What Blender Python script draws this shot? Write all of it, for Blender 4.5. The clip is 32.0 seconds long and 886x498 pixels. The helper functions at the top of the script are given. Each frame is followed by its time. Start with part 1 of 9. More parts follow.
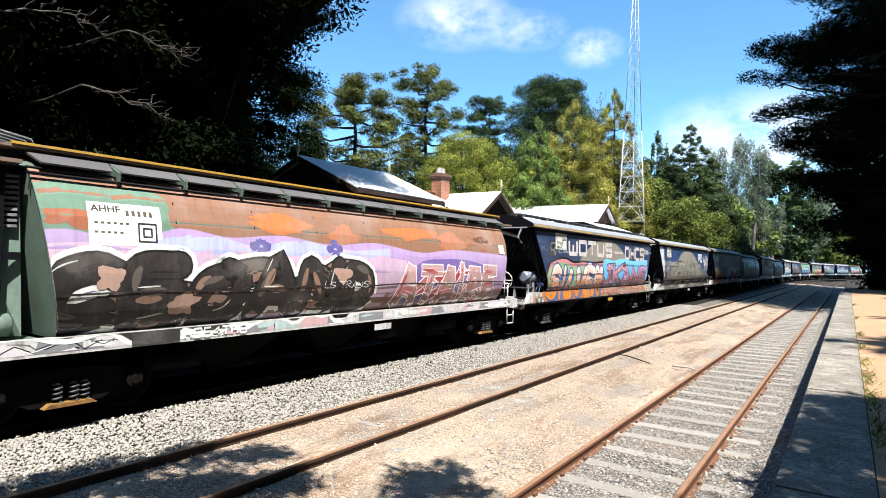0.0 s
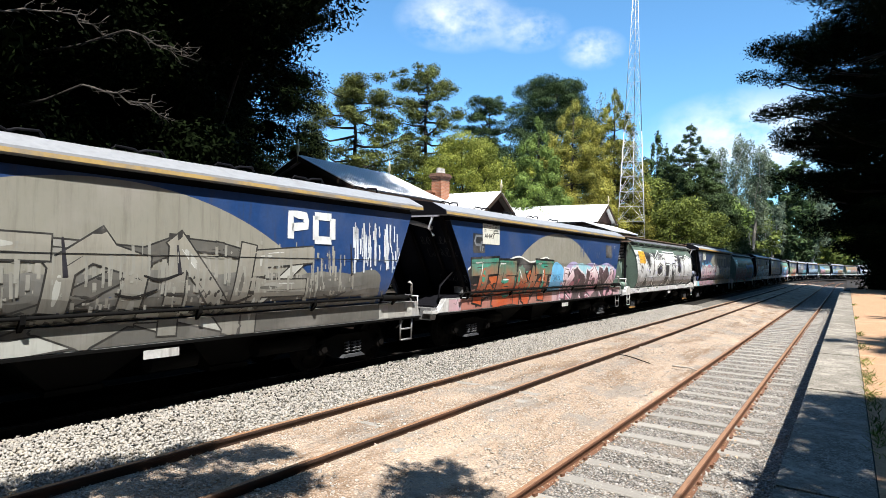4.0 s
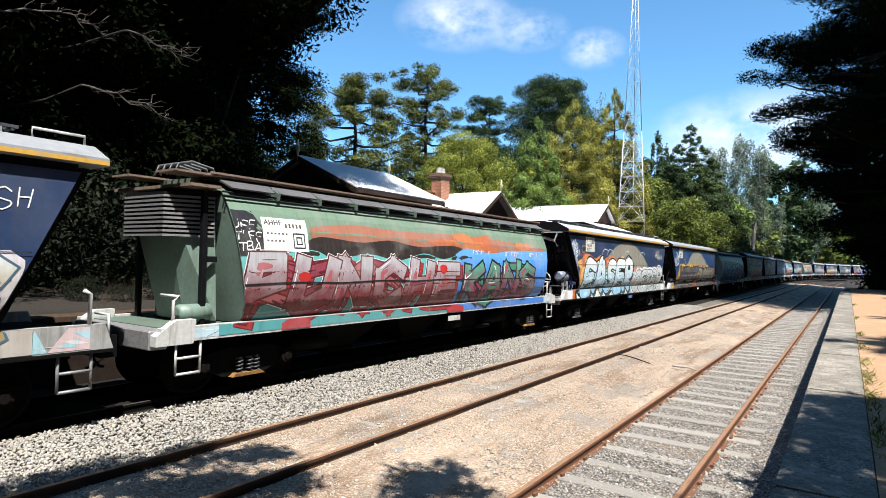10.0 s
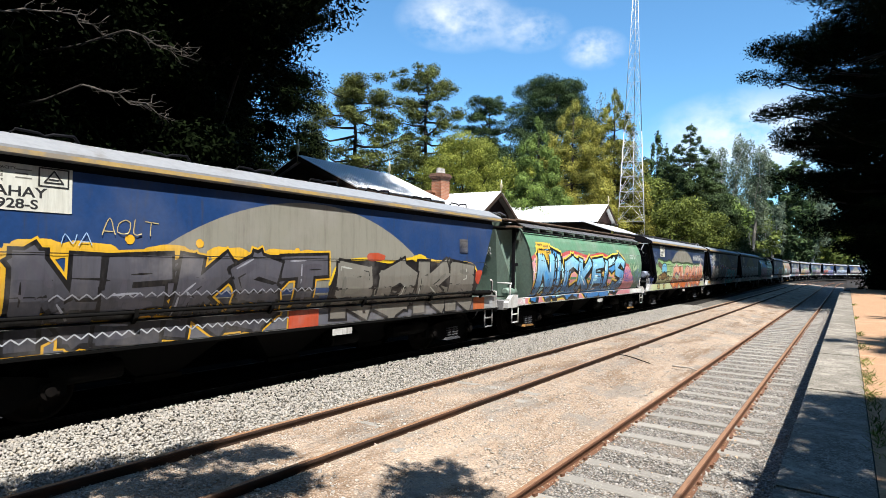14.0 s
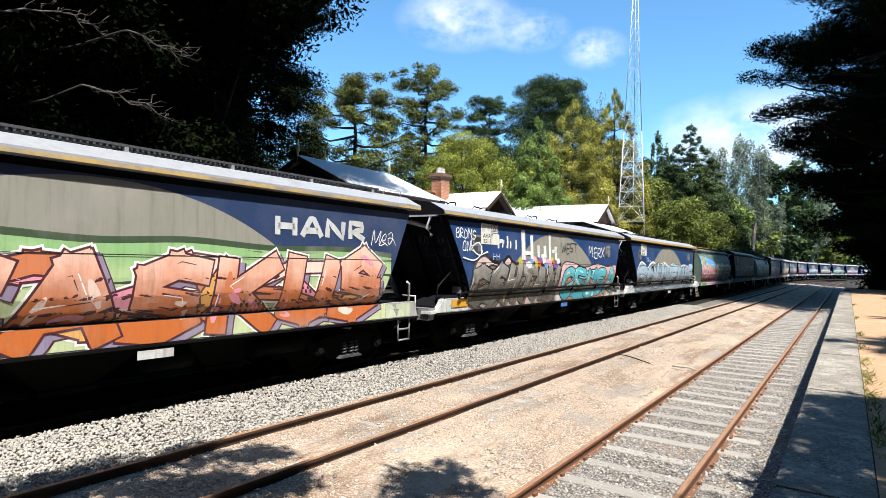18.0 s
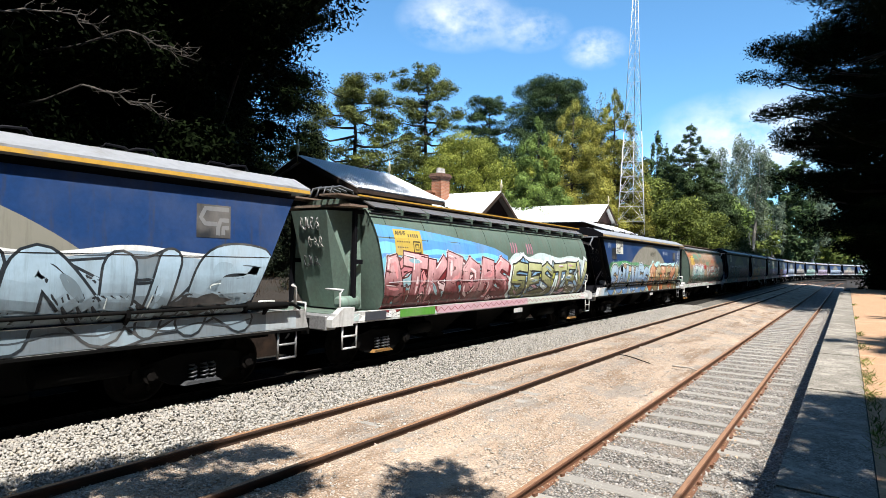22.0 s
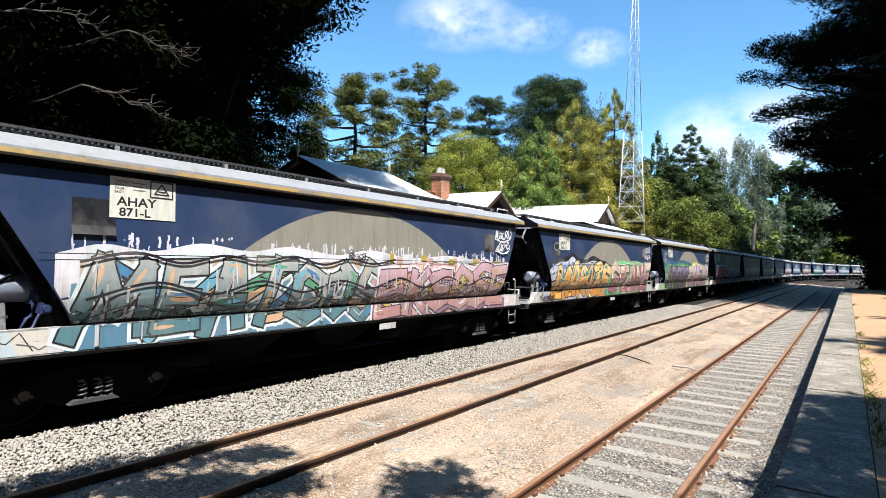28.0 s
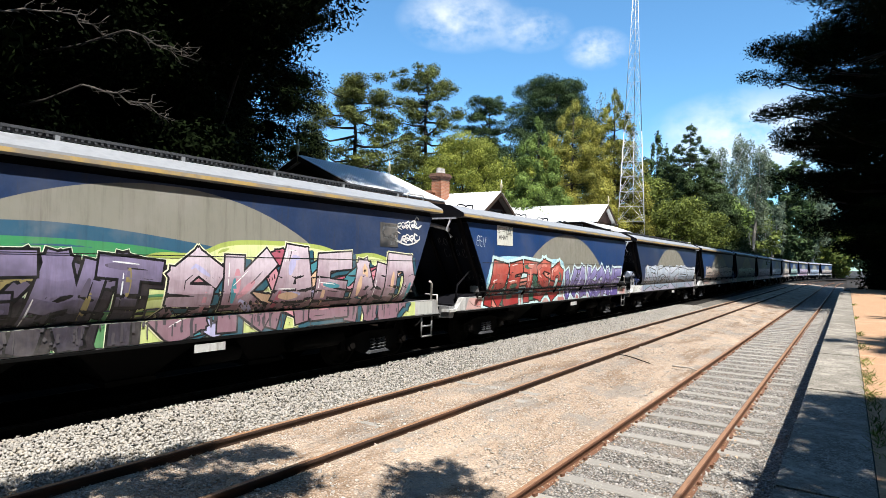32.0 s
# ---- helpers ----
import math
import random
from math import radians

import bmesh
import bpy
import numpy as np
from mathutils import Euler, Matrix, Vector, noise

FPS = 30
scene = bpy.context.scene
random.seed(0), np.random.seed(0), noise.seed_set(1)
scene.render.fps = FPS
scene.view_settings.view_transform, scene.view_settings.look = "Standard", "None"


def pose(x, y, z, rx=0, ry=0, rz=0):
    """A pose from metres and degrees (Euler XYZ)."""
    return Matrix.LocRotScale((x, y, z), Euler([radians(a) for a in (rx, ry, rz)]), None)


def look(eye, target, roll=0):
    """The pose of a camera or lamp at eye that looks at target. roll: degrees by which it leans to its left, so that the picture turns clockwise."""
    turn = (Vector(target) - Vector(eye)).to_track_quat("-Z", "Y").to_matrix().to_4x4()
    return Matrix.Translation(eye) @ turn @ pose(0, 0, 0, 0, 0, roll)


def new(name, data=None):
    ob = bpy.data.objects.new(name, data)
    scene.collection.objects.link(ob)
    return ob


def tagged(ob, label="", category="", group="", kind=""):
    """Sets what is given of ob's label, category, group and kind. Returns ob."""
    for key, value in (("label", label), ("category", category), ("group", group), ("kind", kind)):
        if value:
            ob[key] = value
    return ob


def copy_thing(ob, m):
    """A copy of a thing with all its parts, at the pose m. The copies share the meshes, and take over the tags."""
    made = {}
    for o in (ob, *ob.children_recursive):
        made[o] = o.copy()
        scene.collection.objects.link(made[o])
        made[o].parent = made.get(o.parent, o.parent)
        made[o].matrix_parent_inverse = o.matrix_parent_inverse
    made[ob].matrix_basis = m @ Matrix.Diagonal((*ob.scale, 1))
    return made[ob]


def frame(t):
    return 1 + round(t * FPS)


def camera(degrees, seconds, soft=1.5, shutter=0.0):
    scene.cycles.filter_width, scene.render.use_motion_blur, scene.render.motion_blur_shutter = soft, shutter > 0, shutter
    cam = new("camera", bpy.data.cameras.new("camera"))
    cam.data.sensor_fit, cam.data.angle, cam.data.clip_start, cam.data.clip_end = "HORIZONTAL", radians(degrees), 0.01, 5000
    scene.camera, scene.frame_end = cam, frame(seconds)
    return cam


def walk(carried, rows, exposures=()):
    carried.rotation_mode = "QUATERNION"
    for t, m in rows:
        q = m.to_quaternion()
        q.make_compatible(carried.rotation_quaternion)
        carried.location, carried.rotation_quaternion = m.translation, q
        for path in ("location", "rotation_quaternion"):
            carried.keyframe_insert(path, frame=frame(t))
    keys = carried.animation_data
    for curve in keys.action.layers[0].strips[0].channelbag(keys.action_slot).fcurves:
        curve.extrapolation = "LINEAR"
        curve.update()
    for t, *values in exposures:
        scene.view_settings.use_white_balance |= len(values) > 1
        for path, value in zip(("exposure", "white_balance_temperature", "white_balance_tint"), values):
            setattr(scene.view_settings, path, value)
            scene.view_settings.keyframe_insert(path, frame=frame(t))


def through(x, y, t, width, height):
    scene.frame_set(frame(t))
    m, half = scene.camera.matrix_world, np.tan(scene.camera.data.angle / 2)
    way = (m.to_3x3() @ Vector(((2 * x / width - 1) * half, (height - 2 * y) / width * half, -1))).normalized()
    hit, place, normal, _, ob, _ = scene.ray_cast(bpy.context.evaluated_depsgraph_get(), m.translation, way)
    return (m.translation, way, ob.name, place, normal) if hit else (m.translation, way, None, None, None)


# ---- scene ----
cam = camera(73.6, 32.0, soft=0.8)
EYE = (0.0, 0.0, 2.62)
VIEW = Matrix.Translation(EYE) @ pose(0, 0, 0, 91.127, 0, 34.36) @ pose(0, 0, 0, 0, 0, 1.354)
walk(cam, [(0, VIEW), (32, VIEW)], exposures=[
    (0, 1.39), (1, 1.34), (2, 1.29), (3, 1.26), (6, 1.26), (7, 1.29), (9, 1.25), (10, 1.20), (11, 1.38), (12, 1.33), (13, 1.17), (14, 1.14),
    (17, 1.37), (18, 1.32), (19, 1.21), (22, 1.22), (23, 1.27), (24, 1.36), (25, 1.28), (28, 1.29), (29, 1.26), (31, 1.17), (32, 1.15)])

# ---- light ----
SUN_TO = Vector((0.37, -0.29, 0.88)).normalized()
sun_data = bpy.data.lights.new("sun", "SUN")
sun_data.energy, sun_data.angle, sun_data.color = 5.0, radians(0.55), (1.0, 0.96, 0.90)
sun = new("sun", sun_data)
sun.matrix_world = look((20, -20, 40), (20 - SUN_TO.x * 9, -20 - SUN_TO.y * 9, 40 - SUN_TO.z * 9))
world = bpy.data.worlds.new("sky")
scene.world = world
world.use_nodes = True
wn = world.node_tree
sky = wn.nodes.new("ShaderNodeTexSky")
sky.sky_type, sky.sun_disc = "NISHITA", False
sky.sun_elevation, sky.sun_rotation = math.asin(SUN_TO.z), math.atan2(SUN_TO.x, SUN_TO.y)
sky.air_density, sky.dust_density, sky.ozone_density = 1.0, 0.3, 2.0
tint = wn.nodes.new("ShaderNodeMix")
tint.data_type, tint.blend_type = "RGBA", "MULTIPLY"
tint.inputs[0].default_value, tint.inputs[7].default_value = 1.0, (0.66, 1.04, 1.19, 1)
wn.links.new(sky.outputs[0], tint.inputs[6])
wn.links.new(tint.outputs[2], wn.nodes["Background"].inputs[0])
wn.nodes["Background"].inputs[1].default_value = 0.086

# ---- materials ----


def nodes_of(name):
    m = bpy.data.materials.new(name)
    m.use_nodes = True
    nt = m.node_tree
    return m, nt, nt.nodes["Principled BSDF"]


def noise_node(nt, scale, detail=4.0, rough=0.6, coords=None, stretch=None):
    n = nt.nodes.new("ShaderNodeTexNoise")
    n.inputs["Scale"].default_value, n.inputs["Detail"].default_value, n.inputs["Roughness"].default_value = scale, detail, rough
    tc = nt.nodes.new("ShaderNodeTexCoord")
    out = tc.outputs[coords or "Object"]
    if stretch:
        mp = nt.nodes.new("ShaderNodeMapping")
        mp.inputs["Scale"].default_value = stretch
        nt.links.new(out, mp.inputs[0])
        out = mp.outputs[0]
    nt.links.new(out, n.inputs["Vector"])
    return n


def ramp(nt, src, stops):
    r = nt.nodes.new("ShaderNodeValToRGB")
    el = r.color_ramp.elements
    while len(el) < len(stops):
        el.new(0.5)
    for e, (p, c) in zip(el, stops):
        e.position, e.color = p, (*c, 1) if len(c) == 3 else c
    nt.links.new(src, r.inputs[0])
    return r.outputs[0]


def mixed(nt, fac, a, b, mode="MIX"):
    m = nt.nodes.new("ShaderNodeMix")
    m.data_type, m.blend_type = "RGBA", mode
    for socket, v in ((m.inputs[0], fac), (m.inputs[6], a), (m.inputs[7], b)):
        if isinstance(v, bpy.types.NodeSocket):
            nt.links.new(v, socket)
        elif isinstance(v, tuple):
            socket.default_value = (*v, 1)
        else:
            socket.default_value = v
    return m.outputs[2]


def bump(nt, bsdf, src, strength, distance):
    b = nt.nodes.new("ShaderNodeBump")
    b.inputs["Strength"].default_value, b.inputs["Distance"].default_value = strength, distance
    nt.links.new(src, b.inputs["Height"])
    nt.links.new(b.outputs[0], bsdf.inputs["Normal"])


def scaled(c, k):
    return tuple(min(1.0, v * k) for v in c)


def surface(name, colour, rough=0.7, metal=0.0, grain=30.0, stain=1.3, dark=0.6, light=1.25, relief=0.25, depth=0.01, second=None, cover=0.55, stretch=None, vary=0.0, spec=0.5):
    """A worn surface: grain, stains of a second colour, relief."""
    m, nt, b = nodes_of(name)
    g = noise_node(nt, grain, 5, 0.7, stretch=stretch)
    col = ramp(nt, g.outputs[0], [(0.3, scaled(colour, dark)), (0.5, colour), (0.72, scaled(colour, light))])
    s = noise_node(nt, stain, 6, 0.65, stretch=stretch)
    fac = ramp(nt, s.outputs[0], [(cover, (0, 0, 0)), (cover + 0.13, (0.85,) * 3)])
    col = mixed(nt, fac, col, second or scaled(colour, dark * 0.9))
    if vary:
        info = nt.nodes.new("ShaderNodeObjectInfo")
        col = mixed(nt, vary, col, ramp(nt, info.outputs["Random"], [(0, scaled(colour, 0.45)), (1, scaled(colour, 1.5))]))
    nt.links.new(col, b.inputs["Base Color"])
    b.inputs["Roughness"].default_value, b.inputs["Metallic"].default_value = rough, metal
    b.inputs["Specular IOR Level"].default_value = spec
    if relief:
        bump(nt, b, g.outputs[0], relief, depth)
    return m


def paint(name, colour, rough=0.45, dirt=(0.09, 0.07, 0.05), amount=0.62):
    """Weathered wagon paint: streaks that run down and patchy grime."""
    m, nt, b = nodes_of(name)
    fine = noise_node(nt, 14, 5, 0.7)
    col = ramp(nt, fine.outputs[0], [(0.25, scaled(colour, 0.78)), (0.55, colour), (0.8, scaled(colour, 1.18))])
    streak = noise_node(nt, 2.2, 6, 0.7, stretch=(1, 3.0, 0.28))
    col = mixed(nt, ramp(nt, streak.outputs[0], [(amount - 0.08, (0, 0, 0)), (amount + 0.1, (0.7,) * 3)]), col, dirt)
    patch = noise_node(nt, 0.7, 5, 0.6)
    col = mixed(nt, ramp(nt, patch.outputs[0], [(0.45, (0, 0, 0)), (0.75, (0.28,) * 3)]), col, tuple(0.5 * a + 0.5 * 0.3 for a in colour))
    nt.links.new(col, b.inputs["Base Color"])
    b.inputs["Roughness"].default_value = rough
    bump(nt, b, fine.outputs[0], 0.08, 0.004)
    return m


def foliage(name, dark, light, through=0.25, spec=0.2):
    m, nt, b = nodes_of(name)
    geo = nt.nodes.new("ShaderNodeNewGeometry")
    mid = tuple((a + c) / 2 for a, c in zip(dark, light))
    col = ramp(nt, geo.outputs["Random Per Island"], [(0.0, tuple((a + c) / 2 for a, c in zip(dark, mid))), (0.7, mid), (1.0, light)])
    big = noise_node(nt, 0.5, 4)
    col = mixed(nt, ramp(nt, big.outputs[0], [(0.42, (0.55,) * 3), (0.56, (0, 0, 0))]), col, dark)
    col = mixed(nt, ramp(nt, big.outputs[0], [(0.52, (0, 0, 0)), (0.68, (0.5,) * 3)]), col, light)
    nt.links.new(col, b.inputs["Base Color"])
    b.inputs["Roughness"].default_value = 0.75
    b.inputs["Specular IOR Level"].default_value = spec
    tr = nt.nodes.new("ShaderNodeBsdfTranslucent")
    nt.links.new(col, tr.inputs[0])
    mx = nt.nodes.new("ShaderNodeMixShader")
    mx.inputs[0].default_value = through
    nt.links.new(b.outputs[0], mx.inputs[1])
    nt.links.new(tr.outputs[0], mx.inputs[2])
    nt.links.new(mx.outputs[0], nt.nodes["Material Output"].inputs[0])
    return m


def stones(name, tones, rough=0.85):
    """Loose stones, each with its own tone."""
    m, nt, b = nodes_of(name)
    geo = nt.nodes.new("ShaderNodeNewGeometry")
    col = ramp(nt, geo.outputs["Random Per Island"], [(i / (len(tones) - 1), c) for i, c in enumerate(tones)])
    n = noise_node(nt, 45, 4)
    col = mixed(nt, 0.35, col, ramp(nt, n.outputs[0], [(0.3, (0.12, 0.11, 0.1)), (0.7, (0.6, 0.57, 0.52))]))
    nt.links.new(col, b.inputs["Base Color"])
    b.inputs["Roughness"].default_value = rough
    bump(nt, b, n.outputs[0], 0.3, 0.004)
    return m


M = {}
def gravel_tone(nt, scale, tones):
    """Small stones told apart by tone, with dark gaps between them."""
    tc = nt.nodes.new("ShaderNodeTexCoord")
    cells = nt.nodes.new("ShaderNodeTexVoronoi")
    cells.inputs["Scale"].default_value = scale
    nt.links.new(tc.outputs["Object"], cells.inputs["Vector"])
    sep = nt.nodes.new("ShaderNodeSeparateColor")
    nt.links.new(cells.outputs["Color"], sep.inputs[0])
    col = ramp(nt, sep.outputs[0], [(i / (len(tones) - 1), c) for i, c in enumerate(tones)])
    gap = ramp(nt, cells.outputs["Distance"], [(0.42, (0, 0, 0)), (0.75, (0.85,) * 3)])
    return mixed(nt, gap, col, scaled(tones[0], 0.45)), cells.outputs["Distance"]


def yard_dirt():
    """Sandy dirt: fine gravel, pale dusty stretches, grey stony and brown patches."""
    m, nt, b = nodes_of("sandy_dirt")
    fine, grit = noise_node(nt, 55, 6, 0.75), noise_node(nt, 17, 6, 0.75)
    col = ramp(nt, fine.outputs[0], [(0.30, (0.13, 0.088, 0.058)), (0.45, (0.34, 0.245, 0.17)), (0.58, (0.43, 0.33, 0.245)), (0.72, (0.58, 0.50, 0.42))])
    col = mixed(nt, ramp(nt, grit.outputs[0], [(0.52, (0, 0, 0)), (0.66, (0.75,) * 3)]), col, (0.18, 0.13, 0.088))
    chips, height = gravel_tone(nt, 34, [(0.16, 0.11, 0.075), (0.29, 0.215, 0.155), (0.42, 0.33, 0.255), (0.36, 0.26, 0.18), (0.60, 0.53, 0.46), (0.28, 0.255, 0.23)])
    where = noise_node(nt, 2.2, 5, 0.7)
    col = mixed(nt, ramp(nt, where.outputs[0], [(0.36, (0.25,) * 3), (0.6, (0.85,) * 3)]), col, chips)
    pale = noise_node(nt, 0.55, 5, 0.6, stretch=(1, 0.5, 1))
    col = mixed(nt, ramp(nt, pale.outputs[0], [(0.46, (0, 0, 0)), (0.68, (0.6,) * 3)]), col, (0.50, 0.395, 0.30))
    grey = noise_node(nt, 1.1, 7, 0.7, stretch=(1, 0.6, 1))
    col = mixed(nt, ramp(nt, grey.outputs[0], [(0.50, (0, 0, 0)), (0.60, (0.8,) * 3)]), col, (0.23, 0.21, 0.185))
    brown = noise_node(nt, 0.9, 6, 0.7, stretch=(1.6, 0.35, 1))
    col = mixed(nt, ramp(nt, brown.outputs[0], [(0.51, (0, 0, 0)), (0.63, (0.75,) * 3)]), col, (0.165, 0.105, 0.065))
    nt.links.new(col, b.inputs["Base Color"])
    b.inputs["Roughness"].default_value, b.inputs["Specular IOR Level"].default_value = 0.95, 0.15
    bump(nt, b, height, 1.0, 0.03)
    return m


def siding_gravel():
    m, nt, b = nodes_of("grey_gravel")
    col, height = gravel_tone(nt, 36, [(0.07, 0.064, 0.057), (0.16, 0.15, 0.135), (0.27, 0.255, 0.235), (0.20, 0.155, 0.115), (0.40, 0.38, 0.355)])
    rusty = noise_node(nt, 1.2, 6, 0.65)
    col = mixed(nt, ramp(nt, rusty.outputs[0], [(0.54, (0, 0, 0)), (0.68, (0.6,) * 3)]), col, (0.21, 0.145, 0.098))
    nt.links.new(col, b.inputs["Base Color"])
    b.inputs["Roughness"].default_value = 0.95
    bump(nt, b, height, 1.0, 0.03)
    return m


def coping_stone():
    """Old concrete: exposed aggregate, black lichen, pale worn patches."""
    m, nt, b = nodes_of("coping_concrete")
    col, height = gravel_tone(nt, 60, [(0.113, 0.103, 0.087), (0.242, 0.222, 0.190), (0.355, 0.326, 0.282), (0.209, 0.186, 0.153)])
    pale, dark, fine = noise_node(nt, 3.4, 8, 0.75), noise_node(nt, 1.3, 8, 0.75), noise_node(nt, 14, 6, 0.75)
    col = mixed(nt, ramp(nt, pale.outputs[0], [(0.46, (0, 0, 0)), (0.6, (0.7,) * 3)]), col, (0.370, 0.338, 0.290))
    col = mixed(nt, ramp(nt, dark.outputs[0], [(0.45, (0, 0, 0)), (0.58, (0.75,) * 3)]), col, (0.146, 0.133, 0.113))
    col = mixed(nt, ramp(nt, fine.outputs[0], [(0.52, (0, 0, 0)), (0.62, (0.7,) * 3)]), col, (0.081, 0.073, 0.061))
    info = nt.nodes.new("ShaderNodeObjectInfo")
    col = mixed(nt, 0.12, col, ramp(nt, info.outputs["Random"], [(0, (0.146, 0.134, 0.113)), (1, (0.370, 0.347, 0.307))]))
    nt.links.new(col, b.inputs["Base Color"])
    b.inputs["Roughness"].default_value, b.inputs["Specular IOR Level"].default_value = 0.97, 0.1
    bump(nt, b, fine.outputs[0], 0.8, 0.02)
    return m


M["sand"] = yard_dirt()
M["orange_dirt"] = surface("orange_dirt", (0.33, 0.195, 0.11), 0.95, grain=26, stain=2.5, dark=0.6, light=1.25, relief=0.5, depth=0.02, second=(0.42, 0.29, 0.18))
M["gravel"] = siding_gravel()
# Oily ballast, blackened further: the shade under the train is in it.
M["ballast"] = surface("oily_shaded_ballast_bed", (0.016, 0.015, 0.013), 0.95, grain=22, stain=1.4, dark=0.3, light=1.4, relief=1.0, depth=0.05, second=(0.03, 0.027, 0.024), spec=0.12)
# Litter colour lowered almost to black to hold the shade past the train.
M["litter"] = surface("shaded_leaf_litter", (0.014, 0.009, 0.005), 0.95, grain=16, stain=0.5, dark=0.5, light=1.6, relief=0.8, depth=0.05, second=(0.006, 0.007, 0.003))
M["stone"] = stones("ballast_stone", [(0.129, 0.120, 0.107), (0.241, 0.219, 0.185), (0.327, 0.305, 0.275), (0.172, 0.163, 0.150), (0.292, 0.245, 0.181), (0.378, 0.357, 0.323), (0.232, 0.224, 0.211)])
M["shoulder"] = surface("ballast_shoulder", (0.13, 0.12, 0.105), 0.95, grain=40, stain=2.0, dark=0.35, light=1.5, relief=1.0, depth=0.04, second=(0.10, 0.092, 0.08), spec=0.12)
M["pebble"] = stones("yard_pebble", [(0.20, 0.135, 0.085), (0.50, 0.44, 0.375), (0.14, 0.125, 0.11), (0.37, 0.27, 0.19), (0.28, 0.26, 0.235)])
M["greystone"] = stones("grey_stone", [(0.10, 0.094, 0.086), (0.20, 0.187, 0.172), (0.36, 0.34, 0.315), (0.18, 0.135, 0.10)])
M["dead_leaf"] = stones("dead_leaf", [(0.34, 0.17, 0.06), (0.48, 0.30, 0.14), (0.22, 0.11, 0.05)])
M["rail"] = surface("rusty_rail", (0.13, 0.058, 0.030), 0.75, 0.1, grain=60, stain=3, relief=0.35, depth=0.004, second=(0.07, 0.035, 0.022), stretch=(1, 0.2, 1))
# Oily loop rail, darkened more to hold the shade below its head.
M["looprail"] = surface("oily_shaded_rail", (0.045, 0.023, 0.014), 0.8, 0.1, grain=60, stain=3, relief=0.35, depth=0.004, second=(0.09, 0.042, 0.024), stretch=(1, 0.2, 1))
M["railtop"] = surface("worn_rail_top", (0.31, 0.165, 0.085), 0.5, 0.3, grain=50, stain=2, relief=0.15, depth=0.002, stretch=(1, 0.1, 1))
M["mainrail"] = surface("main_rail", (0.13, 0.11, 0.10), 0.4, 0.6, grain=50, stain=2, relief=0.1, depth=0.002)
M["sleeper"] = surface("old_sleeper", (0.23, 0.215, 0.19), 0.9, grain=14, stain=2.2, dark=0.6, light=1.3, relief=0.5, depth=0.012, second=(0.19, 0.17, 0.15), stretch=(0.25, 3, 3), vary=0.25)
M["coping"] = coping_stone()
M["brickface"] = surface("platform_brick", (0.26, 0.15, 0.10), 0.9, grain=12, stain=2)
M["blue"] = paint("wagon_blue", (0.015, 0.050, 0.160), 0.35, dirt=(0.05, 0.05, 0.058))
M["blue_old"] = paint("wagon_blue_faded", (0.023, 0.044, 0.108), 0.35, dirt=(0.05, 0.048, 0.05))
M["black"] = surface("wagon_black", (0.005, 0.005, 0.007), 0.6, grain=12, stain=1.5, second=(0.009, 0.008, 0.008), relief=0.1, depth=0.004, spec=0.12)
# Blacker than any real underframe: shade below the wagons is in this colour.
M["under"] = surface("underframe_shade_black", (0.0025, 0.0025, 0.0025), 0.9, grain=14, stain=2, second=(0.005, 0.004, 0.003), relief=0.2, spec=0.12)
M["tan"] = paint("emblem_tan", (0.36, 0.29, 0.19), 0.42, dirt=(0.16, 0.14, 0.12))
M["roofgrey"] = surface("roof_grey", (0.225, 0.235, 0.25), 0.5, grain=7, stain=1.1, dark=0.85, light=1.12, relief=0.05, depth=0.004, second=(0.14, 0.13, 0.12), cover=0.56, spec=0.3)
M["roofpale"] = surface("roof_pale", (0.36, 0.38, 0.405), 0.45, grain=7, stain=1.3, dark=0.9, light=1.05, relief=0.05, depth=0.004, second=(0.28, 0.26, 0.235), cover=0.58, spec=0.3)
M["roofdark"] = paint("roof_dark", (0.085, 0.085, 0.09), 0.55, dirt=(0.08, 0.07, 0.06), amount=0.55)
M["yellow"] = surface("stripe_yellow", (0.44, 0.255, 0.04), 0.5, grain=9, stain=1.6, dark=0.8, light=1.1, relief=0.0, second=(0.22, 0.19, 0.14), cover=0.56)
M["oldstripe"] = surface("stripe_worn", (0.34, 0.235, 0.085), 0.55, grain=9, stain=1.4, dark=0.8, light=1.1, relief=0.0, second=(0.17, 0.155, 0.135), cover=0.47)
M["white"] = paint("weathered_white", (0.50, 0.50, 0.49), 0.5, dirt=(0.16, 0.145, 0.125), amount=0.56)
M["grey"] = paint("sole_grey", (0.33, 0.33, 0.325), 0.5, dirt=(0.12, 0.11, 0.10), amount=0.54)
M["steel"] = surface("bare_steel", (0.22, 0.22, 0.225), 0.5, 0.3, grain=25, stain=3, relief=0.1)
M["tank"] = surface("tank_paint", (0.16, 0.185, 0.24), 0.4, 0.1, grain=12, stain=3.5, dark=0.75, relief=0.05, second=(0.045, 0.04, 0.04), cover=0.6)
# Grey raised so the far post looks sunlit though it stands in shadow.
M["postgrey"] = surface("post_grey_brightened", (0.42, 0.43, 0.48), 0.45, 0.1, grain=14, stain=4, relief=0.1, second=(0.20, 0.19, 0.19), cover=0.58)
# Wagon blue taken almost to black: shade under the overhang is in it.
M["endblue"] = surface("end_blue_shaded", (0.005, 0.0075, 0.016), 0.5, grain=10, stain=1.6, second=(0.009, 0.009, 0.010), relief=0.05, spec=0.18)
M["valveblue"] = surface("valve_blue", (0.022, 0.035, 0.10), 0.5, grain=14, stain=3, relief=0.1, second=(0.012, 0.012, 0.016))
M["legs"] = surface("stand_grey", (0.20, 0.205, 0.22), 0.5, 0.1, grain=16, stain=3, relief=0.1, second=(0.09, 0.085, 0.08))
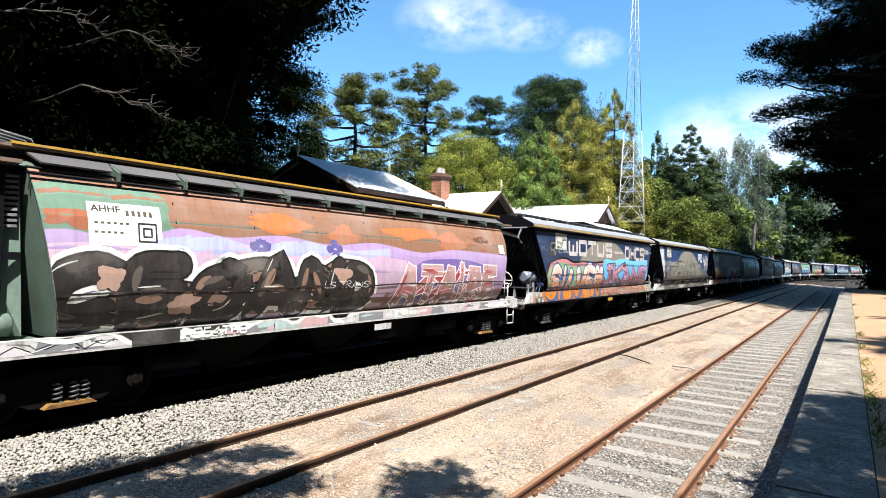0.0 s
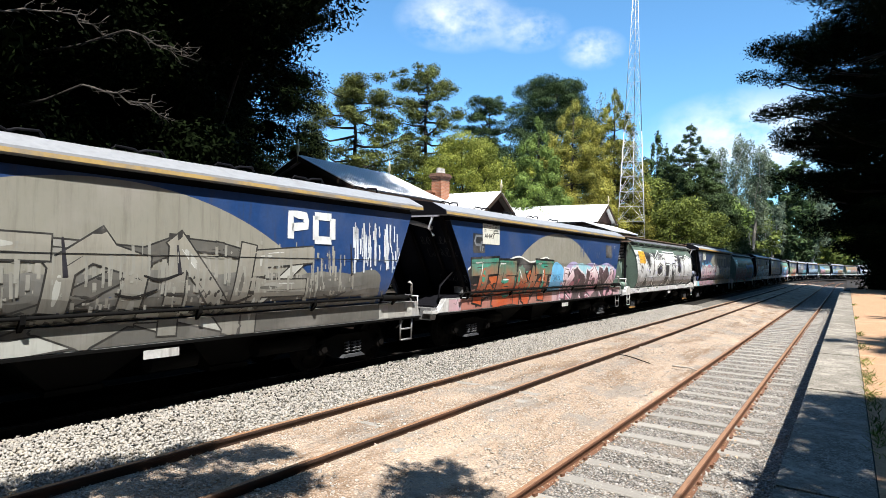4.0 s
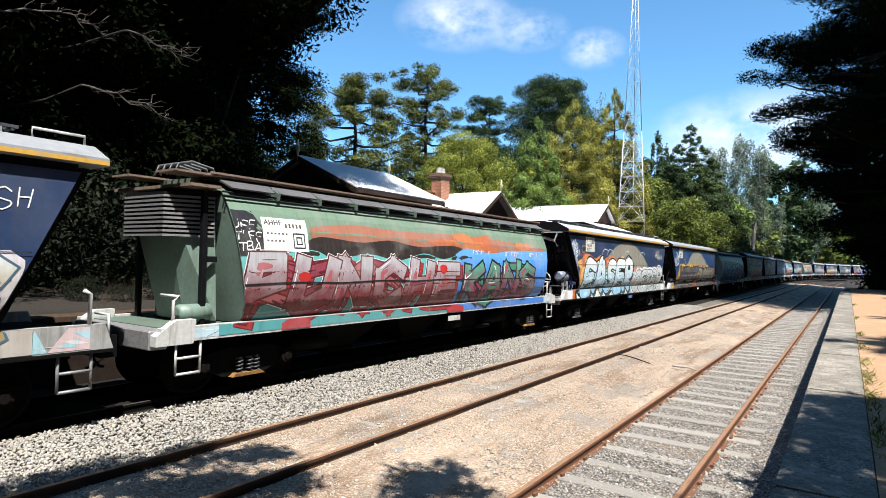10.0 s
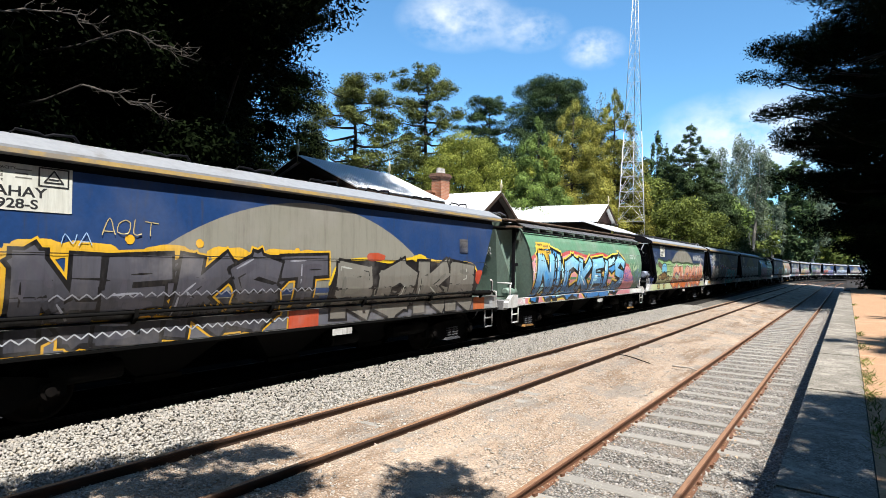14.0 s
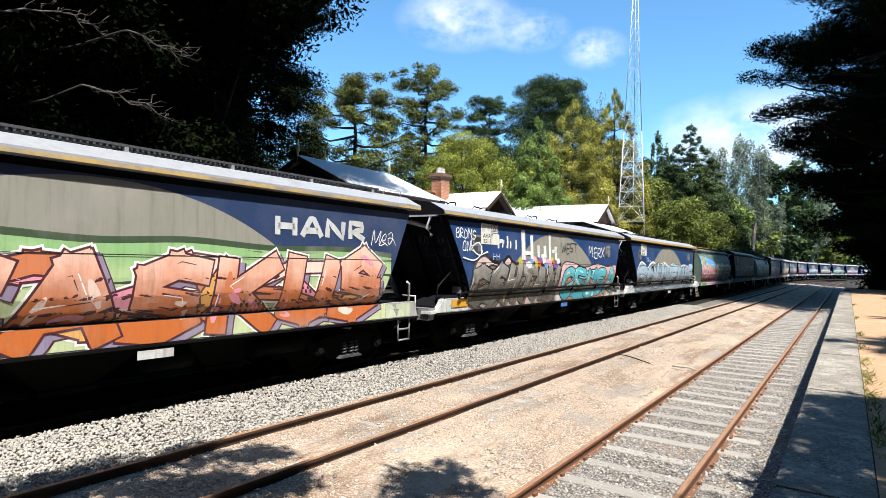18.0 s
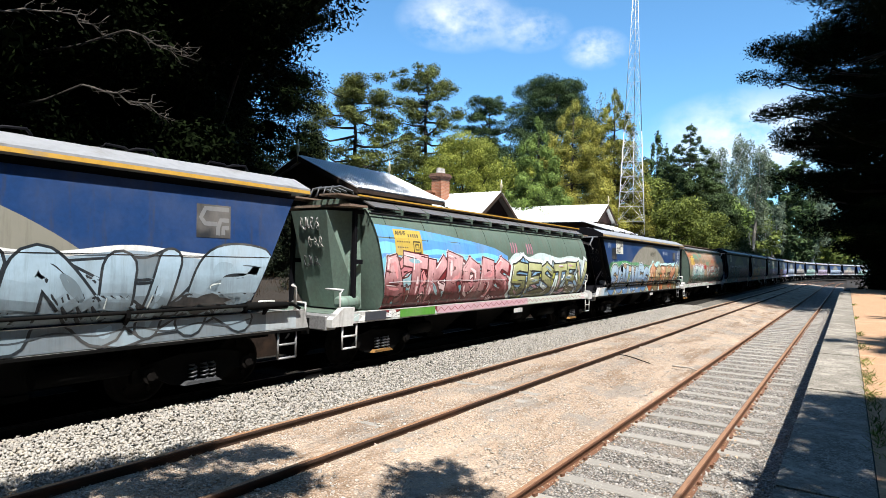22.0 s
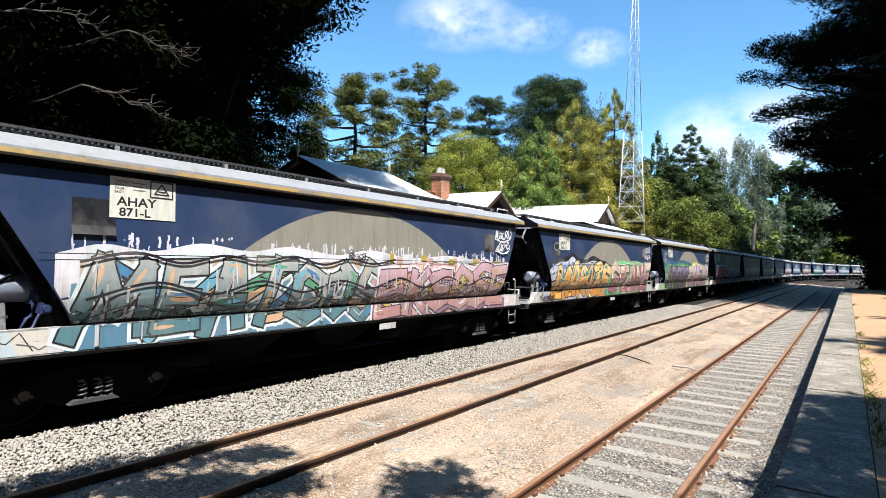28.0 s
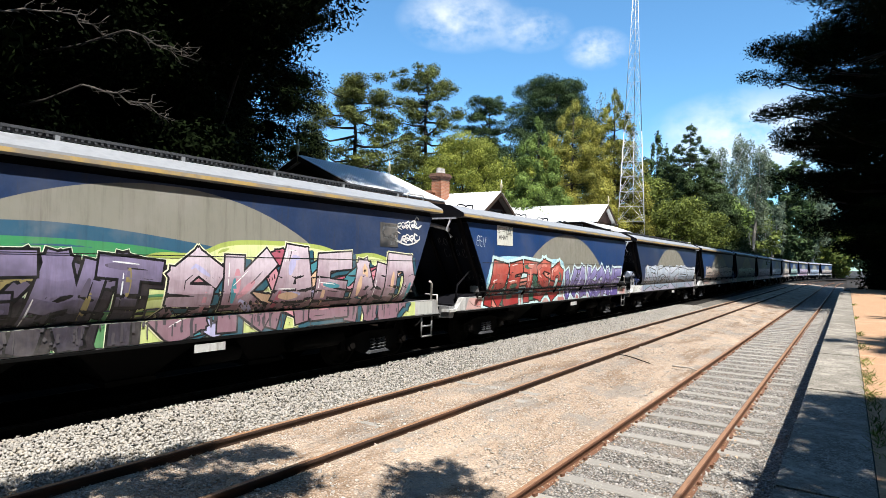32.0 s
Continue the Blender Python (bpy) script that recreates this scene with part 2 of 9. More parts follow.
M["deckgrey"] = surface("deck_grey", (0.055, 0.058, 0.065), 0.55, 0.1, grain=18, stain=4, relief=0.1, second=(0.03, 0.028, 0.026))
M["green"] = paint("wagon_green", (0.088, 0.132, 0.106), 0.5, dirt=(0.10, 0.085, 0.06), amount=0.58)
M["green_end"] = paint("wagon_end_green", (0.135, 0.20, 0.165), 0.5, dirt=(0.10, 0.11, 0.09), amount=0.56)
M["plate_blue"] = paint("plate_blue", (0.05, 0.14, 0.42), 0.5)
M["rustroof"] = surface("rusty_roof", (0.165, 0.115, 0.085), 0.75, grain=12, stain=1.2, second=(0.24, 0.20, 0.16), relief=0.25)
M["bogie"] = surface("bogie_brown", (0.20, 0.105, 0.035), 0.8, grain=16, stain=2.5, second=(0.05, 0.04, 0.03), spec=0.12)
M["chalk"] = surface("faded_spray", (0.10, 0.105, 0.11), 0.6, grain=30, stain=5, second=(0.03, 0.03, 0.032), cover=0.45, relief=0.0)
# Wheel steel darkened likewise, with the underside's shade in the base colour.
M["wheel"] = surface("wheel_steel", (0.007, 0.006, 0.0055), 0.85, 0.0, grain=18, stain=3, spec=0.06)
# Bark near black: pine shade put into the colour to hide sunlit trunks.
M["bark"] = surface("bark", (0.016, 0.0125, 0.010), 0.95, grain=9, stain=1.2, relief=0.9, depth=0.04, stretch=(1, 1, 0.25))
M["palebark"] = surface("pale_bark", (0.30, 0.27, 0.235), 0.9, grain=6, stain=1.0, relief=0.4, depth=0.02, second=(0.24, 0.20, 0.16), stretch=(1, 1, 0.3))
M["deadwood"] = surface("dead_twigs", (0.075, 0.066, 0.056), 0.9, grain=6, stain=1.0, relief=0.4, depth=0.02, second=(0.03, 0.026, 0.02))
M["tin"] = surface("white_tin", (0.72, 0.73, 0.74), 0.45, grain=9, stain=0.8, dark=0.88, light=1.08, relief=0.08, second=(0.60, 0.61, 0.62), cover=0.6)
M["brick"] = surface("chimney_brick", (0.36, 0.165, 0.10), 0.9, grain=8, stain=2, second=(0.45, 0.25, 0.15), vary=0.35)
M["capbrick"] = surface("sooty_brick", (0.15, 0.085, 0.06), 0.9, grain=8, stain=2)
M["mortar"] = surface("mortar", (0.40, 0.35, 0.29), 0.95, grain=30)
# Wall and edge near black: shade behind the train put into the colour.
M["soot"] = surface("shaded_platform_wall", (0.020, 0.014, 0.011), 0.95, grain=10, stain=1.5, second=(0.035, 0.022, 0.015), spec=0.1)
M["shadeedge"] = surface("shaded_platform_edge", (0.055, 0.036, 0.025), 0.95, grain=10, stain=1.5, second=(0.03, 0.022, 0.018), spec=0.1)
M["timber"] = surface("dark_timber", (0.055, 0.038, 0.03), 0.7, grain=14, stain=2, spec=0.12)
M["barge"] = surface("gable_red", (0.05, 0.022, 0.018), 0.6, grain=14, stain=2)
M["cream"] = surface("cream_paint", (0.55, 0.47, 0.30), 0.6, grain=14, stain=2, dark=0.8)
M["pot"] = surface("chimney_pot", (0.50, 0.49, 0.47), 0.8, grain=14, stain=2)
M["galv"] = surface("galvanised", (0.50, 0.51, 0.52), 0.5, 0.5, grain=10, stain=2, dark=0.8, relief=0.05)
# Needles far darker than real ones: the pines' deep shade is in them.
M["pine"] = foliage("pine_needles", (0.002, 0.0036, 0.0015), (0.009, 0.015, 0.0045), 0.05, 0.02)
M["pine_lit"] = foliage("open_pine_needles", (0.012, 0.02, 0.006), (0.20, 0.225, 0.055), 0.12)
M["cypress"] = foliage("cypress_green", (0.024, 0.05, 0.012), (0.25, 0.35, 0.08), 0.15)
M["golden"] = foliage("golden_cypress", (0.06, 0.068, 0.014), (0.46, 0.43, 0.085), 0.15)
M["lime"] = foliage("light_leaves", (0.06, 0.085, 0.015), (0.40, 0.43, 0.08), 0.25)
M["darktree"] = foliage("dark_leaves", (0.009, 0.02, 0.008), (0.085, 0.13, 0.04), 0.08)
M["gum"] = foliage("gum_leaves", (0.072, 0.099, 0.064), (0.216, 0.256, 0.168), 0.2)
# Bush leaves carry the darkness of the shaded bank in their colour.
M["bushleaf"] = foliage("shaded_bush_leaves", (0.0015, 0.003, 0.001), (0.016, 0.026, 0.008), 0.08)
M["shrub"] = foliage("shrub_leaves", (0.028, 0.046, 0.010), (0.24, 0.28, 0.058), 0.2)
M["drygrass"] = foliage("dry_grass", (0.02, 0.013, 0.006), (0.12, 0.08, 0.038), 0.15)

# ---- building blocks ----


def bm_box(bm, lo, hi, m=None, slot=0):
    """Adds a box between two corners; m moves it."""
    x0, y0, z0 = lo
    x1, y1, z1 = hi
    v = [bm.verts.new(m @ Vector(c) if m else c) for c in ((x0, y0, z0), (x1, y0, z0), (x1, y1, z0), (x0, y1, z0), (x0, y0, z1), (x1, y0, z1), (x1, y1, z1), (x0, y1, z1))]
    for f in ((0, 3, 2, 1), (4, 5, 6, 7), (0, 1, 5, 4), (1, 2, 6, 5), (2, 3, 7, 6), (3, 0, 4, 7)):
        bm.faces.new([v[i] for i in f]).material_index = slot


def bm_tube(bm, pts, radii, sides=8, slot=0, cap=True):
    """A tube along points with a radius at each."""
    pts = [Vector(p) for p in pts]
    if not hasattr(radii, "__len__"):
        radii = [radii] * len(pts)
    rings = []
    for i, p in enumerate(pts):
        d = (pts[min(i + 1, len(pts) - 1)] - pts[max(i - 1, 0)]).normalized()
        a = d.orthogonal().normalized() if abs(d.z) < 0.95 else Vector((1, 0, 0)).cross(d).normalized()
        b = d.cross(a)
        rings.append([bm.verts.new(p + (a * math.cos(q) + b * math.sin(q)) * radii[i]) for q in (2 * math.pi * k / sides for k in range(sides))])
    for r0, r1 in zip(rings, rings[1:]):
        for k in range(sides):
            f = bm.faces.new((r0[k], r0[(k + 1) % sides], r1[(k + 1) % sides], r1[k]))
            f.material_index, f.smooth = slot, True
    if cap:
        for r in (rings[0][::-1], rings[-1]):
            bm.faces.new(r).material_index = slot


def bm_loft(bm, sections, slot=0, close=True, caps=True, smooth=False):
    """Skin over sections, each a list of points."""
    rings = [[bm.verts.new(p) for p in s] for s in sections]
    n = len(rings[0])
    for r0, r1 in zip(rings, rings[1:]):
        for k in range(n if close else n - 1):
            f = bm.faces.new((r0[k], r1[k], r1[(k + 1) % n], r0[(k + 1) % n]))
            f.material_index, f.smooth = slot, smooth
    if caps and close:
        bm.faces.new(rings[0]).material_index = slot
        bm.faces.new(rings[-1][::-1]).material_index = slot


def mesh_of(name, bm, *mats):
    bmesh.ops.recalc_face_normals(bm, faces=bm.faces)
    me = bpy.data.meshes.new(name)
    bm.to_mesh(me)
    bm.free()
    for m in mats:
        me.materials.append(m)
    return me


def thing(name, at=None, label="", category="", group="", kind=""):
    ob = new(name)
    ob.empty_display_size = 0.2
    if at is not None:
        ob.matrix_world = at
    return tagged(ob, label, category, group, kind)


def part(name, bm, material, parent, label=""):
    mats = material if isinstance(material, (list, tuple)) else [material]
    ob = new(name, mesh_of(name, bm, *mats))
    ob.parent = parent
    return tagged(ob, label)


def whole(name, bm, material, label="", category="", group="", kind=""):
    mats = material if isinstance(material, (list, tuple)) else [material]
    return tagged(new(name, mesh_of(name, bm, *mats)), label, category, group, kind)


def box_part(name, lo, hi, material, parent, label="", bevel=0.0):
    bm = bmesh.new()
    bm_box(bm, lo, hi)
    if bevel:
        bmesh.ops.bevel(bm, geom=bm.edges[:], offset=bevel, segments=1, affect="EDGES")
    return part(name, bm, material, parent, label)


def soup(name, verts, faces_per, n, size, mats, smooth=False):
    """A mesh from arrays: n pieces with the same small face list."""
    faces = np.asarray(faces_per)
    k = faces.shape[1]
    allf = (faces[None] + (np.arange(n) * size)[:, None, None]).reshape(-1, k)
    me = bpy.data.meshes.new(name)
    me.vertices.add(len(verts))
    me.vertices.foreach_set("co", np.asarray(verts, dtype=np.float32).ravel())
    me.loops.add(allf.size)
    me.loops.foreach_set("vertex_index", allf.ravel().astype(np.int32))
    me.polygons.add(len(allf))
    me.polygons.foreach_set("loop_start", np.arange(0, allf.size, k, dtype=np.int32))
    me.update(calc_edges=True)
    for m in mats:
        me.materials.append(m)
    return me


RNG = np.random.default_rng(7)


def stone_mesh(name, pts, sizes, material, flat=0.7):
    """Loose stones: one jagged eight-sided lump at each point."""
    base = np.array([(1, 0, 0), (-1, 0, 0), (0, 1, 0), (0, -1, 0), (0, 0, 1), (0, 0, -1)]) * 0.95
    faces = [[0, 2, 4], [2, 1, 4], [1, 3, 4], [3, 0, 4], [2, 0, 5], [1, 2, 5], [3, 1, 5], [0, 3, 5]]
    n = len(pts)
    q = RNG.normal(size=(n, 4))
    q /= np.linalg.norm(q, axis=1)[:, None]
    w, x, y, z = q.T
    rot = np.stack([1 - 2 * (y * y + z * z), 2 * (x * y - z * w), 2 * (x * z + y * w), 2 * (x * y + z * w), 1 - 2 * (x * x + z * z), 2 * (y * z - x * w), 2 * (x * z - y * w), 2 * (y * z + x * w), 1 - 2 * (x * x + y * y)], 1).reshape(n, 3, 3)
    lump = base[None] * RNG.uniform(0.6, 1.3, (n, 6, 1)) * np.stack([RNG.uniform(0.8, 1.3, n), RNG.uniform(0.6, 1.0, n), RNG.uniform(0.45, 0.8, n)], 1)[:, None]
    v = np.einsum("nij,nkj->nki", rot, lump) * np.asarray(sizes)[:, None, None]
    v[:, :, 2] *= flat
    v += np.asarray(pts)[:, None]
    return soup(name, v.reshape(-1, 3), faces, n, 6, [material])


# ---- the line: straight, then a long bend to the right ----
X_MAIN, X_LOOP, X_DOCK = -9.86, -6.05, -2.34
Z_MAIN, Z_LOOP, Z_DOCK = 0.30, 0.20, 0.0
BEND_Y, BEND_R = 120.0, 400.0


def along(s, x):
    """Place and heading (degrees) at s metres along the line, for a track at x."""
    if s <= BEND_Y:
        return Vector((x, s, 0)), 0.0
    a = (s - BEND_Y) / (BEND_R + X_MAIN + 0.0)
    r = BEND_R - x
    return Vector((BEND_R - r * math.cos(a), BEND_Y + r * math.sin(a), 0)), -math.degrees(a)


def smooth01(a, b, v):
    t = min(1.0, max(0.0, (v - a) / (b - a)))
    return t * t * (3 - 2 * t)


# ---- ground ----
PLATFORM_Z = 1.05


def ground_z(x, y):
    xs = [-400, -60, -30, -16, -12.3, -12.2, -11.0, -7.0, -5.0, -3.9, -3.2, -0.35, -0.15, 30, 400]
    ter = 1.03 * (1 - smooth01(56, 70, y)) if x > -0.2 else 0
    zs = [6, 3.0, 2.3, 1.75, 1.38, 0.1, 0.02, 0.0, -0.1, -0.3, -0.35, -0.35, -0.35, 0.0, 3]
    z = float(np.interp(x, xs, zs))
    if x > -0.2:
        z = max(z, ter) if y < 70 else z * 0.2
    if y > 110 and x > -7:
        z = min(z, 0.0)
    return z


def ground():
    xs = [-2500, -800, -400, -200, -100, -60, -45, -35, -30, -25, -20, -16, -14.5, -13.2, -12.3, -12.2, -11, -9, -7, -6, -5, -3.9, -3.2, -2, -1, -0.35, -0.15, 0.5, 2, 4, 8, 15, 30, 60, 120, 300, 800, 2500]
    ys = [-1500, -400, -100, -40, -20, -10, -5] + [i * 4.0 for i in range(0, 20)] + [85, 100, 120, 150, 200, 300, 600, 1200, 3000]
    bm = bmesh.new()
    grid = [[bm.verts.new((x, y, ground_z(x, y) + (0.12 * noise.noise((x * 0.2, y * 0.2, 0)) if x < -13.5 else 0))) for x in xs] for y in ys]
    for a, b in zip(grid, grid[1:]):
        for k in range(len(xs) - 1):
            bm.faces.new((a[k], a[k + 1], b[k + 1], b[k])).smooth = True
    whole("ground", bm, M["litter"], "leaf litter and patchy grass, coloured dark as in shade", "ground", kind="structure")


def strip(name, x0, x1, y0, y1, zf, material, label, dx=0.35, dy=0.7, rough=0.02, kind="structure", category="ground"):
    """A laid sheet of ground with small unevenness."""
    bm = bmesh.new()
    nx, ny = max(2, int((x1 - x0) / dx)), max(2, int((y1 - y0) / dy))
    grid = [[bm.verts.new((x0 + (x1 - x0) * i / nx, y0 + (y1 - y0) * j / ny, zf(x0 + (x1 - x0) * i / nx, y0 + (y1 - y0) * j / ny) + rough * noise.noise(((x0 + (x1 - x0) * i / nx) * 1.7, (y0 + (y1 - y0) * j / ny) * 1.7, 3.1)))) for i in range(nx + 1)] for j in range(ny + 1)]
    for a, b in zip(grid, grid[1:]):
        for k in range(nx):
            bm.faces.new((a[k], a[k + 1], b[k + 1], b[k])).smooth = True
    return whole(name, bm, material, label, category, kind=kind)


def bed(name, xc, half, top, toe, z0, z1, s0, s1, material, label):
    """A raised bed of stone that follows the line."""
    bm = bmesh.new()
    prof = [(-half - toe, z0), (-half, z1), (-half * 0.4, z1 + top), (half * 0.4, z1 + top), (half, z1), (half + toe, z0)]
    rows = []
    s = s0
    while s <= s1:
        row = []
        for dx, z in prof:
            p, h = along(s, xc + dx)
            row.append((p.x, p.y, z + 0.02 * noise.noise((dx * 2, s * 0.9, 1))))
        rows.append(row)
        s += 1.5
    bm_loft(bm, rows, close=False, smooth=True)
    # Only the sunlit near shoulder gets pale stone; the top stays shade-dark.
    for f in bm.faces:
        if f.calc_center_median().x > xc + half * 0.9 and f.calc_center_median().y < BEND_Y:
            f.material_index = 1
    return whole(name, bm, [material, M["shoulder"]], label, "ballast", kind="structure")


RAIL_PROF = [(-0.07, -0.16), (-0.07, -0.146), (-0.013, -0.126), (-0.013, -0.042), (-0.037, -0.032), (-0.037, -0.005), (-0.028, 0.0), (0.028, 0.0), (0.037, -0.005), (0.037, -0.032), (0.013, -0.042), (0.013, -0.126), (0.07, -0.146), (0.07, -0.16)]


def rail(x, z, s0, s1, material, top):
    bm = bmesh.new()
    rows, s = [], s0
    while s <= s1 + 0.01:
        p, h = along(s, x)
        c, d = math.cos(radians(h)), math.sin(radians(h))
        rows.append([(p.x + a * c, p.y + a * d, z + b) for a, b in RAIL_PROF])
        s += 4.0 if s < BEND_Y else 6.0
    bm_loft(bm, rows)
    for f in bm.faces:
        if f.calc_center_median().z > z - 0.002:
            f.material_index = 1
    return whole("rail", bm, [material, top], "", "rail", kind="structure")


ground()
strip("dirt_yard", -7.3, -2.95, 0.0, 118, lambda x, y: 0.085 - 0.17 * smooth01(-5.0, -3.5, x) - 0.12 * smooth01(-3.3, -3.0, x) + 0.02 * noise.noise((x * 0.9, y * 0.6, 5)), M["sand"], "pale sandy dirt with stones between the sidings")
strip("dock_gravel", -3.3, -0.42, 0.0, 118, lambda x, y: -0.15 - 0.04 * smooth01(-1.3, -0.5, x), M["gravel"], "grey gravel bed of the siding beside the platform")
bed("main_ballast", X_MAIN, 1.75, 0.02, 0.85, 0.08, 0.14, 0, 330, M["ballast"], "crushed-stone ballast with shade-black top and paler shoulder")
# Main rail sides take the underframe's shade-black; only the head is steel.
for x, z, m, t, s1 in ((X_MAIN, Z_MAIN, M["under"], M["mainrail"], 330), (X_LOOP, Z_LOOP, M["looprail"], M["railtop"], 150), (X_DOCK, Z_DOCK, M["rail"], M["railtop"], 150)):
    for side in (-0.7525, 0.7525):
        tagged(rail(x + side, z, -2, s1, m, t), "rusty steel rail" if x != X_MAIN else "running rail with a bright worn head")

# ---- sleepers ----


def sleepers():
    bm = bmesh.new()
    bm_box(bm, (-1.22, -0.115, -0.12), (1.22, 0.115, 0))
    bmesh.ops.bevel(bm, geom=bm.edges[:], offset=0.012, segments=1, affect="EDGES")
    me = mesh_of("sleeper", bm, M["sleeper"])
    dock = thing("dock_track", None, "timber and concrete sleepers half sunk in grey gravel", "sleepers", kind="structure")
    for i in range(62):
        ob = new("sleeper", me)
        ob.parent = dock
        ob.matrix_basis = pose(X_DOCK + RNG.uniform(-0.05, 0.05), 1.62 + i * 0.81, -0.128 + RNG.uniform(-0.016, 0.010), 0, RNG.uniform(-0.6, 0.6), RNG.uniform(-1.2, 1.2))
    bm = bmesh.new()
    bm_box(bm, (-0.09, -0.03, -0.02), (-0.05, 0.03, 0.03))
    bm_box(bm, (0.05, -0.03, -0.02), (0.09, 0.03, 0.03))
    clip = mesh_of("rail_clip", bm, M["rail"])
    for i in range(62):
        for sx in (-0.7525, 0.7525):
            ob = new("rail_clip", clip)
            ob.parent = dock
            ob.matrix_basis = pose(X_DOCK + sx, 1.62 + i * 0.81, -0.125, 0, 0, RNG.uniform(-15, 15))
    loop = thing("loop_track", None, "old sleepers almost buried in sandy dirt", "sleepers", kind="structure")
    for i in range(50):
        ob = new("sleeper", me)
        ob.parent = loop
        ob.matrix_basis = pose(X_LOOP + RNG.uniform(-0.06, 0.06), 1.2 + i * 0.72, 0.066 + RNG.uniform(-0.03, 0.014), 0, RNG.uniform(-0.8, 0.8), RNG.uniform(-1.5, 1.5))
    # Sleepers below the train are recoloured black to hold its shade.
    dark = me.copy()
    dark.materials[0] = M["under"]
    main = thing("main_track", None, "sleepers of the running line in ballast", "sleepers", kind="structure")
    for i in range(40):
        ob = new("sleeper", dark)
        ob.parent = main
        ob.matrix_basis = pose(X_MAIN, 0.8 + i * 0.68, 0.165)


# ---- platform ----


def platform():
    top = thing("platform", None, "low platform edged with worn grey coping slabs", "platform", kind="structure")
    y = 0.6
    while y < 53:
        n = RNG.uniform(1.7, 2.3)
        bm = bmesh.new()
        bm_box(bm, (-0.43, y, PLATFORM_Z - 0.12), (0.19, y + n - 0.006, PLATFORM_Z + RNG.uniform(-0.006, 0.006)))
        bmesh.ops.bevel(bm, geom=bm.edges[:], offset=0.014, segments=2, affect="EDGES")
        part("slab", bm, M["coping"], top)
        y += n
    box_part("face", (-0.36, 0.6, -0.4), (0.15, 53.2, PLATFORM_Z - 0.122), M["brickface"], top, "brick platform wall")
    strip("platform_path", 0.2, 9, 0.5, 62, lambda x, y: PLATFORM_Z - 0.012 + 0.01 * smooth01(0.3, 2, x), M["orange_dirt"], "orange dirt path behind the coping", 0.5, 1.0, 0.02)


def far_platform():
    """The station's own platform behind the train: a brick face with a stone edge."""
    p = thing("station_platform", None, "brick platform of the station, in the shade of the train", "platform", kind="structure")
    box_part("face", (-12.28, 0.0, -0.1), (-12.05, 70.0, 1.30), M["soot"], p, "brick platform wall")
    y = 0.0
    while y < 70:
        box_part("slab", (-12.62, y, 1.302), (-12.0, y + 1.79, 1.42), M["shadeedge"], p, "", 0.012)
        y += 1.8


# ---- loose stone ----


def loose_stone():
    def scatter(n, x0, x1, y0, y1, power):
        u = RNG.random(n) ** power
        return RNG.uniform(x0, x1, n), y0 + (y1 - y0) * u

    n = 44000
    x, y = scatter(n, -8.95, -7.0, 1.4, 40, 1.7)
    e = np.clip((x + 8.1) / 0.85, 0, 1)
    z = 0.155 - 0.07 * e + RNG.uniform(-0.01, 0.03, n)
    tagged(new("ballast_stones", stone_mesh("ballast_stones", np.stack([x, y, z], 1), RNG.uniform(0.018, 0.042, n), M["stone"], 0.85)), "pale angular ballast stones heaped beside the rails", "stones", kind="stuff")
    n = 26000
    x, y = scatter(n, -7.0, -3.4, 1.6, 34, 1.6)
    t = np.clip((x + 5.0) / 1.5, 0, 1)
    z = 0.085 - 0.17 * t * t * (3 - 2 * t) + 0.004
    tagged(new("yard_stones", stone_mesh("yard_stones", np.stack([x, y, z], 1), RNG.gamma(1.6, 0.007, n) + 0.006, M["pebble"], 0.6)), "small stones strewn over sandy dirt", "stones", kind="stuff")
    n = 21000
    x, y = scatter(n, -3.15, -0.45, 2.6, 30, 1.7)
    z = -0.146 - 0.04 * np.clip((x + 1.3) / 0.8, 0, 1) + RNG.uniform(-0.004, 0.012, n)
    tagged(new("siding_stones", stone_mesh("siding_stones", np.stack([x, y, z], 1), RNG.gamma(3.0, 0.005, n) + 0.008, M["greystone"], 0.7)), "grey gravel round the sleepers of the siding", "stones", kind="stuff")
    n = 900
    x, y = 0.21 + np.abs(RNG.normal(0, 0.07, n)), RNG.choice([6.9, 7.4, 8.6, 9.3, 10.4, 11.0, 12.6, 15.0, 18.0, 24.0, 33.0], n) + RNG.normal(0, 0.3, n)
    p = np.stack([x, y, np.full(n, PLATFORM_Z - 0.01)], 1)
    w = np.stack([RNG.uniform(-1, 1, n), RNG.uniform(-1, 1, n), np.zeros(n)], 1) * 0.008
    tip = p + np.stack([RNG.normal(0, 0.07, n), RNG.normal(0, 0.07, n), RNG.uniform(0.02, 0.09, n)], 1)
    tagged(new("weeds", soup("weeds", np.stack([p - w, p + w, tip], 1).reshape(-1, 3), [[0, 1, 2]], n, 3, [M["shrub"]])), "green weeds along the back of the coping", "grass", kind="stuff")
    n = 900
    x, y = scatter(n, -3.6, -0.5, 2.0, 16, 1.8)
    edge = RNG.random(n) < 0.6
    x = np.where(edge, X_DOCK + RNG.choice([-0.66, 0.86], n) + RNG.normal(0, 0.07, n), x)
    v = np.stack([x, y, np.full(n, -0.11)], 1)[:, None] + RNG.uniform(-0.028, 0.028, (n, 4, 3)) * np.array([1, 1, 0.7])
    tagged(new("fallen_leaves", soup("fallen_leaves", v.reshape(-1, 3), [[0, 1, 2], [0, 2, 3]], n, 4, [M["dead_leaf"]])), "dry brown leaves caught along the rails", "leaves", kind="stuff")


# ---- trees ----


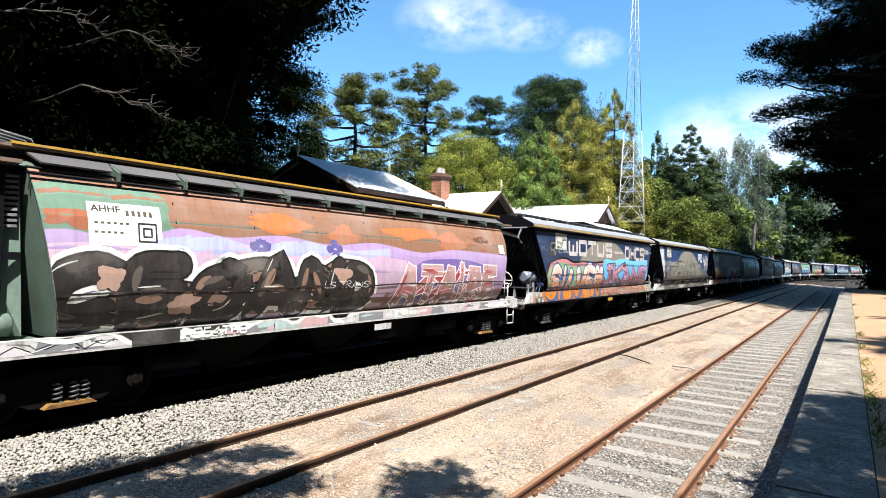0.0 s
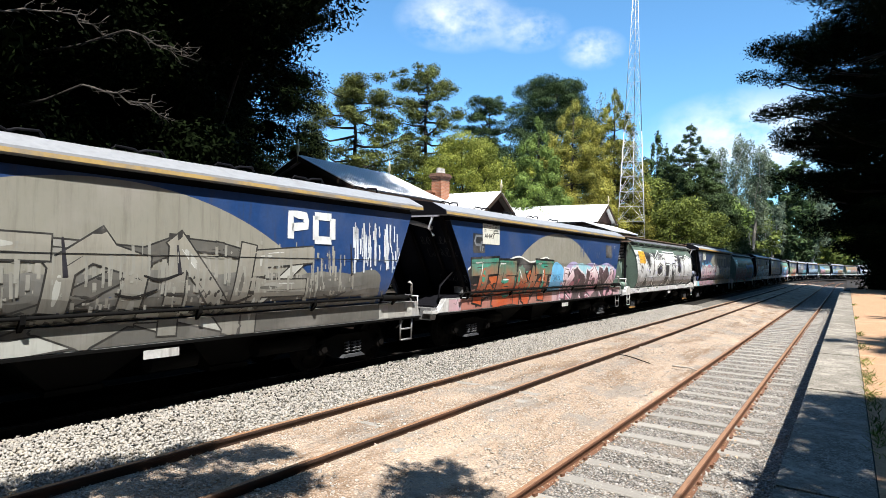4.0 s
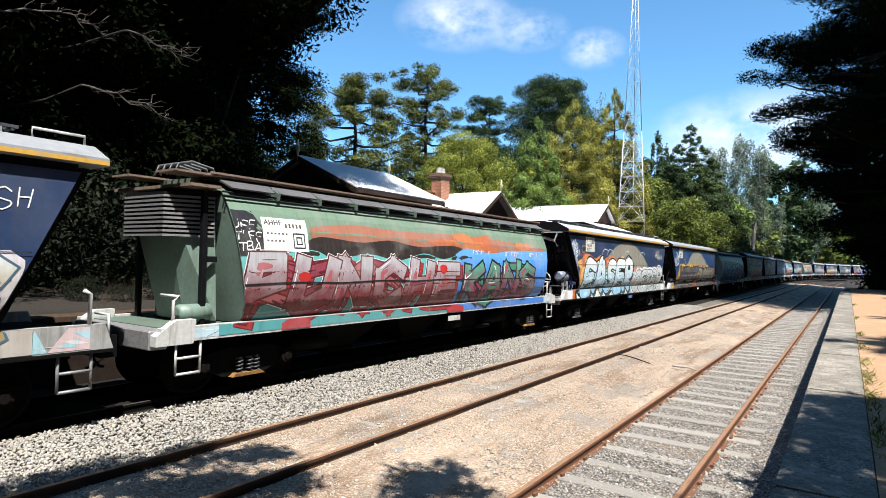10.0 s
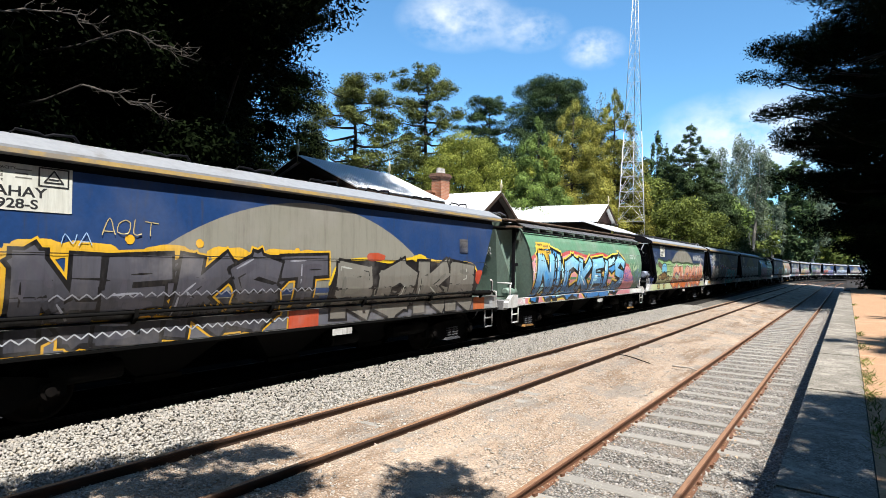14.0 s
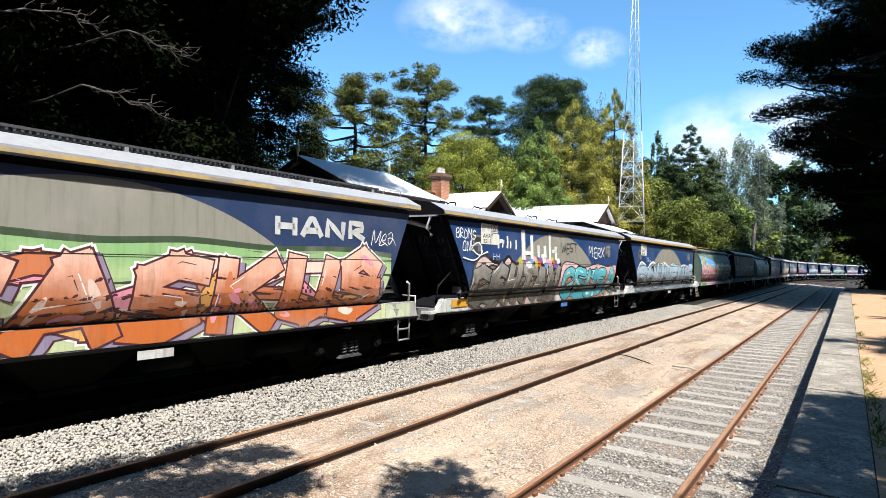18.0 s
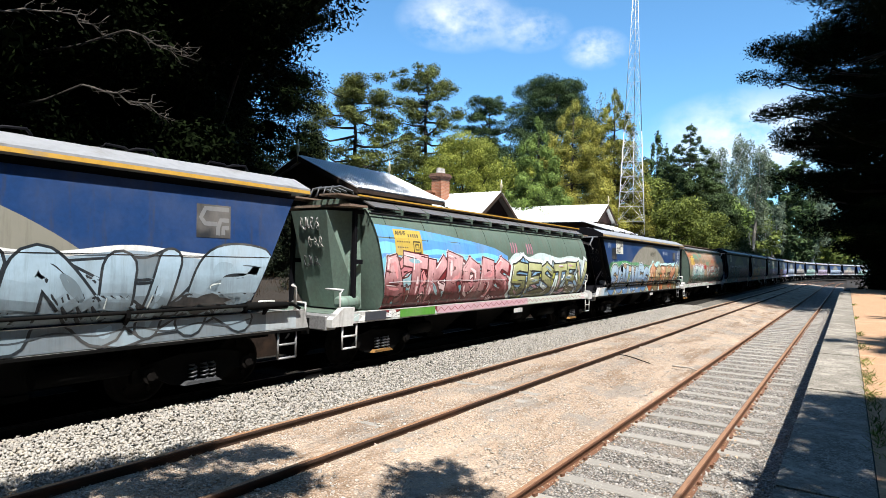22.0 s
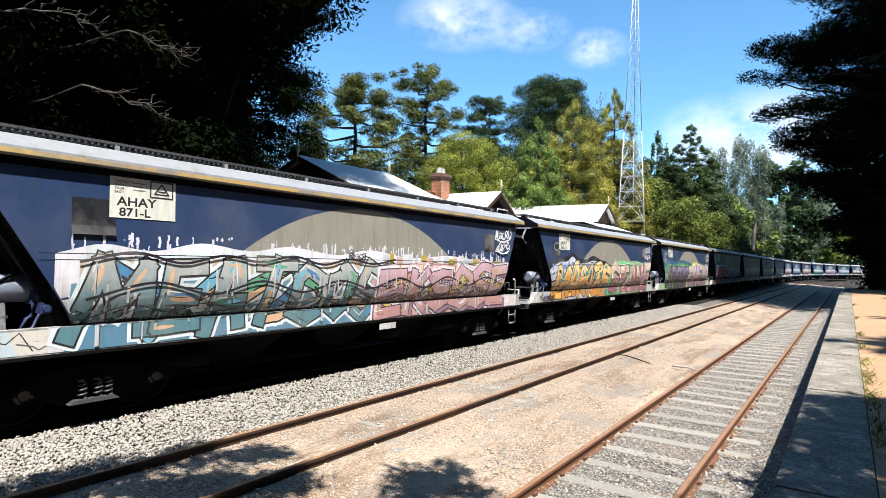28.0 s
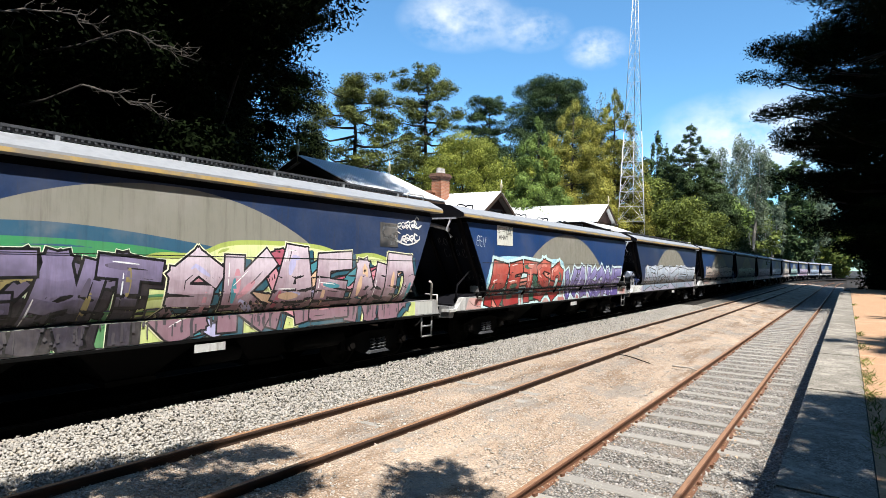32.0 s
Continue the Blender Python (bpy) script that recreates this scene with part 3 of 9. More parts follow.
def leaf_mesh(name, clumps, per, size, mats, stretch=(1.0, 0.5), droop=0.0, shell=0.5, core=0.0, lie=1.2):
    """Small leaves on flattened clumps (centre, radii); lie: how far leaves lie along a clump's skin.
    core: radius of an added opaque hull that blocks light inside a clump."""
    out = []
    for c, r in clumps:
        r = np.asarray(r, float)
        n = max(8, int(2.6 * per * (r[0] * r[1] + r[0] * r[2] + r[1] * r[2]) / 3))
        d = RNG.normal(size=(n, 3))
        d /= np.linalg.norm(d, axis=1)[:, None]
        rad = RNG.uniform(shell, 1.05, (n, 1)) ** 0.7 * (1 + 0.16 * np.sin(5 * d[:, :1] + 7 * d[:, 1:2] + 9 * d[:, 2:]))
        p = np.asarray(c) + d * rad * r
        face = d / r * r.min() * lie + RNG.normal(size=(n, 3)) * 0.5
        a = np.cross(face, RNG.normal(size=(n, 3)) + np.array([0, 0, -droop])[None] * 0.01) + d * 0.35 + np.array([0, 0, -0.35 * droop])
        a /= np.linalg.norm(a, axis=1)[:, None] + 1e-9
        b = np.cross(a, face)
        b /= np.linalg.norm(b, axis=1)[:, None] + 1e-9
        s = 1.1 * size * RNG.uniform(0.6, 1.35, (n, 1))
        a, b = a * s * stretch[0], b * s * stretch[1]
        out.append(np.stack([p - a * 0.5, p + b * 0.5, p + a * 0.5, p - b * 0.5], 1))
        if core:
            lat = np.linspace(-1.3, 1.3, 6)
            lon = np.arange(9) * 2 * math.pi / 9
            la, lo = np.meshgrid(lat, lon, indexing="ij")
            q = np.stack([np.cos(la) * np.cos(lo), np.cos(la) * np.sin(lo), np.sin(la)], 2) * RNG.uniform(0.8, 1.1, la.shape)[..., None] * r * core + np.asarray(c)
            nxt = np.roll(q, -1, axis=1)
            out.append(np.stack([q[:-1], nxt[:-1], nxt[1:], q[1:]], 2).reshape(-1, 4, 3))
    v = np.concatenate(out)
    return soup(name, v.reshape(-1, 3), [[0, 1, 2, 3]], len(v), 4, mats)


def wood_mesh(name, limbs, material, sides=7):
    bm = bmesh.new()
    for pts, radii in limbs:
        bm_tube(bm, pts, radii, sides)
    return mesh_of(name, bm, material)


def bent(a, b, n, sag, wob):
    a, b = np.asarray(a, float), np.asarray(b, float)
    pts = []
    for i in range(n + 1):
        t = i / n
        p = a + (b - a) * t + RNG.normal(0, wob, 3) * (0 < i < n)
        p[2] += sag * math.sin(math.pi * t)
        pts.append(tuple(p))
    return pts


def plant_tree(name, x, y, limbs, leaves, wood, label, category="tree", group="", spin=0.0, z=None):
    z = ground_z(x, y) - 0.2 if z is None else z
    t = thing(name, pose(x, y, z, 0, 0, spin), label, category, group)
    for nm, me in (("trunk", limbs), ("crown", leaves)):
        if me:
            ob = new(nm, me)
            ob.parent = t
    return t


def open_pine(h, spread, lean=0.1, tiers=9, bare=0.35, per=60, size=0.45, mat="pine_lit", trunk=0.3, clump=1.0, flat=0.55, leaf=0.35, core=0.0):
    """A pine with bare lower trunk and separate flattened pads of needles."""
    top = (lean * h * 0.5, 0, h * 0.93)
    limbs, clumps = [(bent((0, 0, -0.3), top, 7, 0, 0.12 * spread / 4), np.linspace(trunk, trunk * 0.2, 8))], []
    for i in range(tiers):
        f = bare + (1 - bare) * (i + 0.5) / tiers
        ang = i * 2.4 + RNG.uniform(-0.5, 0.5)
        reach = spread * (1.0 - 0.55 * abs(f - 0.6) / 0.4) * RNG.uniform(0.65, 1.1)
        base = np.array([top[0] * f, 0, h * f * 0.93])
        tip = base + np.array([math.cos(ang) * reach, math.sin(ang) * reach, RNG.uniform(0.0, 0.25) * reach])
        limbs.append((bent(base, tip, 4, -0.1 * reach, 0.12), np.linspace(trunk * 0.38, 0.03, 5)))
        for k in range(4):
            q = base + (tip - base) * RNG.uniform(0.5, 1.05) + RNG.normal(0, min(0.8, 0.18 * spread), 3) * (1, 1, 0.45)
            r = spread * RNG.uniform(0.16, 0.30) * clump
            clumps.append((q, (r, r, r * flat)))
    for k in range(3):
        r = spread * 0.25 * clump
        clumps.append((np.array(top) + RNG.normal(0, 0.12 * spread, 3) * (1, 1, 0.3), (r, r, r * 0.7)))
    return wood_mesh("trunk", limbs, M["bark"]), leaf_mesh("crown", clumps, per, size, [M[mat]], (1, leaf), core=core)


def cone_tree(h, w, per=60, size=0.4, mat="cypress", droop=0.8, rag=0.2, blunt=0.25, low=0.06, trunk=0.28, layers=11, core=0.45, puff=0.36):
    """A conifer of layered boughs with a ragged outline."""
    limbs, clumps = [([(0, 0, -0.3), (0, 0, h * 0.5), (0.1, 0, h * 0.97)], [trunk, trunk * 0.6, 0.03])], []
    for i in range(layers):
        f = low + (0.99 - low) * i / (layers - 1)
        rr = w * ((1 - f) ** 0.75 * (1 - blunt) + blunt * math.sqrt(max(0.0, 1 - f * f)))
        k = max(2, int(3 + rr * 2.4))
        for j in range(k):
            a = 2 * math.pi * (j + 0.5 * (i % 2)) / k + RNG.uniform(-0.3, 0.3)
            q = rr * RNG.uniform(0.55, 1.0 + rag)
            r = max(0.32, rr * puff) * RNG.uniform(0.75, 1.25)
            c = (math.cos(a) * q, math.sin(a) * q, h * f + RNG.uniform(-0.03, 0.03) * h)
            clumps.append((c, (r, r, max(r * 0.7, h / layers * 0.5))))
            if j % 2 == 0:
                limbs.append(([(0, 0, h * f), (c[0] * 0.8, c[1] * 0.8, c[2])], [0.06, 0.02]))
    return wood_mesh("trunk", limbs, M["bark"], 5), leaf_mesh("crown", clumps, per, size, [M[mat]], (1, 0.4), droop, core=core)


def round_tree(h, w, per=60, size=0.4, mat="lime", n=26, trunk=0.25, wood="bark", low=0.25, squash=0.75):
    """A broad tree of many uneven clumps on forking limbs."""
    limbs, clumps = [([(0, 0, -0.3), (0.1, 0, h * 0.3), (0.2, 0.1, h * 0.6)], [trunk, trunk * 0.75, trunk * 0.3])], []
    for i in range(n):
        a, f = i * 2.4, low + (1 - low) * ((i + 0.5) / n)
        rr = w * math.sin(math.pi * min(1, max(0.12, 0.18 + 0.8 * (1 - f)))) * RNG.uniform(0.55, 1.0)
        c = np.array([math.cos(a) * rr, math.sin(a) * rr, h * (f * 0.93)])
        r = w * RNG.uniform(0.24, 0.4)
        clumps.append((c, (r, r, r * squash)))
        if i % 2 == 0:
            limbs.append((bent((0.1, 0, h * max(0.25, f * 0.6)), c, 3, -0.15, 0.1), [trunk * 0.35, trunk * 0.2, 0.05, 0.02]))
    return wood_mesh("trunk", limbs, M[wood], 6), leaf_mesh("crown", clumps, per, size, [M[mat]], (1, 0.5))


def gum_tree(h, w, per=26, size=0.5, stems=2, mat="gum", bare=0.35):
    limbs, clumps = [], []
    for s in range(stems):
        tip = np.array([RNG.uniform(-0.5, 0.5) * w, RNG.uniform(-0.5, 0.5) * w, h * RNG.uniform(0.85, 1.0)])
        pts = bent((0, 0, -0.3), tip, 6, 0, 0.15)
        limbs.append((pts, np.linspace(0.24, 0.03, 7)))
        for i in range(17):
            f = bare + (1 - bare) * i / 16
            base = np.array(pts[0]) + (tip - np.array(pts[0])) * f
            a = i * 2.4 + s
            c = base + np.array([math.cos(a), math.sin(a), RNG.uniform(0.2, 0.8)]) * w * RNG.uniform(0.12, 0.5) * (1.25 - f * 0.8)
            limbs.append(([tuple(base), tuple(c)], [0.05, 0.012]))
            r = w * RNG.uniform(0.10, 0.22)
            clumps.append((c, (r, r, r * 1.6)))
    return wood_mesh("trunk", limbs, M["palebark"], 5), leaf_mesh("crown", clumps, per, size, [M[mat]], (1.2, 0.22), 1.0)

# ---- wagons ----
# A wagon's own space: x across (plus towards the platform), y along the train (minus is the leading end), z up from the rail.
HALF = 7.55


def side_x_blue(z):
    return float(np.interp(z, [1.28, 1.36, 1.5, 1.7, 1.95, 2.4, 3.45], [1.10, 1.27, 1.375, 1.43, 1.45, 1.45, 1.42]))


def side_x_green(z):
    return float(np.interp(z, [1.16, 1.3, 1.5, 1.75, 2.05, 2.4, 2.8, 3.1, 3.3, 3.42], [1.16, 1.30, 1.40, 1.455, 1.47, 1.455, 1.385, 1.27, 1.15, 1.06]))


def wheelset(parent, y):
    ws = thing("wheelset")
    ws.parent = parent
    ws.matrix_basis = pose(0, y, 0.46)
    for sx in (-1, 1):
        bm = bmesh.new()
        prof = [(-0.065, 0.49), (-0.04, 0.485), (-0.035, 0.46), (0.065, 0.45), (0.065, 0.40), (0.03, 0.38), (0.015, 0.2), (0.05, 0.15), (0.05, 0.0)]
        rows = [[(sx * (0.745 + a), r * math.cos(q), r * math.sin(q)) for q in (2 * math.pi * k / 28 for k in range(28))] for a, r in prof]
        bm_loft(bm, rows, smooth=True, caps=False)
        for k in range(5):
            q = 2 * math.pi * k / 5
            bm_box(bm, (-0.01, 0.24, -0.03), (0.01, 0.34, 0.03), Matrix.Translation((sx * 0.79, 0, 0)) @ Matrix.Rotation(q, 4, "X"))
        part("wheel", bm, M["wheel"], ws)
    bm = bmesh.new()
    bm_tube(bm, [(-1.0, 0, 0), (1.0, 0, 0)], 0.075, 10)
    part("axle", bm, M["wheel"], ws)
    return ws


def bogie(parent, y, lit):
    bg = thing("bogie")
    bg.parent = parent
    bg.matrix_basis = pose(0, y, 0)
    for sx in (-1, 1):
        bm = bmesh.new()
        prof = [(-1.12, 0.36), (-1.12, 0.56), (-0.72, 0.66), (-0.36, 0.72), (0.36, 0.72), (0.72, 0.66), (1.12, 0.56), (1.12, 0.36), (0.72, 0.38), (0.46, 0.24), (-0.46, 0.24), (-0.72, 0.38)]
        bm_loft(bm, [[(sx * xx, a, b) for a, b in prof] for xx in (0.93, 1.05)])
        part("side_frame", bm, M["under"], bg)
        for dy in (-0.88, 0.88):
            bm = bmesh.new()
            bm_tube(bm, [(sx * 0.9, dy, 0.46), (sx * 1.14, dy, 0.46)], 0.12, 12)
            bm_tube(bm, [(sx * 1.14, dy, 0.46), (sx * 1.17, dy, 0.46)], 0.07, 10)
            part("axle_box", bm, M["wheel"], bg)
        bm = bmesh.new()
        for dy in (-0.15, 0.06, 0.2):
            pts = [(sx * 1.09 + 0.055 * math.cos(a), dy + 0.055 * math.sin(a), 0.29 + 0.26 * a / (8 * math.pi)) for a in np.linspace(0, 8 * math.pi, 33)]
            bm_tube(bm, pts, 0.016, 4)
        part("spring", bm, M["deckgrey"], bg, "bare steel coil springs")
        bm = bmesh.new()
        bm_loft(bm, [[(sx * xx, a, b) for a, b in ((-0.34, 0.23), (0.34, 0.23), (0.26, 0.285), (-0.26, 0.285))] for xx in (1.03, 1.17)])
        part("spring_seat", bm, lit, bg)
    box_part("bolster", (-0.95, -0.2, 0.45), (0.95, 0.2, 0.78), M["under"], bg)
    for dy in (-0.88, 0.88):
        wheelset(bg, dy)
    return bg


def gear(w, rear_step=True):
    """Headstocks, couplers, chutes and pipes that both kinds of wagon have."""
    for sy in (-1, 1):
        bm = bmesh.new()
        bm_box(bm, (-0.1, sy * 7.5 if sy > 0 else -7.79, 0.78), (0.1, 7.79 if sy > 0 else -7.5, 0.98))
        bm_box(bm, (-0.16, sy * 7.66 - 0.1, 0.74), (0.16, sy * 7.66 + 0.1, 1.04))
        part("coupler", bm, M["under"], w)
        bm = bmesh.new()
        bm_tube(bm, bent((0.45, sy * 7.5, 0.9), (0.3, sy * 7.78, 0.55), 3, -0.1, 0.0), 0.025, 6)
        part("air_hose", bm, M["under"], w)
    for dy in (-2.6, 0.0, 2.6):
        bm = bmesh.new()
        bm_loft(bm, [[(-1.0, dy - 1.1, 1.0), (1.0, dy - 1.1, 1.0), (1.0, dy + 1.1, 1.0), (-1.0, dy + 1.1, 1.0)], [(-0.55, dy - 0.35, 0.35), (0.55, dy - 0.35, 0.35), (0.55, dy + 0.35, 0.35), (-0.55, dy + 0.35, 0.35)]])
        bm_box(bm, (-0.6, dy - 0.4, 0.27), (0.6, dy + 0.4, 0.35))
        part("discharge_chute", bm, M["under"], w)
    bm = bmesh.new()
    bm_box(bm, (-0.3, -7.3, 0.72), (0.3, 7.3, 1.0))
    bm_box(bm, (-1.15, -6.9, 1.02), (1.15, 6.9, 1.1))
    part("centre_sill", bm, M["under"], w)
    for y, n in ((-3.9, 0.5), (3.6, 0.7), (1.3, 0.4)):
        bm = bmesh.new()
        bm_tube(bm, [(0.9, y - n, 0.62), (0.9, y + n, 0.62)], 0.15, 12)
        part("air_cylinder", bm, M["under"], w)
    box_part("builder_plate", (1.318, 0.6, 0.76), (1.332, 1.16, 0.89), M["white"], w, "small white plate")


def steps(w, y, material, wide=0.42):
    """A hanging step of bent bar."""
    bm = bmesh.new()
    for a, b in (((1.28, y, 0.95), (1.28, y, 0.45)), ((1.28, y + wide, 0.95), (1.28, y + wide, 0.45)), ((1.28, y, 0.45), (1.28, y + wide, 0.45)), ((1.28, y, 0.70), (1.28, y + wide, 0.70))):
        bm_tube(bm, [a, b], 0.022, 6)
    part("step", bm, material, w, "bent-bar footstep")


def handrail(w, pts, material, r=0.02, name="handrail"):
    bm = bmesh.new()
    bm_tube(bm, pts, r, 7)
    return part(name, bm, material, w)


def blue_hopper(kind):
    """A blue covered hopper with overhanging sloped ends. kind 'tank' or 'pipe'."""
    w = thing("hopper_wagon", None, "x", "wagon", "hopper wagons of the grain train")
    zs = [1.28, 1.36, 1.5, 1.7, 1.95, 2.4, 2.9, 3.38]

    def front(z):
        return -7.02 + 1.36 * ((3.45 - z) / 2.17)

    def back(z):
        return 6.9 - 1.02 * ((3.45 - z) / 2.17)

    bm = bmesh.new()
    for sx in (-1, 1):
        cols = [[bm.verts.new((sx * side_x_blue(z), front(z) + (back(z) - front(z)) * k / 6, z)) for k in range(7)] for z in zs]
        for a, b in zip(cols, cols[1:]):
            for k in range(6):
                bm.faces.new((a[k], a[k + 1], b[k + 1], b[k])).smooth = True
    part("side_sheet", bm, M["blue_old"] if kind == "tank" else M["blue"], w, "blue curved side sheets")
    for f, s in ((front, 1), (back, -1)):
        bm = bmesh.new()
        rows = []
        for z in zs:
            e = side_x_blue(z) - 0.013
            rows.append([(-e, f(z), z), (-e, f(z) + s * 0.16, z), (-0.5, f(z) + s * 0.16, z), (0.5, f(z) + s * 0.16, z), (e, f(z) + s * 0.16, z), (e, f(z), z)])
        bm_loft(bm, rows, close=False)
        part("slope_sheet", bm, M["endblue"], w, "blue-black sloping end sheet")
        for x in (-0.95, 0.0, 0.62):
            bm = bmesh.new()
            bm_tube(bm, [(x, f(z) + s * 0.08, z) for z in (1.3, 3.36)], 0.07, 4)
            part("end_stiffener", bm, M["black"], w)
    for row, (z0, h) in enumerate(((2.75, 0.22), (2.42, 0.24), (1.75, 0.2))):
        pts = []
        for k in range(5):
            pts += [(0.15 + 0.12 * row + 0.2 * k + 0.16 * a, z0 + h * b) for a, b in Mural.GLYPHS[(k * 2 + row) % 6]]
        bm = bmesh.new()
        bm_tube(bm, [Vector((a, front(b) + 0.155, b)) for a, b in curve_pts(pts, 0.05)], 0.007, 4)
        part("scribble", bm, M["chalk"], w, "faint grey tag on the black end")
    # roof
    top = [(1.53, 3.50), (1.515, 3.60), (1.08, 3.81), (0.5, 3.88), (-0.5, 3.88), (-1.08, 3.81), (-1.515, 3.60), (-1.53, 3.50), (-1.5, 3.49), (1.5, 3.49)]
    bm = bmesh.new()
    bm_loft(bm, [[(x, y, z) for x, z in top] for y in (-7.3, -6.0, 0, 6.0, 7.18)])
    part("roof", bm, M["roofgrey"], w, "weathered grey roof with overhanging edge")
    bm = bmesh.new()
    bm_loft(bm, [[(x * 1.004, y, 3.68 + (z - 3.68) * 1.02) for x, z in top] for y in (-7.345, -7.303)])
    part("roof_end", bm, M["black"], w, "black end of the roof")
    for sx in (-1, 1):
        bm = bmesh.new()
        bm_loft(bm, [[(sx * 1.5315, y, 3.503), (sx * 1.5215, y, 3.562), (sx * 1.5265, y, 3.564), (sx * 1.5365, y, 3.504)] for y in (-7.29, 7.17)])
        part("roof_stripe", bm, M["oldstripe"], w, "faded yellow stripe along the roof edge")
    # Black strip below the roof edge, standing in for the eave's shadow.
    box_part("roof_gutter", (-1.375, -6.95, 3.36), (1.375, 6.85, 3.505), M["black"], w)
    if kind == "tank":
        bm = bmesh.new()
        bm_box(bm, (0.60, -7.1, 3.905), (0.96, 6.3, 3.945))
        for k in range(150):
            y = -7.08 + k * 0.0892
            bm_box(bm, (0.93, y, 3.868), (0.955, y + 0.035, 3.905))
        part("roof_walkway", bm, M["deckgrey"], w, "dark mesh walkway along the roof")
        for k in range(8):
            box_part("walkway_bracket", (0.7, -6.9 + k * 1.85, 3.80), (0.97, -6.84 + k * 1.85, 3.90), M["roofgrey"], w)
        handrail(w, [(0.96, 6.45, 3.8), (0.96, 6.45, 3.95), (0.96, 7.1, 3.95), (0.96, 7.1, 3.8)], M["white"])
    else:
        for k in range(8):
            bm = bmesh.new()
            y = -6.2 + k * 1.72
            bm_loft(bm, [[(-0.6, y - 0.5, 3.86), (0.72, y - 0.5, 3.845), (0.72, y + 0.5, 3.845), (-0.6, y + 0.5, 3.86)], [(-0.5, y - 0.42, 3.905), (0.62, y - 0.42, 3.895), (0.62, y + 0.42, 3.895), (-0.5, y + 0.42, 3.905)]])
            hatch = part("hatch", bm, M["roofdark"], w, "low dark roof hatch")
            bm = bmesh.new()
            bm_tube(bm, [(0.86, y - 0.42, 3.85), (0.88, y - 0.36, 3.91), (0.9, y - 0.1, 3.90), (0.88, y - 0.02, 3.87), (0.9, y + 0.08, 3.91), (0.9, y + 0.34, 3.93), (0.86, y + 0.42, 3.86)], 0.022, 6)
            part("hatch_handle", bm, M["black"], hatch, "bent black bar handle")
    # sole
    for sx in (-1, 1):
        bm = bmesh.new()
        bm_loft(bm, [[(sx * x, y + k * (z - 0.98) / 0.35, z) for x, z in ((1.20, 0.98), (1.31, 0.98), (1.31, 1.33), (1.20, 1.33))] for y, k in ((-7.28, 0.3), (7.42, -0.12))])
        part("sole_bar", bm, M["grey"], w, "grey sole bar covered in sprayed paint")
        bm = bmesh.new()
        bm_box(bm, (sx * 1.315 - 0.03, -7.25, 0.935), (sx * 1.315 + 0.03, 7.42, 0.975))
        part("sole_flange", bm, M["under"], w)
        bm = bmesh.new()
        bm_loft(bm, [[(sx * x, -7.30, 1.0), (sx * x, -6.84, 1.0), (sx * x, -6.80, 1.335), (sx * x, -6.93, 1.335)] for x in (1.20, 1.328)])
        bm_box(bm, (sx * 1.05, -7.55, 0.98), (sx * 1.325, -7.28, 1.05))
        part("corner_step", bm, M["white"], w, "white-painted corner plate with a small letter")
    bm = bmesh.new()
    bm_loft(bm, [[(-1.25, y, z) for y, z in ((-7.5, 0.82), (-7.5, 1.12), (-7.16, 1.12), (-7.3, 0.82))], [(1.25, y, z) for y, z in ((-7.5, 0.82), (-7.5, 1.12), (-7.16, 1.12), (-7.3, 0.82))]])
    part("headstock", bm, M["steel"], w, "dull steel headstock")
    box_part("headstock", (-1.25, 7.28, 0.84), (1.25, 7.5, 1.15), M["under"], w)
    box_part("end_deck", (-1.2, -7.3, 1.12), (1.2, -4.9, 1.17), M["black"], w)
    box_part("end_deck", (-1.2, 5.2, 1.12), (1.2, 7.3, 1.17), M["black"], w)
    # end frame
    post = M["steel"]
    for sx in (-1, 1):
        bm = bmesh.new()
        bm_loft(bm, [[(sx * (1.22 + dx), -7.12 + dy, 3.46) for dx, dy in ((-0.06, -0.05), (0.06, -0.05), (0.06, 0.05), (-0.06, 0.05))], [(sx * (1.22 + dx), -6.14 + dy, 1.95) for dx, dy in ((-0.05, -0.06), (0.05, -0.06), (0.05, 0.06), (-0.05, 0.06))], [(sx * (1.18 + dx), -5.68 + dy, 1.2) for dx, dy in ((-0.05, -0.06), (0.05, -0.06), (0.05, 0.06), (-0.05, 0.06))]])
        if kind == "tank" and sx < 0:
            bm.free()
            bm = bmesh.new()
            bm_loft(bm, [[(-1.22 + dx, y + dy, z) for dx, dy in ((-0.07, -0.05), (0.07, -0.05), (0.07, 0.05), (-0.07, 0.05))] for y, z in ((-7.18, 3.44), (-6.02, 2.24))])
            part("end_post", bm, M["postgrey"], w, "pale grey diagonal end post")
            bm = bmesh.new()
            bm_box(bm, (-1.34, -6.2, 2.05), (-1.08, -5.95, 2.25))
            part("post_foot", bm, M["deckgrey"], w)
        else:
            part("end_post", bm, M["black"] if sx > 0 else M["postgrey"], w, "diagonal end post")
        bm = bmesh.new()
        bm_tube(bm, [(sx * 1.12, -6.1, 2.16), (sx * 1.12, -6.95, 1.66), (sx * 1.12, -7.0, 1.17)], 0.035, 6)
        part("brace", bm, M["postgrey"] if sx < 0 else M["black"], w)
        bm = bmesh.new()
        bm_loft(bm, [[(sx * (1.24 + dx), 6.98 + dy, 3.46) for dx, dy in ((-0.05, -0.05), (0.05, -0.05), (0.05, 0.05), (-0.05, 0.05))], [(sx * (1.2 + dx), 5.92 + dy, 1.2) for dx, dy in ((-0.05, -0.06), (0.05, -0.06), (0.05, 0.06), (-0.05, 0.06))]])
        part("end_post", bm, M["black"], w)
    bm = bmesh.new()
    bm_box(bm, (-1.35, -7.34, 3.44), (1.3, -7.28, 3.495))
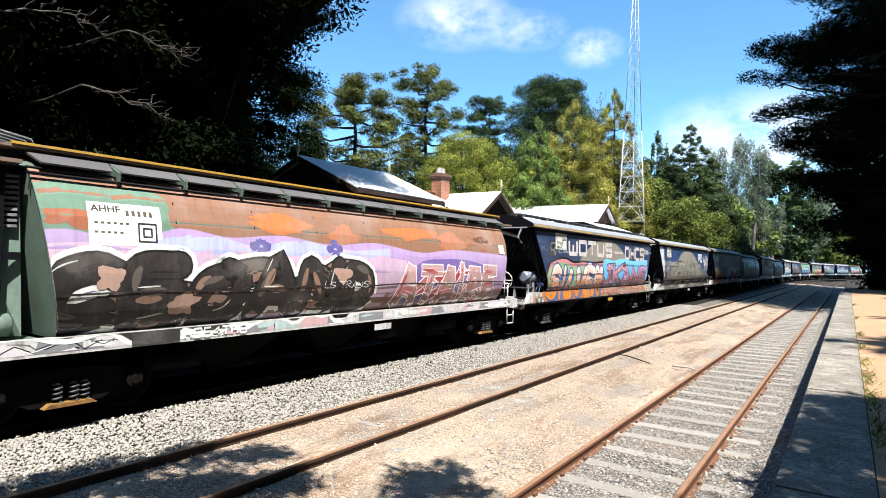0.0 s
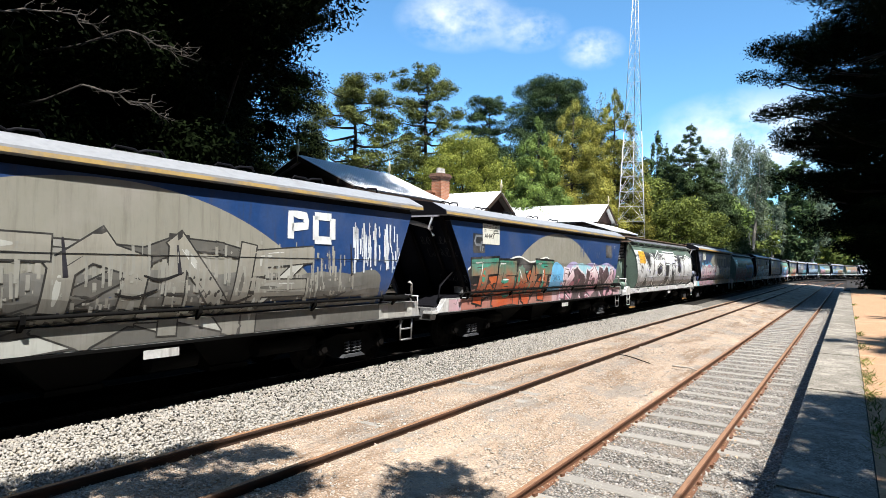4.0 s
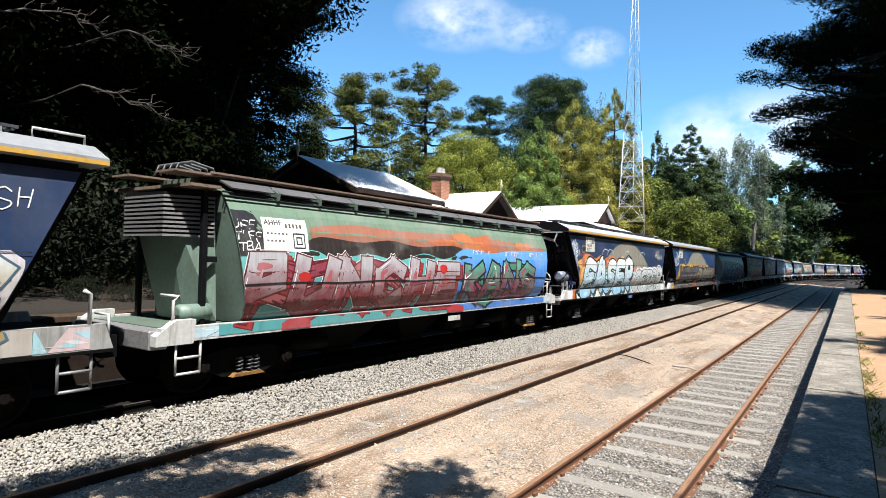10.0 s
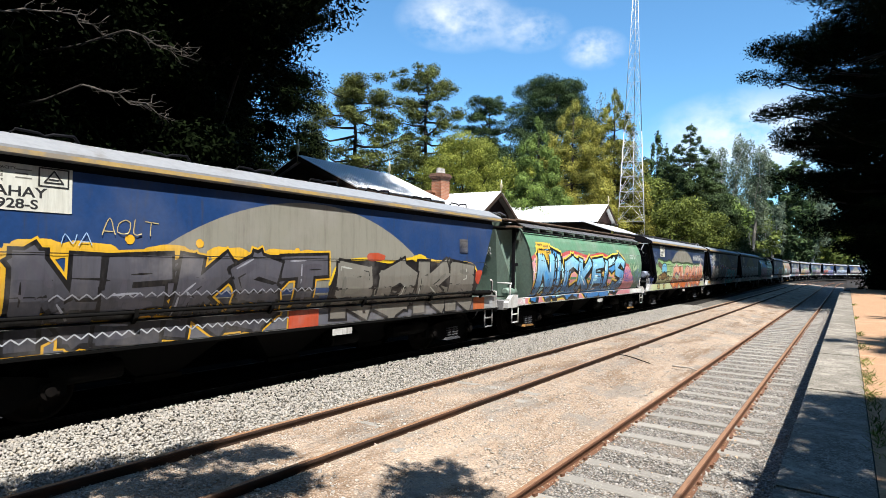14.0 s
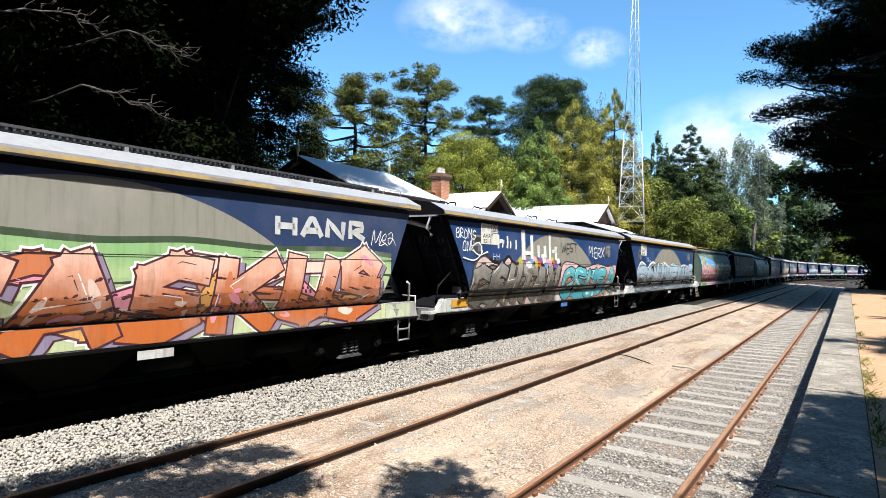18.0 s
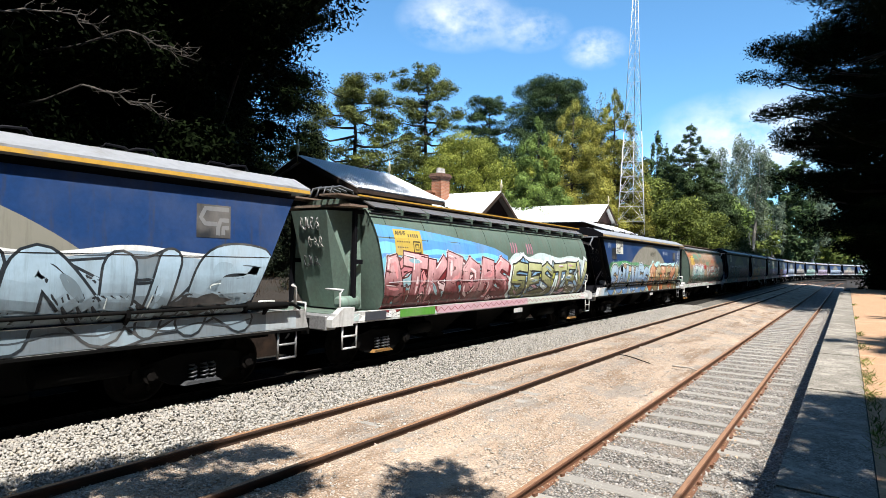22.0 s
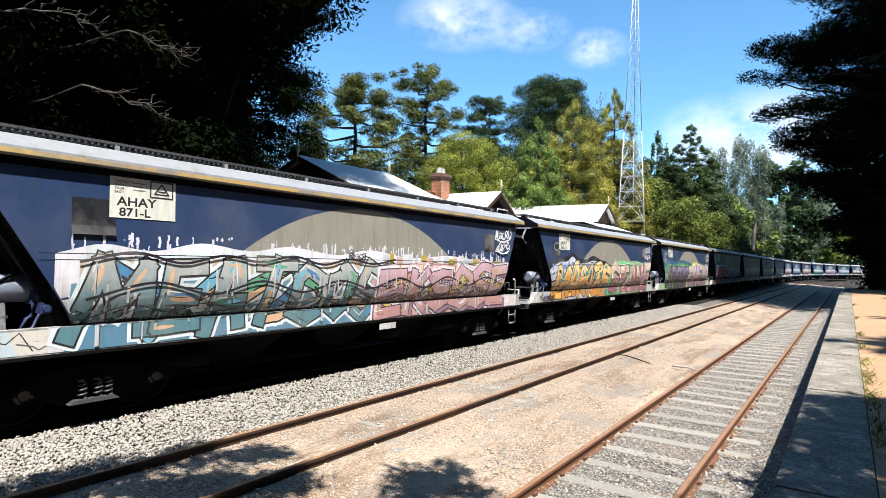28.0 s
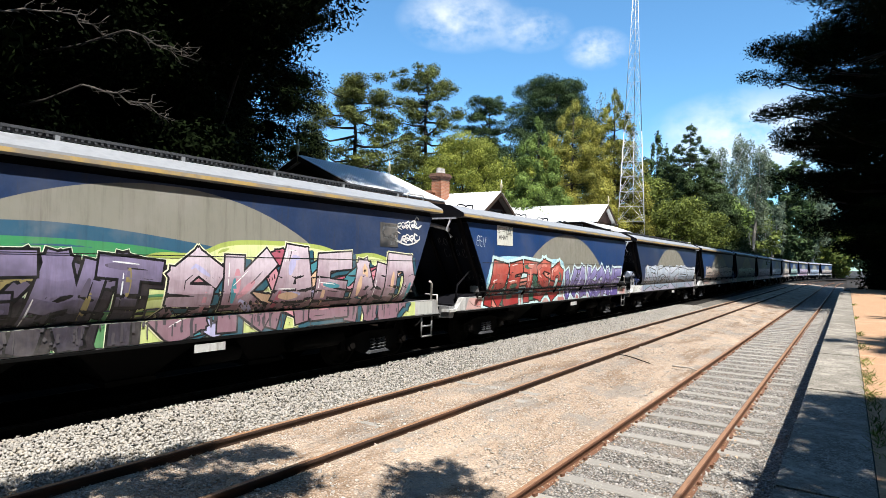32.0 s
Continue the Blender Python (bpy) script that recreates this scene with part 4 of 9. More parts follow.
    bm_tube(bm, [(1.1, -7.3, 3.45), (0.95, -7.25, 3.15), (1.05, -7.15, 2.95)], 0.04, 6)
    bm_tube(bm, [(-0.2, -7.25, 3.42), (0.35, -7.0, 3.3), (0.75, -6.8, 3.18)], [0.05, 0.06, 0.05], 6)
    part("roof_bracket", bm, M["postgrey"], w, "pale steel bracket under the roof end")
    if kind == "tank":
        bm = bmesh.new()
        pts = [(-0.35, 0.0), (-0.33, 0.13), (-0.27, 0.2), (0.72, 0.2), (0.78, 0.13), (0.80, 0.0)]
        rows = [[(0.93 + r * math.cos(q), -6.46 + a, 1.84 + r * 0.95 * math.sin(q)) for q in (2 * math.pi * k / 18 for k in range(18))] for a, r in pts[1:-1]]
        bm_loft(bm, rows, smooth=True)
        part("air_tank", bm, M["tank"], w, "grey-blue air tank on the end deck")
        for y in (-6.55, -5.85):
            box_part("tank_stand", (0.77, y - 0.03, 1.17), (1.09, y + 0.03, 1.70), M["deckgrey"], w)
        bm = bmesh.new()
        for x, y, z, r in ((1.05, -6.05, 1.72, 0.09), (1.15, -5.86, 1.78, 0.10), (1.05, -5.72, 1.66, 0.08), (1.18, -6.0, 1.58, 0.07)):
            bm_box(bm, (x - r, y - r, z - r), (x + r, y + r, z + r * 1.1))
            bm_tube(bm, [(x + r, y, z), (x + r + 0.05, y, z)], r * 0.7, 8)
        bm_tube(bm, bent((1.1, -6.1, 1.75), (1.15, -6.25, 1.2), 5, -0.05, 0.02), 0.022, 6)
        bm_tube(bm, bent((1.2, -6.0, 1.6), (1.2, -6.35, 1.25), 5, -0.12, 0.02), 0.02, 6)
        bm_tube(bm, [(1.2, -5.72, 1.7), (1.22, -5.5, 1.72), (1.24, -5.32, 1.55), (1.24, -5.3, 1.3)], 0.014, 6)
        part("brake_valve", bm, M["valveblue"], w, "dark blue brake valve with hoses")
        for x, y, h in ((1.15, -6.86, 1.60), (1.15, -6.48, 1.66), (0.72, -6.95, 1.50)):
            bm = bmesh.new()
            bm_loft(bm, [[(x - 0.03, y - a, z), (x + 0.03, y - a, z), (x + 0.03, y + b, z), (x - 0.03, y + b, z)] for a, b, z in ((0.09, 0.07, 1.17), (0.03, 0.05, h - 0.06), (0.02, 0.04, h))])
            part("deck_stand", bm, M["legs"], w, "pale grey tapered stand")
        bm = bmesh.new()
        bm_box(bm, (0.60, -7.0, 1.47), (1.18, -6.40, 1.50))
        part("deck_shelf", bm, M["deckgrey"], w)
        for x, y in ((0.2, -7.0), (0.45, -6.5)):
            handrail(w, [(x, y, 1.17), (x, y, 1.62), (x, y + 0.28, 1.62), (x, y + 0.28, 1.17)], M["deckgrey"], 0.024, "deck_stand")
    else:
        bm = bmesh.new()
        bm_box(bm, (0.95, -6.0, 1.45), (1.22, -5.6, 1.62))
        bm_box(bm, (1.05, -5.95, 1.3), (1.1, -5.7, 1.45))
        part("valve_box", bm, M["steel"], w, "small grey valve box")
        for sx in (-1, 1):
            handrail(w, [(sx * 1.40, -6.35, 1.33), (sx * 1.40, -6.2, 1.47), (sx * 1.40, 6.9, 1.47), (sx * 1.36, 7.15, 1.36)], M["under"], 0.028, "brake_pipe")
        for k in range(6):
            bm = bmesh.new()
            y = -5.9 + k * 2.45
            bm_loft(bm, [[(1.31, y - 0.03, 1.28), (1.43, y - 0.03, 1.40), (1.43, y + 0.03, 1.40), (1.31, y + 0.03, 1.28)], [(1.31, y - 0.03, 1.34), (1.43, y - 0.03, 1.52), (1.43, y + 0.03, 1.52), (1.31, y + 0.03, 1.34)]])
            part("pipe_bracket", bm, M["under"], w)
        bm = bmesh.new()
        bm_tube(bm, [(1.38, 5.9, 1.46), (1.38, 6.8, 1.44)], 0.07, 10)
        part("brake_rod", bm, M["under"], w)
        bm = bmesh.new()
        bm_loft(bm, [[(0.3, -7.1, 1.16), (1.2, -7.1, 1.16), (1.2, -5.6, 1.16), (0.3, -5.6, 1.16)], [(0.5, -6.5, 1.38), (1.1, -6.5, 1.38), (1.1, -5.6, 1.42), (0.5, -5.6, 1.42)]])
        part("deck_plate", bm, M["black"], w)
    handrail(w, [(1.28, 7.1, 1.15), (1.28, 7.1, 1.75), (1.28, 7.02, 1.80)], M["white"], 0.03)
    handrail(w, [(1.28, 7.36, 1.15), (1.28, 7.36, 1.45), (0.9, 7.36, 1.45)], M["white"], 0.022)
    steps(w, 6.72, M["steel"])
    gear(w)
    bogie(w, -5.3, M["deckgrey"])
    bogie(w, 5.3, M["deckgrey"])
    return w


def green_hopper():
    """An older green hopper with barrel sides, ribbed roof edge and faceted ends."""
    w = thing("hopper_wagon", None, "x", "wagon", "hopper wagons of the grain train")
    zs = [1.16, 1.22, 1.3, 1.4, 1.5, 1.62, 1.75, 1.9, 2.05, 2.25, 2.4, 2.6, 2.8, 3.0, 3.15, 3.3, 3.42]

    def front(z):
        return -6.05 + 0.35 * ((3.42 - z) / 2.26) ** 1.5

    def back(z):
        return 6.5 - 0.4 * ((3.42 - z) / 2.26) ** 1.5

    bm = bmesh.new()
    for sx in (-1, 1):
        cols = [[bm.verts.new((sx * side_x_green(z), front(z) + (back(z) - front(z)) * k / 8, z)) for k in range(9)] for z in zs]
        for a, b in zip(cols, cols[1:]):
            for k in range(8):
                bm.faces.new((a[k], a[k + 1], b[k + 1], b[k])).smooth = True
    part("side_sheet", bm, M["green"], w, "green barrel-shaped side sheets")
    for s, f, m in ((-1, front, M["green_end"]), (1, back, M["green_end"])):
        bm = bmesh.new()
        rows = [[(x, f(z) + 0.02 * s * -1, z) for x in (-side_x_green(z), side_x_green(z))] for z in zs]
        bm_loft(bm, rows, close=False)
        # faceted middle that juts out
        c = f(3.3)
        bm_loft(bm, [[(-0.9, c + s * 0.02, 3.36), (-0.55, c + s * 0.72, 3.36), (0.55, c + s * 0.72, 3.36), (0.9, c + s * 0.02, 3.36)], [(-0.95, c + s * -0.05, 1.2), (-0.4, c + s * 0.2, 1.2), (0.4, c + s * 0.2, 1.2), (0.95, c + s * -0.05, 1.2)]])
        part("end_sheet", bm, m, w, "green faceted end")
        for x in (-0.98, 0.98):
            bm = bmesh.new()
            bm_box(bm, (x - 0.045, c + s * 0.22 if s > 0 else c - 0.30, 1.15), (x + 0.045, c + 0.30 if s > 0 else c - 0.22, 3.4))
            bm_box(bm, (x - 0.03, min(c + s * 0.01, c + s * 0.22), 2.2), (x + 0.03, max(c + s * 0.01, c + s * 0.22), 2.3))
            bm_box(bm, (x - 0.03, min(c + s * 0.01, c + s * 0.22), 3.3), (x + 0.03, max(c + s * 0.01, c + s * 0.22), 3.4))
            part("end_post", bm, M["black"], w, "black end post")
        bm = bmesh.new()
        bm_box(bm, (-1.2, min(c + s * 0.1, c + s * 0.65), 3.43), (1.2, max(c + s * 0.1, c + s * 0.65), 3.48))
        part("end_walkway", bm, M["rustroof"], w)
        for k in range(10):
            bm = bmesh.new()
            z = 2.62 + k * 0.072
            bm_loft(bm, [[(-0.62, c + s * 0.76, q), (0.6, c + s * 0.76, q), (0.985, c + s * 0.06, q), (0.93, c + s * 0.03, q), (0.555, c + s * 0.70, q), (-0.58, c + s * 0.70, q)] for q in (z, z + 0.036)])
            part("louvre", bm, M["steel"], w, "pale louvre slat")
        # Solid black plate that gives the slats their dark gaps.
        bm = bmesh.new()
        bm_loft(bm, [[(-0.60, c + s * 0.735, q), (0.575, c + s * 0.735, q), (0.95, c + s * 0.05, q), (0.90, c + s * 0.02, q), (0.53, c + s * 0.68, q), (-0.56, c + s * 0.68, q)] for q in (2.63, 3.36)])
        part("louvre_grille", bm, M["black"], w, "black plate for the dark between the slats")
    # roof
    prof = [(1.06, 3.42), (1.0, 3.47), (0.42, 3.66), (-0.42, 3.66), (-1.0, 3.47), (-1.06, 3.42)]
    bm = bmesh.new()
    bm_loft(bm, [[(x, y, z) for x, z in prof] for y in (-6.2, 0, 6.6)])
    part("roof", bm, M["green"], w)
    for sx in (-1, 1):
        bm = bmesh.new()
        bm_box(bm, (min(sx * 0.42, sx * 0.98), -6.85, 3.665), (max(sx * 0.42, sx * 0.98), 6.75, 3.70))
        part("roof_walkway", bm, M["rustroof"], w, "rusty roof walkway")
        bm = bmesh.new()
        bm_box(bm, (min(sx * 0.94, sx * 1.0), -6.2, 3.70), (max(sx * 0.94, sx * 1.0), 6.7, 3.735))
        part("walkway_edge", bm, M["rustroof"], w)
        bm = bmesh.new()
        for z, x in ((3.40, 1.17), (3.33, 1.21)):
            bm_tube(bm, [(sx * x, -6.1, z), (sx * x, 6.5, z)], 0.018, 6)
        part("roof_rail", bm, M["black"], w, "twin black rails under the roof edge")
        for k in range(12):
            y = -5.5 + k * 1.045
            bm = bmesh.new()
            bm_loft(bm, [[(sx * 0.93, y - 0.52, 3.60), (sx * 1.20, y - 0.44, 3.455), (sx * 1.20, y + 0.46, 3.455), (sx * 0.93, y + 0.52, 3.60)], [(sx * 0.95, y - 0.52, 3.625), (sx * 1.225, y - 0.44, 3.475), (sx * 1.225, y + 0.46, 3.475), (sx * 0.95, y + 0.52, 3.625)]])
            part("roof_flap", bm, M["roofdark"], w, "dark mesh flap along the roof edge")
            bm = bmesh.new()
            bm_loft(bm, [[(sx * 1.0, yy, 3.44), (sx * 1.0, yy, 3.585), (sx * 1.24, yy, 3.47), (sx * 1.23, yy, 3.34)] for yy in (y + 0.53, y + 0.57)])
            part("flap_bracket", bm, M["green"], w)
    bm = bmesh.new()
    for k in range(4):
        x = -0.25 + k * 0.2
        bm_tube(bm, [(x, -6.5, 3.7), (x, -6.4, 3.88), (x, -6.15, 3.95), (x, -5.75, 3.88), (x, -5.6, 3.7)], 0.03, 6)
    part("hatch_hoop", bm, M["deckgrey"], w, "steel hoops over the end hatch")
    for k in range(9):
        z = 1.2
        y = -5.6 + k * 1.45
        bm = bmesh.new()
        pts = [(side_x_green(q) + 0.0012, y, q) for q in (1.3, 1.5, 1.75, 2.05, 2.4, 2.8, 3.1, 3.3)]
        bm_loft(bm, [[(a, b - 0.008, c), (a, b + 0.008, c)] for a, b, c in pts], close=False)
        part("weld_seam", bm, M["under"], w)
    for sx in (-1, 1):
        bm = bmesh.new()
        bm_loft(bm, [[(sx * x, y, z) for x, z in ((1.20, 0.96), (1.325, 0.96), (1.325, 1.19), (1.20, 1.19))] for y in (-7.2, 7.35)])
        part("sole_bar", bm, M["white"], w, "white sole bar with sprayed paint")
        bm = bmesh.new()
        bm_loft(bm, [[(sx * x, y, z) for y, z in ((-7.28, 0.92), (-7.28, 1.08), (-6.95, 1.3), (-6.62, 1.3), (-6.66, 0.92))] for x in (1.18, 1.335)])
        part("corner_plate", bm, M["white"], w, "white corner plate")
        bm = bmesh.new()
        bm_loft(bm, [[(sx * x, y, z) for y, z in ((7.36, 0.92), (7.36, 1.1), (7.1, 1.26), (6.85, 1.26), (6.9, 0.92))] for x in (1.18, 1.335)])
        part("corner_plate", bm, M["white"], w, "white corner plate")
    box_part("headstock", (-1.18, -7.3, 0.85), (1.18, -7.0, 1.15), M["steel"], w, "bare steel headstock", 0.02)
    box_part("headstock", (-1.18, 7.2, 0.85), (1.18, 7.4, 1.15), M["under"], w, "", 0.02)
    box_part("end_deck", (-1.15, -7.0, 1.1), (1.15, -5.8, 1.16), M["green"], w)
    box_part("end_deck", (-1.15, 6.2, 1.1), (1.15, 7.2, 1.16), M["black"], w)
    for y in (-6.95, 6.9):
        handrail(w, [(1.22, y, 1.16), (1.22, y, 1.6), (1.22, y + 0.1, 1.66), (0.7, y + 0.1, 1.66)], M["white"], 0.025)
    bm = bmesh.new()
    bm_tube(bm, [(0.9 + 0.26 * math.cos(a), 7.3, 1.75 + 0.26 * math.sin(a)) for a in np.linspace(0, 2 * math.pi, 20)], 0.022, 6)
    bm_tube(bm, [(0.64, 7.3, 1.75), (1.16, 7.3, 1.75)], 0.015, 5)
    bm_tube(bm, [(0.9, 7.3, 1.16), (0.9, 7.3, 2.0)], 0.02, 5)
    part("brake_wheel", bm, M["white"], w, "white handbrake wheel")
    steps(w, 6.78, M["white"], 0.4)
    steps(w, -6.92, M["white"], 0.42)
    bm = bmesh.new()
    bm_tube(bm, [(0.92, -6.72, 1.36), (0.92, -6.68, 1.36), (0.92, -6.15, 1.36), (0.92, -6.12, 1.36)], [0.1, 0.15, 0.15, 0.1], 14)
    part("air_tank", bm, M["green_end"], w, "pale green air tank on the end deck")
    gear(w)
    bogie(w, -5.45, M["bogie"])
    bogie(w, 5.8, M["bogie"])
    return w

# ---- station house and tower ----


def tin_roof(parent, a, b, c, d, thick=0.06, rib=0.25, name="roof"):
    """A tin slope: ridge from a to b, eave from d to c; ribs run down it."""
    a, b, c, d = (Vector(v) for v in (a, b, c, d))
    n = (b - a).cross(d - a).normalized()
    if n.z < 0:
        n = -n
    bm = bmesh.new()
    k = max(2, int((b - a).length / rib))
    rows = []
    for i in range(k):
        for q, hgt in ((0.0, 0.0), (0.72, 0.0), (0.8, 0.03), (0.92, 0.03)):
            t = (i + q) / k
            p, e = a.lerp(b, t), d.lerp(c, t)
            rows.append([p + n * (hgt + thick), e + n * (hgt + thick), e, p])
    rows.append([b + n * thick, c + n * thick, c, b])
    bm_loft(bm, rows)
    return part(name, bm, M["tin"], parent, "pale corrugated tin roof slope")


def gable_house(label, x0, x1, y0, y1, z0, eave, ridge, along_x, over=0.45):
    """Walls, two tin slopes and trimmed gables. along_x: the ridge runs across the line."""
    h = thing("station_house", None, label, "house")
    bm = bmesh.new()
    bm_box(bm, (x0, y0, z0), (x1, y1, eave))
    part("wall", bm, M["timber"], h, "dark timber walls")
    if along_x:
        ym = (y0 + y1) / 2
        for s, ye in ((-1, y0 - over), (1, y1 + over)):
            tin_roof(h, (x0 - over, ym, ridge), (x1 + over, ym, ridge), (x1 + over, ye, eave - 0.15), (x0 - over, ye, eave - 0.15))
        for xg, s in ((x1, 1), (x0, -1)):
            bm = bmesh.new()
            bm_loft(bm, [[(xg - 0.02 * s + t, y0, eave), (xg - 0.02 * s + t, y1, eave), (xg - 0.02 * s + t, ym, ridge - 0.1)] for t in (0, 0.05 * s)])
            part("gable", bm, M["barge"], h, "dark red boarded gable")
            for ye in (y0 - over, y1 + over):
                bm = bmesh.new()
                xx = xg + s * (over - 0.02)
                bm_loft(bm, [[(xx + t, ym, ridge + 0.03), (xx + t, ym, ridge - 0.2), (xx + t, ye, eave - 0.38), (xx + t, ye, eave - 0.15)] for t in (0, 0.05 * s)])
                part("bargeboard", bm, M["timber"], h, "dark bargeboard")
            bm = bmesh.new()
            bm_tube(bm, [(xg + s * over, ym, ridge - 0.4), (xg + s * over, ym, ridge + 0.25), (xg + s * over, ym, ridge + 0.3), (xg + s * over, ym, ridge + 0.75)], [0.05, 0.05, 0.09, 0.015], 8)
            part("finial", bm, M["cream"], h, "cream-painted timber finial")
    else:
        xm = (x0 + x1) / 2
        for xe in (x1 + over, x0 - over):
            tin_roof(h, (xm, y0 - over, ridge), (xm, y1 + over, ridge), (xe, y1 + over, eave - 0.15), (xe, y0 - over, eave - 0.15))
        for yg, s in ((y0, -1), (y1, 1)):
            bm = bmesh.new()
            bm_loft(bm, [[(x0, yg - 0.02 * s + t, eave), (x1, yg - 0.02 * s + t, eave), (xm, yg - 0.02 * s + t, ridge - 0.1)] for t in (0, 0.05 * s)])
            part("gable", bm, M["timber"], h, "dark boarded gable")
            for xe in (x0 - over, x1 + over):
                bm = bmesh.new()
                yy = yg + s * (over - 0.02)
                bm_loft(bm, [[(xm, yy + t, ridge + 0.03), (xm, yy + t, ridge - 0.2), (xe, yy + t, eave - 0.38), (xe, yy + t, eave - 0.15)] for t in (0, 0.05 * s)])
                part("bargeboard", bm, M["timber"], h, "dark bargeboard")
            bm = bmesh.new()
            bm_tube(bm, [(xm, yg + s * over, ridge - 0.3), (xm, yg + s * over, ridge + 0.2), (xm, yg + s * over, ridge + 0.25), (xm, yg + s * over, ridge + 0.8)], [0.04, 0.04, 0.08, 0.015], 8)
            part("finial", bm, M["cream"], h, "cream-painted timber finial")
        bm = bmesh.new()
        bm_box(bm, (x1 + over - 0.06, y0 - over, eave - 0.32), (x1 + over, y1 + over, eave - 0.16))
        part("fascia", bm, M["timber"], h)
    return h


def chimney():
    c = thing("chimney", pose(-20.75, 29.9, 5.75), "orange brick chimney with flared cap and two pots", "chimney")
    bm = bmesh.new()
    bm_box(bm, (-0.36, -0.40, 0), (0.36, 0.40, 1.9))
    part("core", bm, M["mortar"], c)
    brick = bmesh.new()
    bm_box(brick, (-0.115, -0.055, -0.036), (0.115, 0.055, 0.036))
    me = mesh_of("brick", brick, M["brick"])
    for i in range(20):
        z = 0.05 + i * 0.088
        for j in range(4):
            ob = new("brick", me)
            ob.parent = c
            ob.matrix_basis = pose(0.325, -0.355 + j * 0.232 + (0.03 if i % 2 else -0.03), z, 0, 0, 90)
        for j in range(3):
            ob = new("brick", me)
            ob.parent = c
            ob.matrix_basis = pose(-0.245 + j * 0.237 + (0.03 if i % 2 else -0.03), -0.365, z)
    for z, g in ((1.8, 0.04), (1.9, 0.09), (2.0, 0.13), (2.1, 0.08)):
        box_part("cap_course", (-0.36 - g, -0.40 - g, z), (0.36 + g, 0.40 + g, z + 0.095), M["capbrick"], c)
    for y in (-0.2, 0.2):
        bm = bmesh.new()
        bm_tube(bm, [(0, y, 2.19), (0, y, 2.3), (0, y, 2.5), (0, y, 2.54)], [0.17, 0.16, 0.14, 0.16], 12)
        part("chimney_pot", bm, M["pot"], c, "pale clay chimney pot")
    bm = bmesh.new()
    bm_box(bm, (-0.62, -0.72, -0.2), (-0.1, -0.42, 1.0))
    bm_box(bm, (-0.68, -0.78, 1.0), (-0.04, -0.38, 1.12))
    part("side_flue", bm, M["brick"], c, "low brick flue beside the stack")


def tower():
    t = thing("radio_mast", pose(-18.7, 62.2, 0.9, 0, 0, 12), "tall galvanised three-legged lattice mast", "mast")
    H = 34.4

    def leg(i, z):
        r = 1.81 - 0.0508 * z
        a = radians(90 + 120 * i)
        return Vector((r * math.cos(a), r * math.sin(a), z))

    for i in range(3):
        for z0, z1, r in ((0, 15.6, 0.046), (15.6, H, 0.034)):
            bm = bmesh.new()
            bm_tube(bm, [leg(i, z0), leg(i, z1)], r, 6)
            part("leg", bm, M["galv"], t)
    zs = [0]
    while zs[-1] < H - 1.2:
        zs.append(zs[-1] + (1.56 if zs[-1] < 15 else max(0.7, 1.9 - (zs[-1] - 15) * 0.06)))
    for z0, z1 in zip(zs, zs[1:]):
        bm = bmesh.new()
        thick = 0.024 if z0 < 15 else 0.014
        for i in range(3):
            j = (i + 1) % 3
            bm_tube(bm, [leg(i, z0), leg(j, z0)], thick, 4, cap=False)
            mid = (leg(i, z1) + leg(j, z1)) / 2
            bm_tube(bm, [leg(i, z0), mid], thick, 4, cap=False)
            bm_tube(bm, [leg(j, z0), mid], thick, 4, cap=False)
            if z0 < 15:
                low = (leg(i, z0) + leg(j, z0)) / 2
                bm_tube(bm, [low, (leg(i, z0) + leg(i, z1)) / 2], thick * 0.7, 4, cap=False)
                bm_tube(bm, [low, (leg(j, z0) + leg(j, z1)) / 2], thick * 0.7, 4, cap=False)
        part("lattice_bay", bm, M["galv"], t)
    box_part("work_platform", (-1.3, -1.3, 6.2), (1.3, 1.3, 6.26), M["galv"], t)


# ---- clouds, far away ----


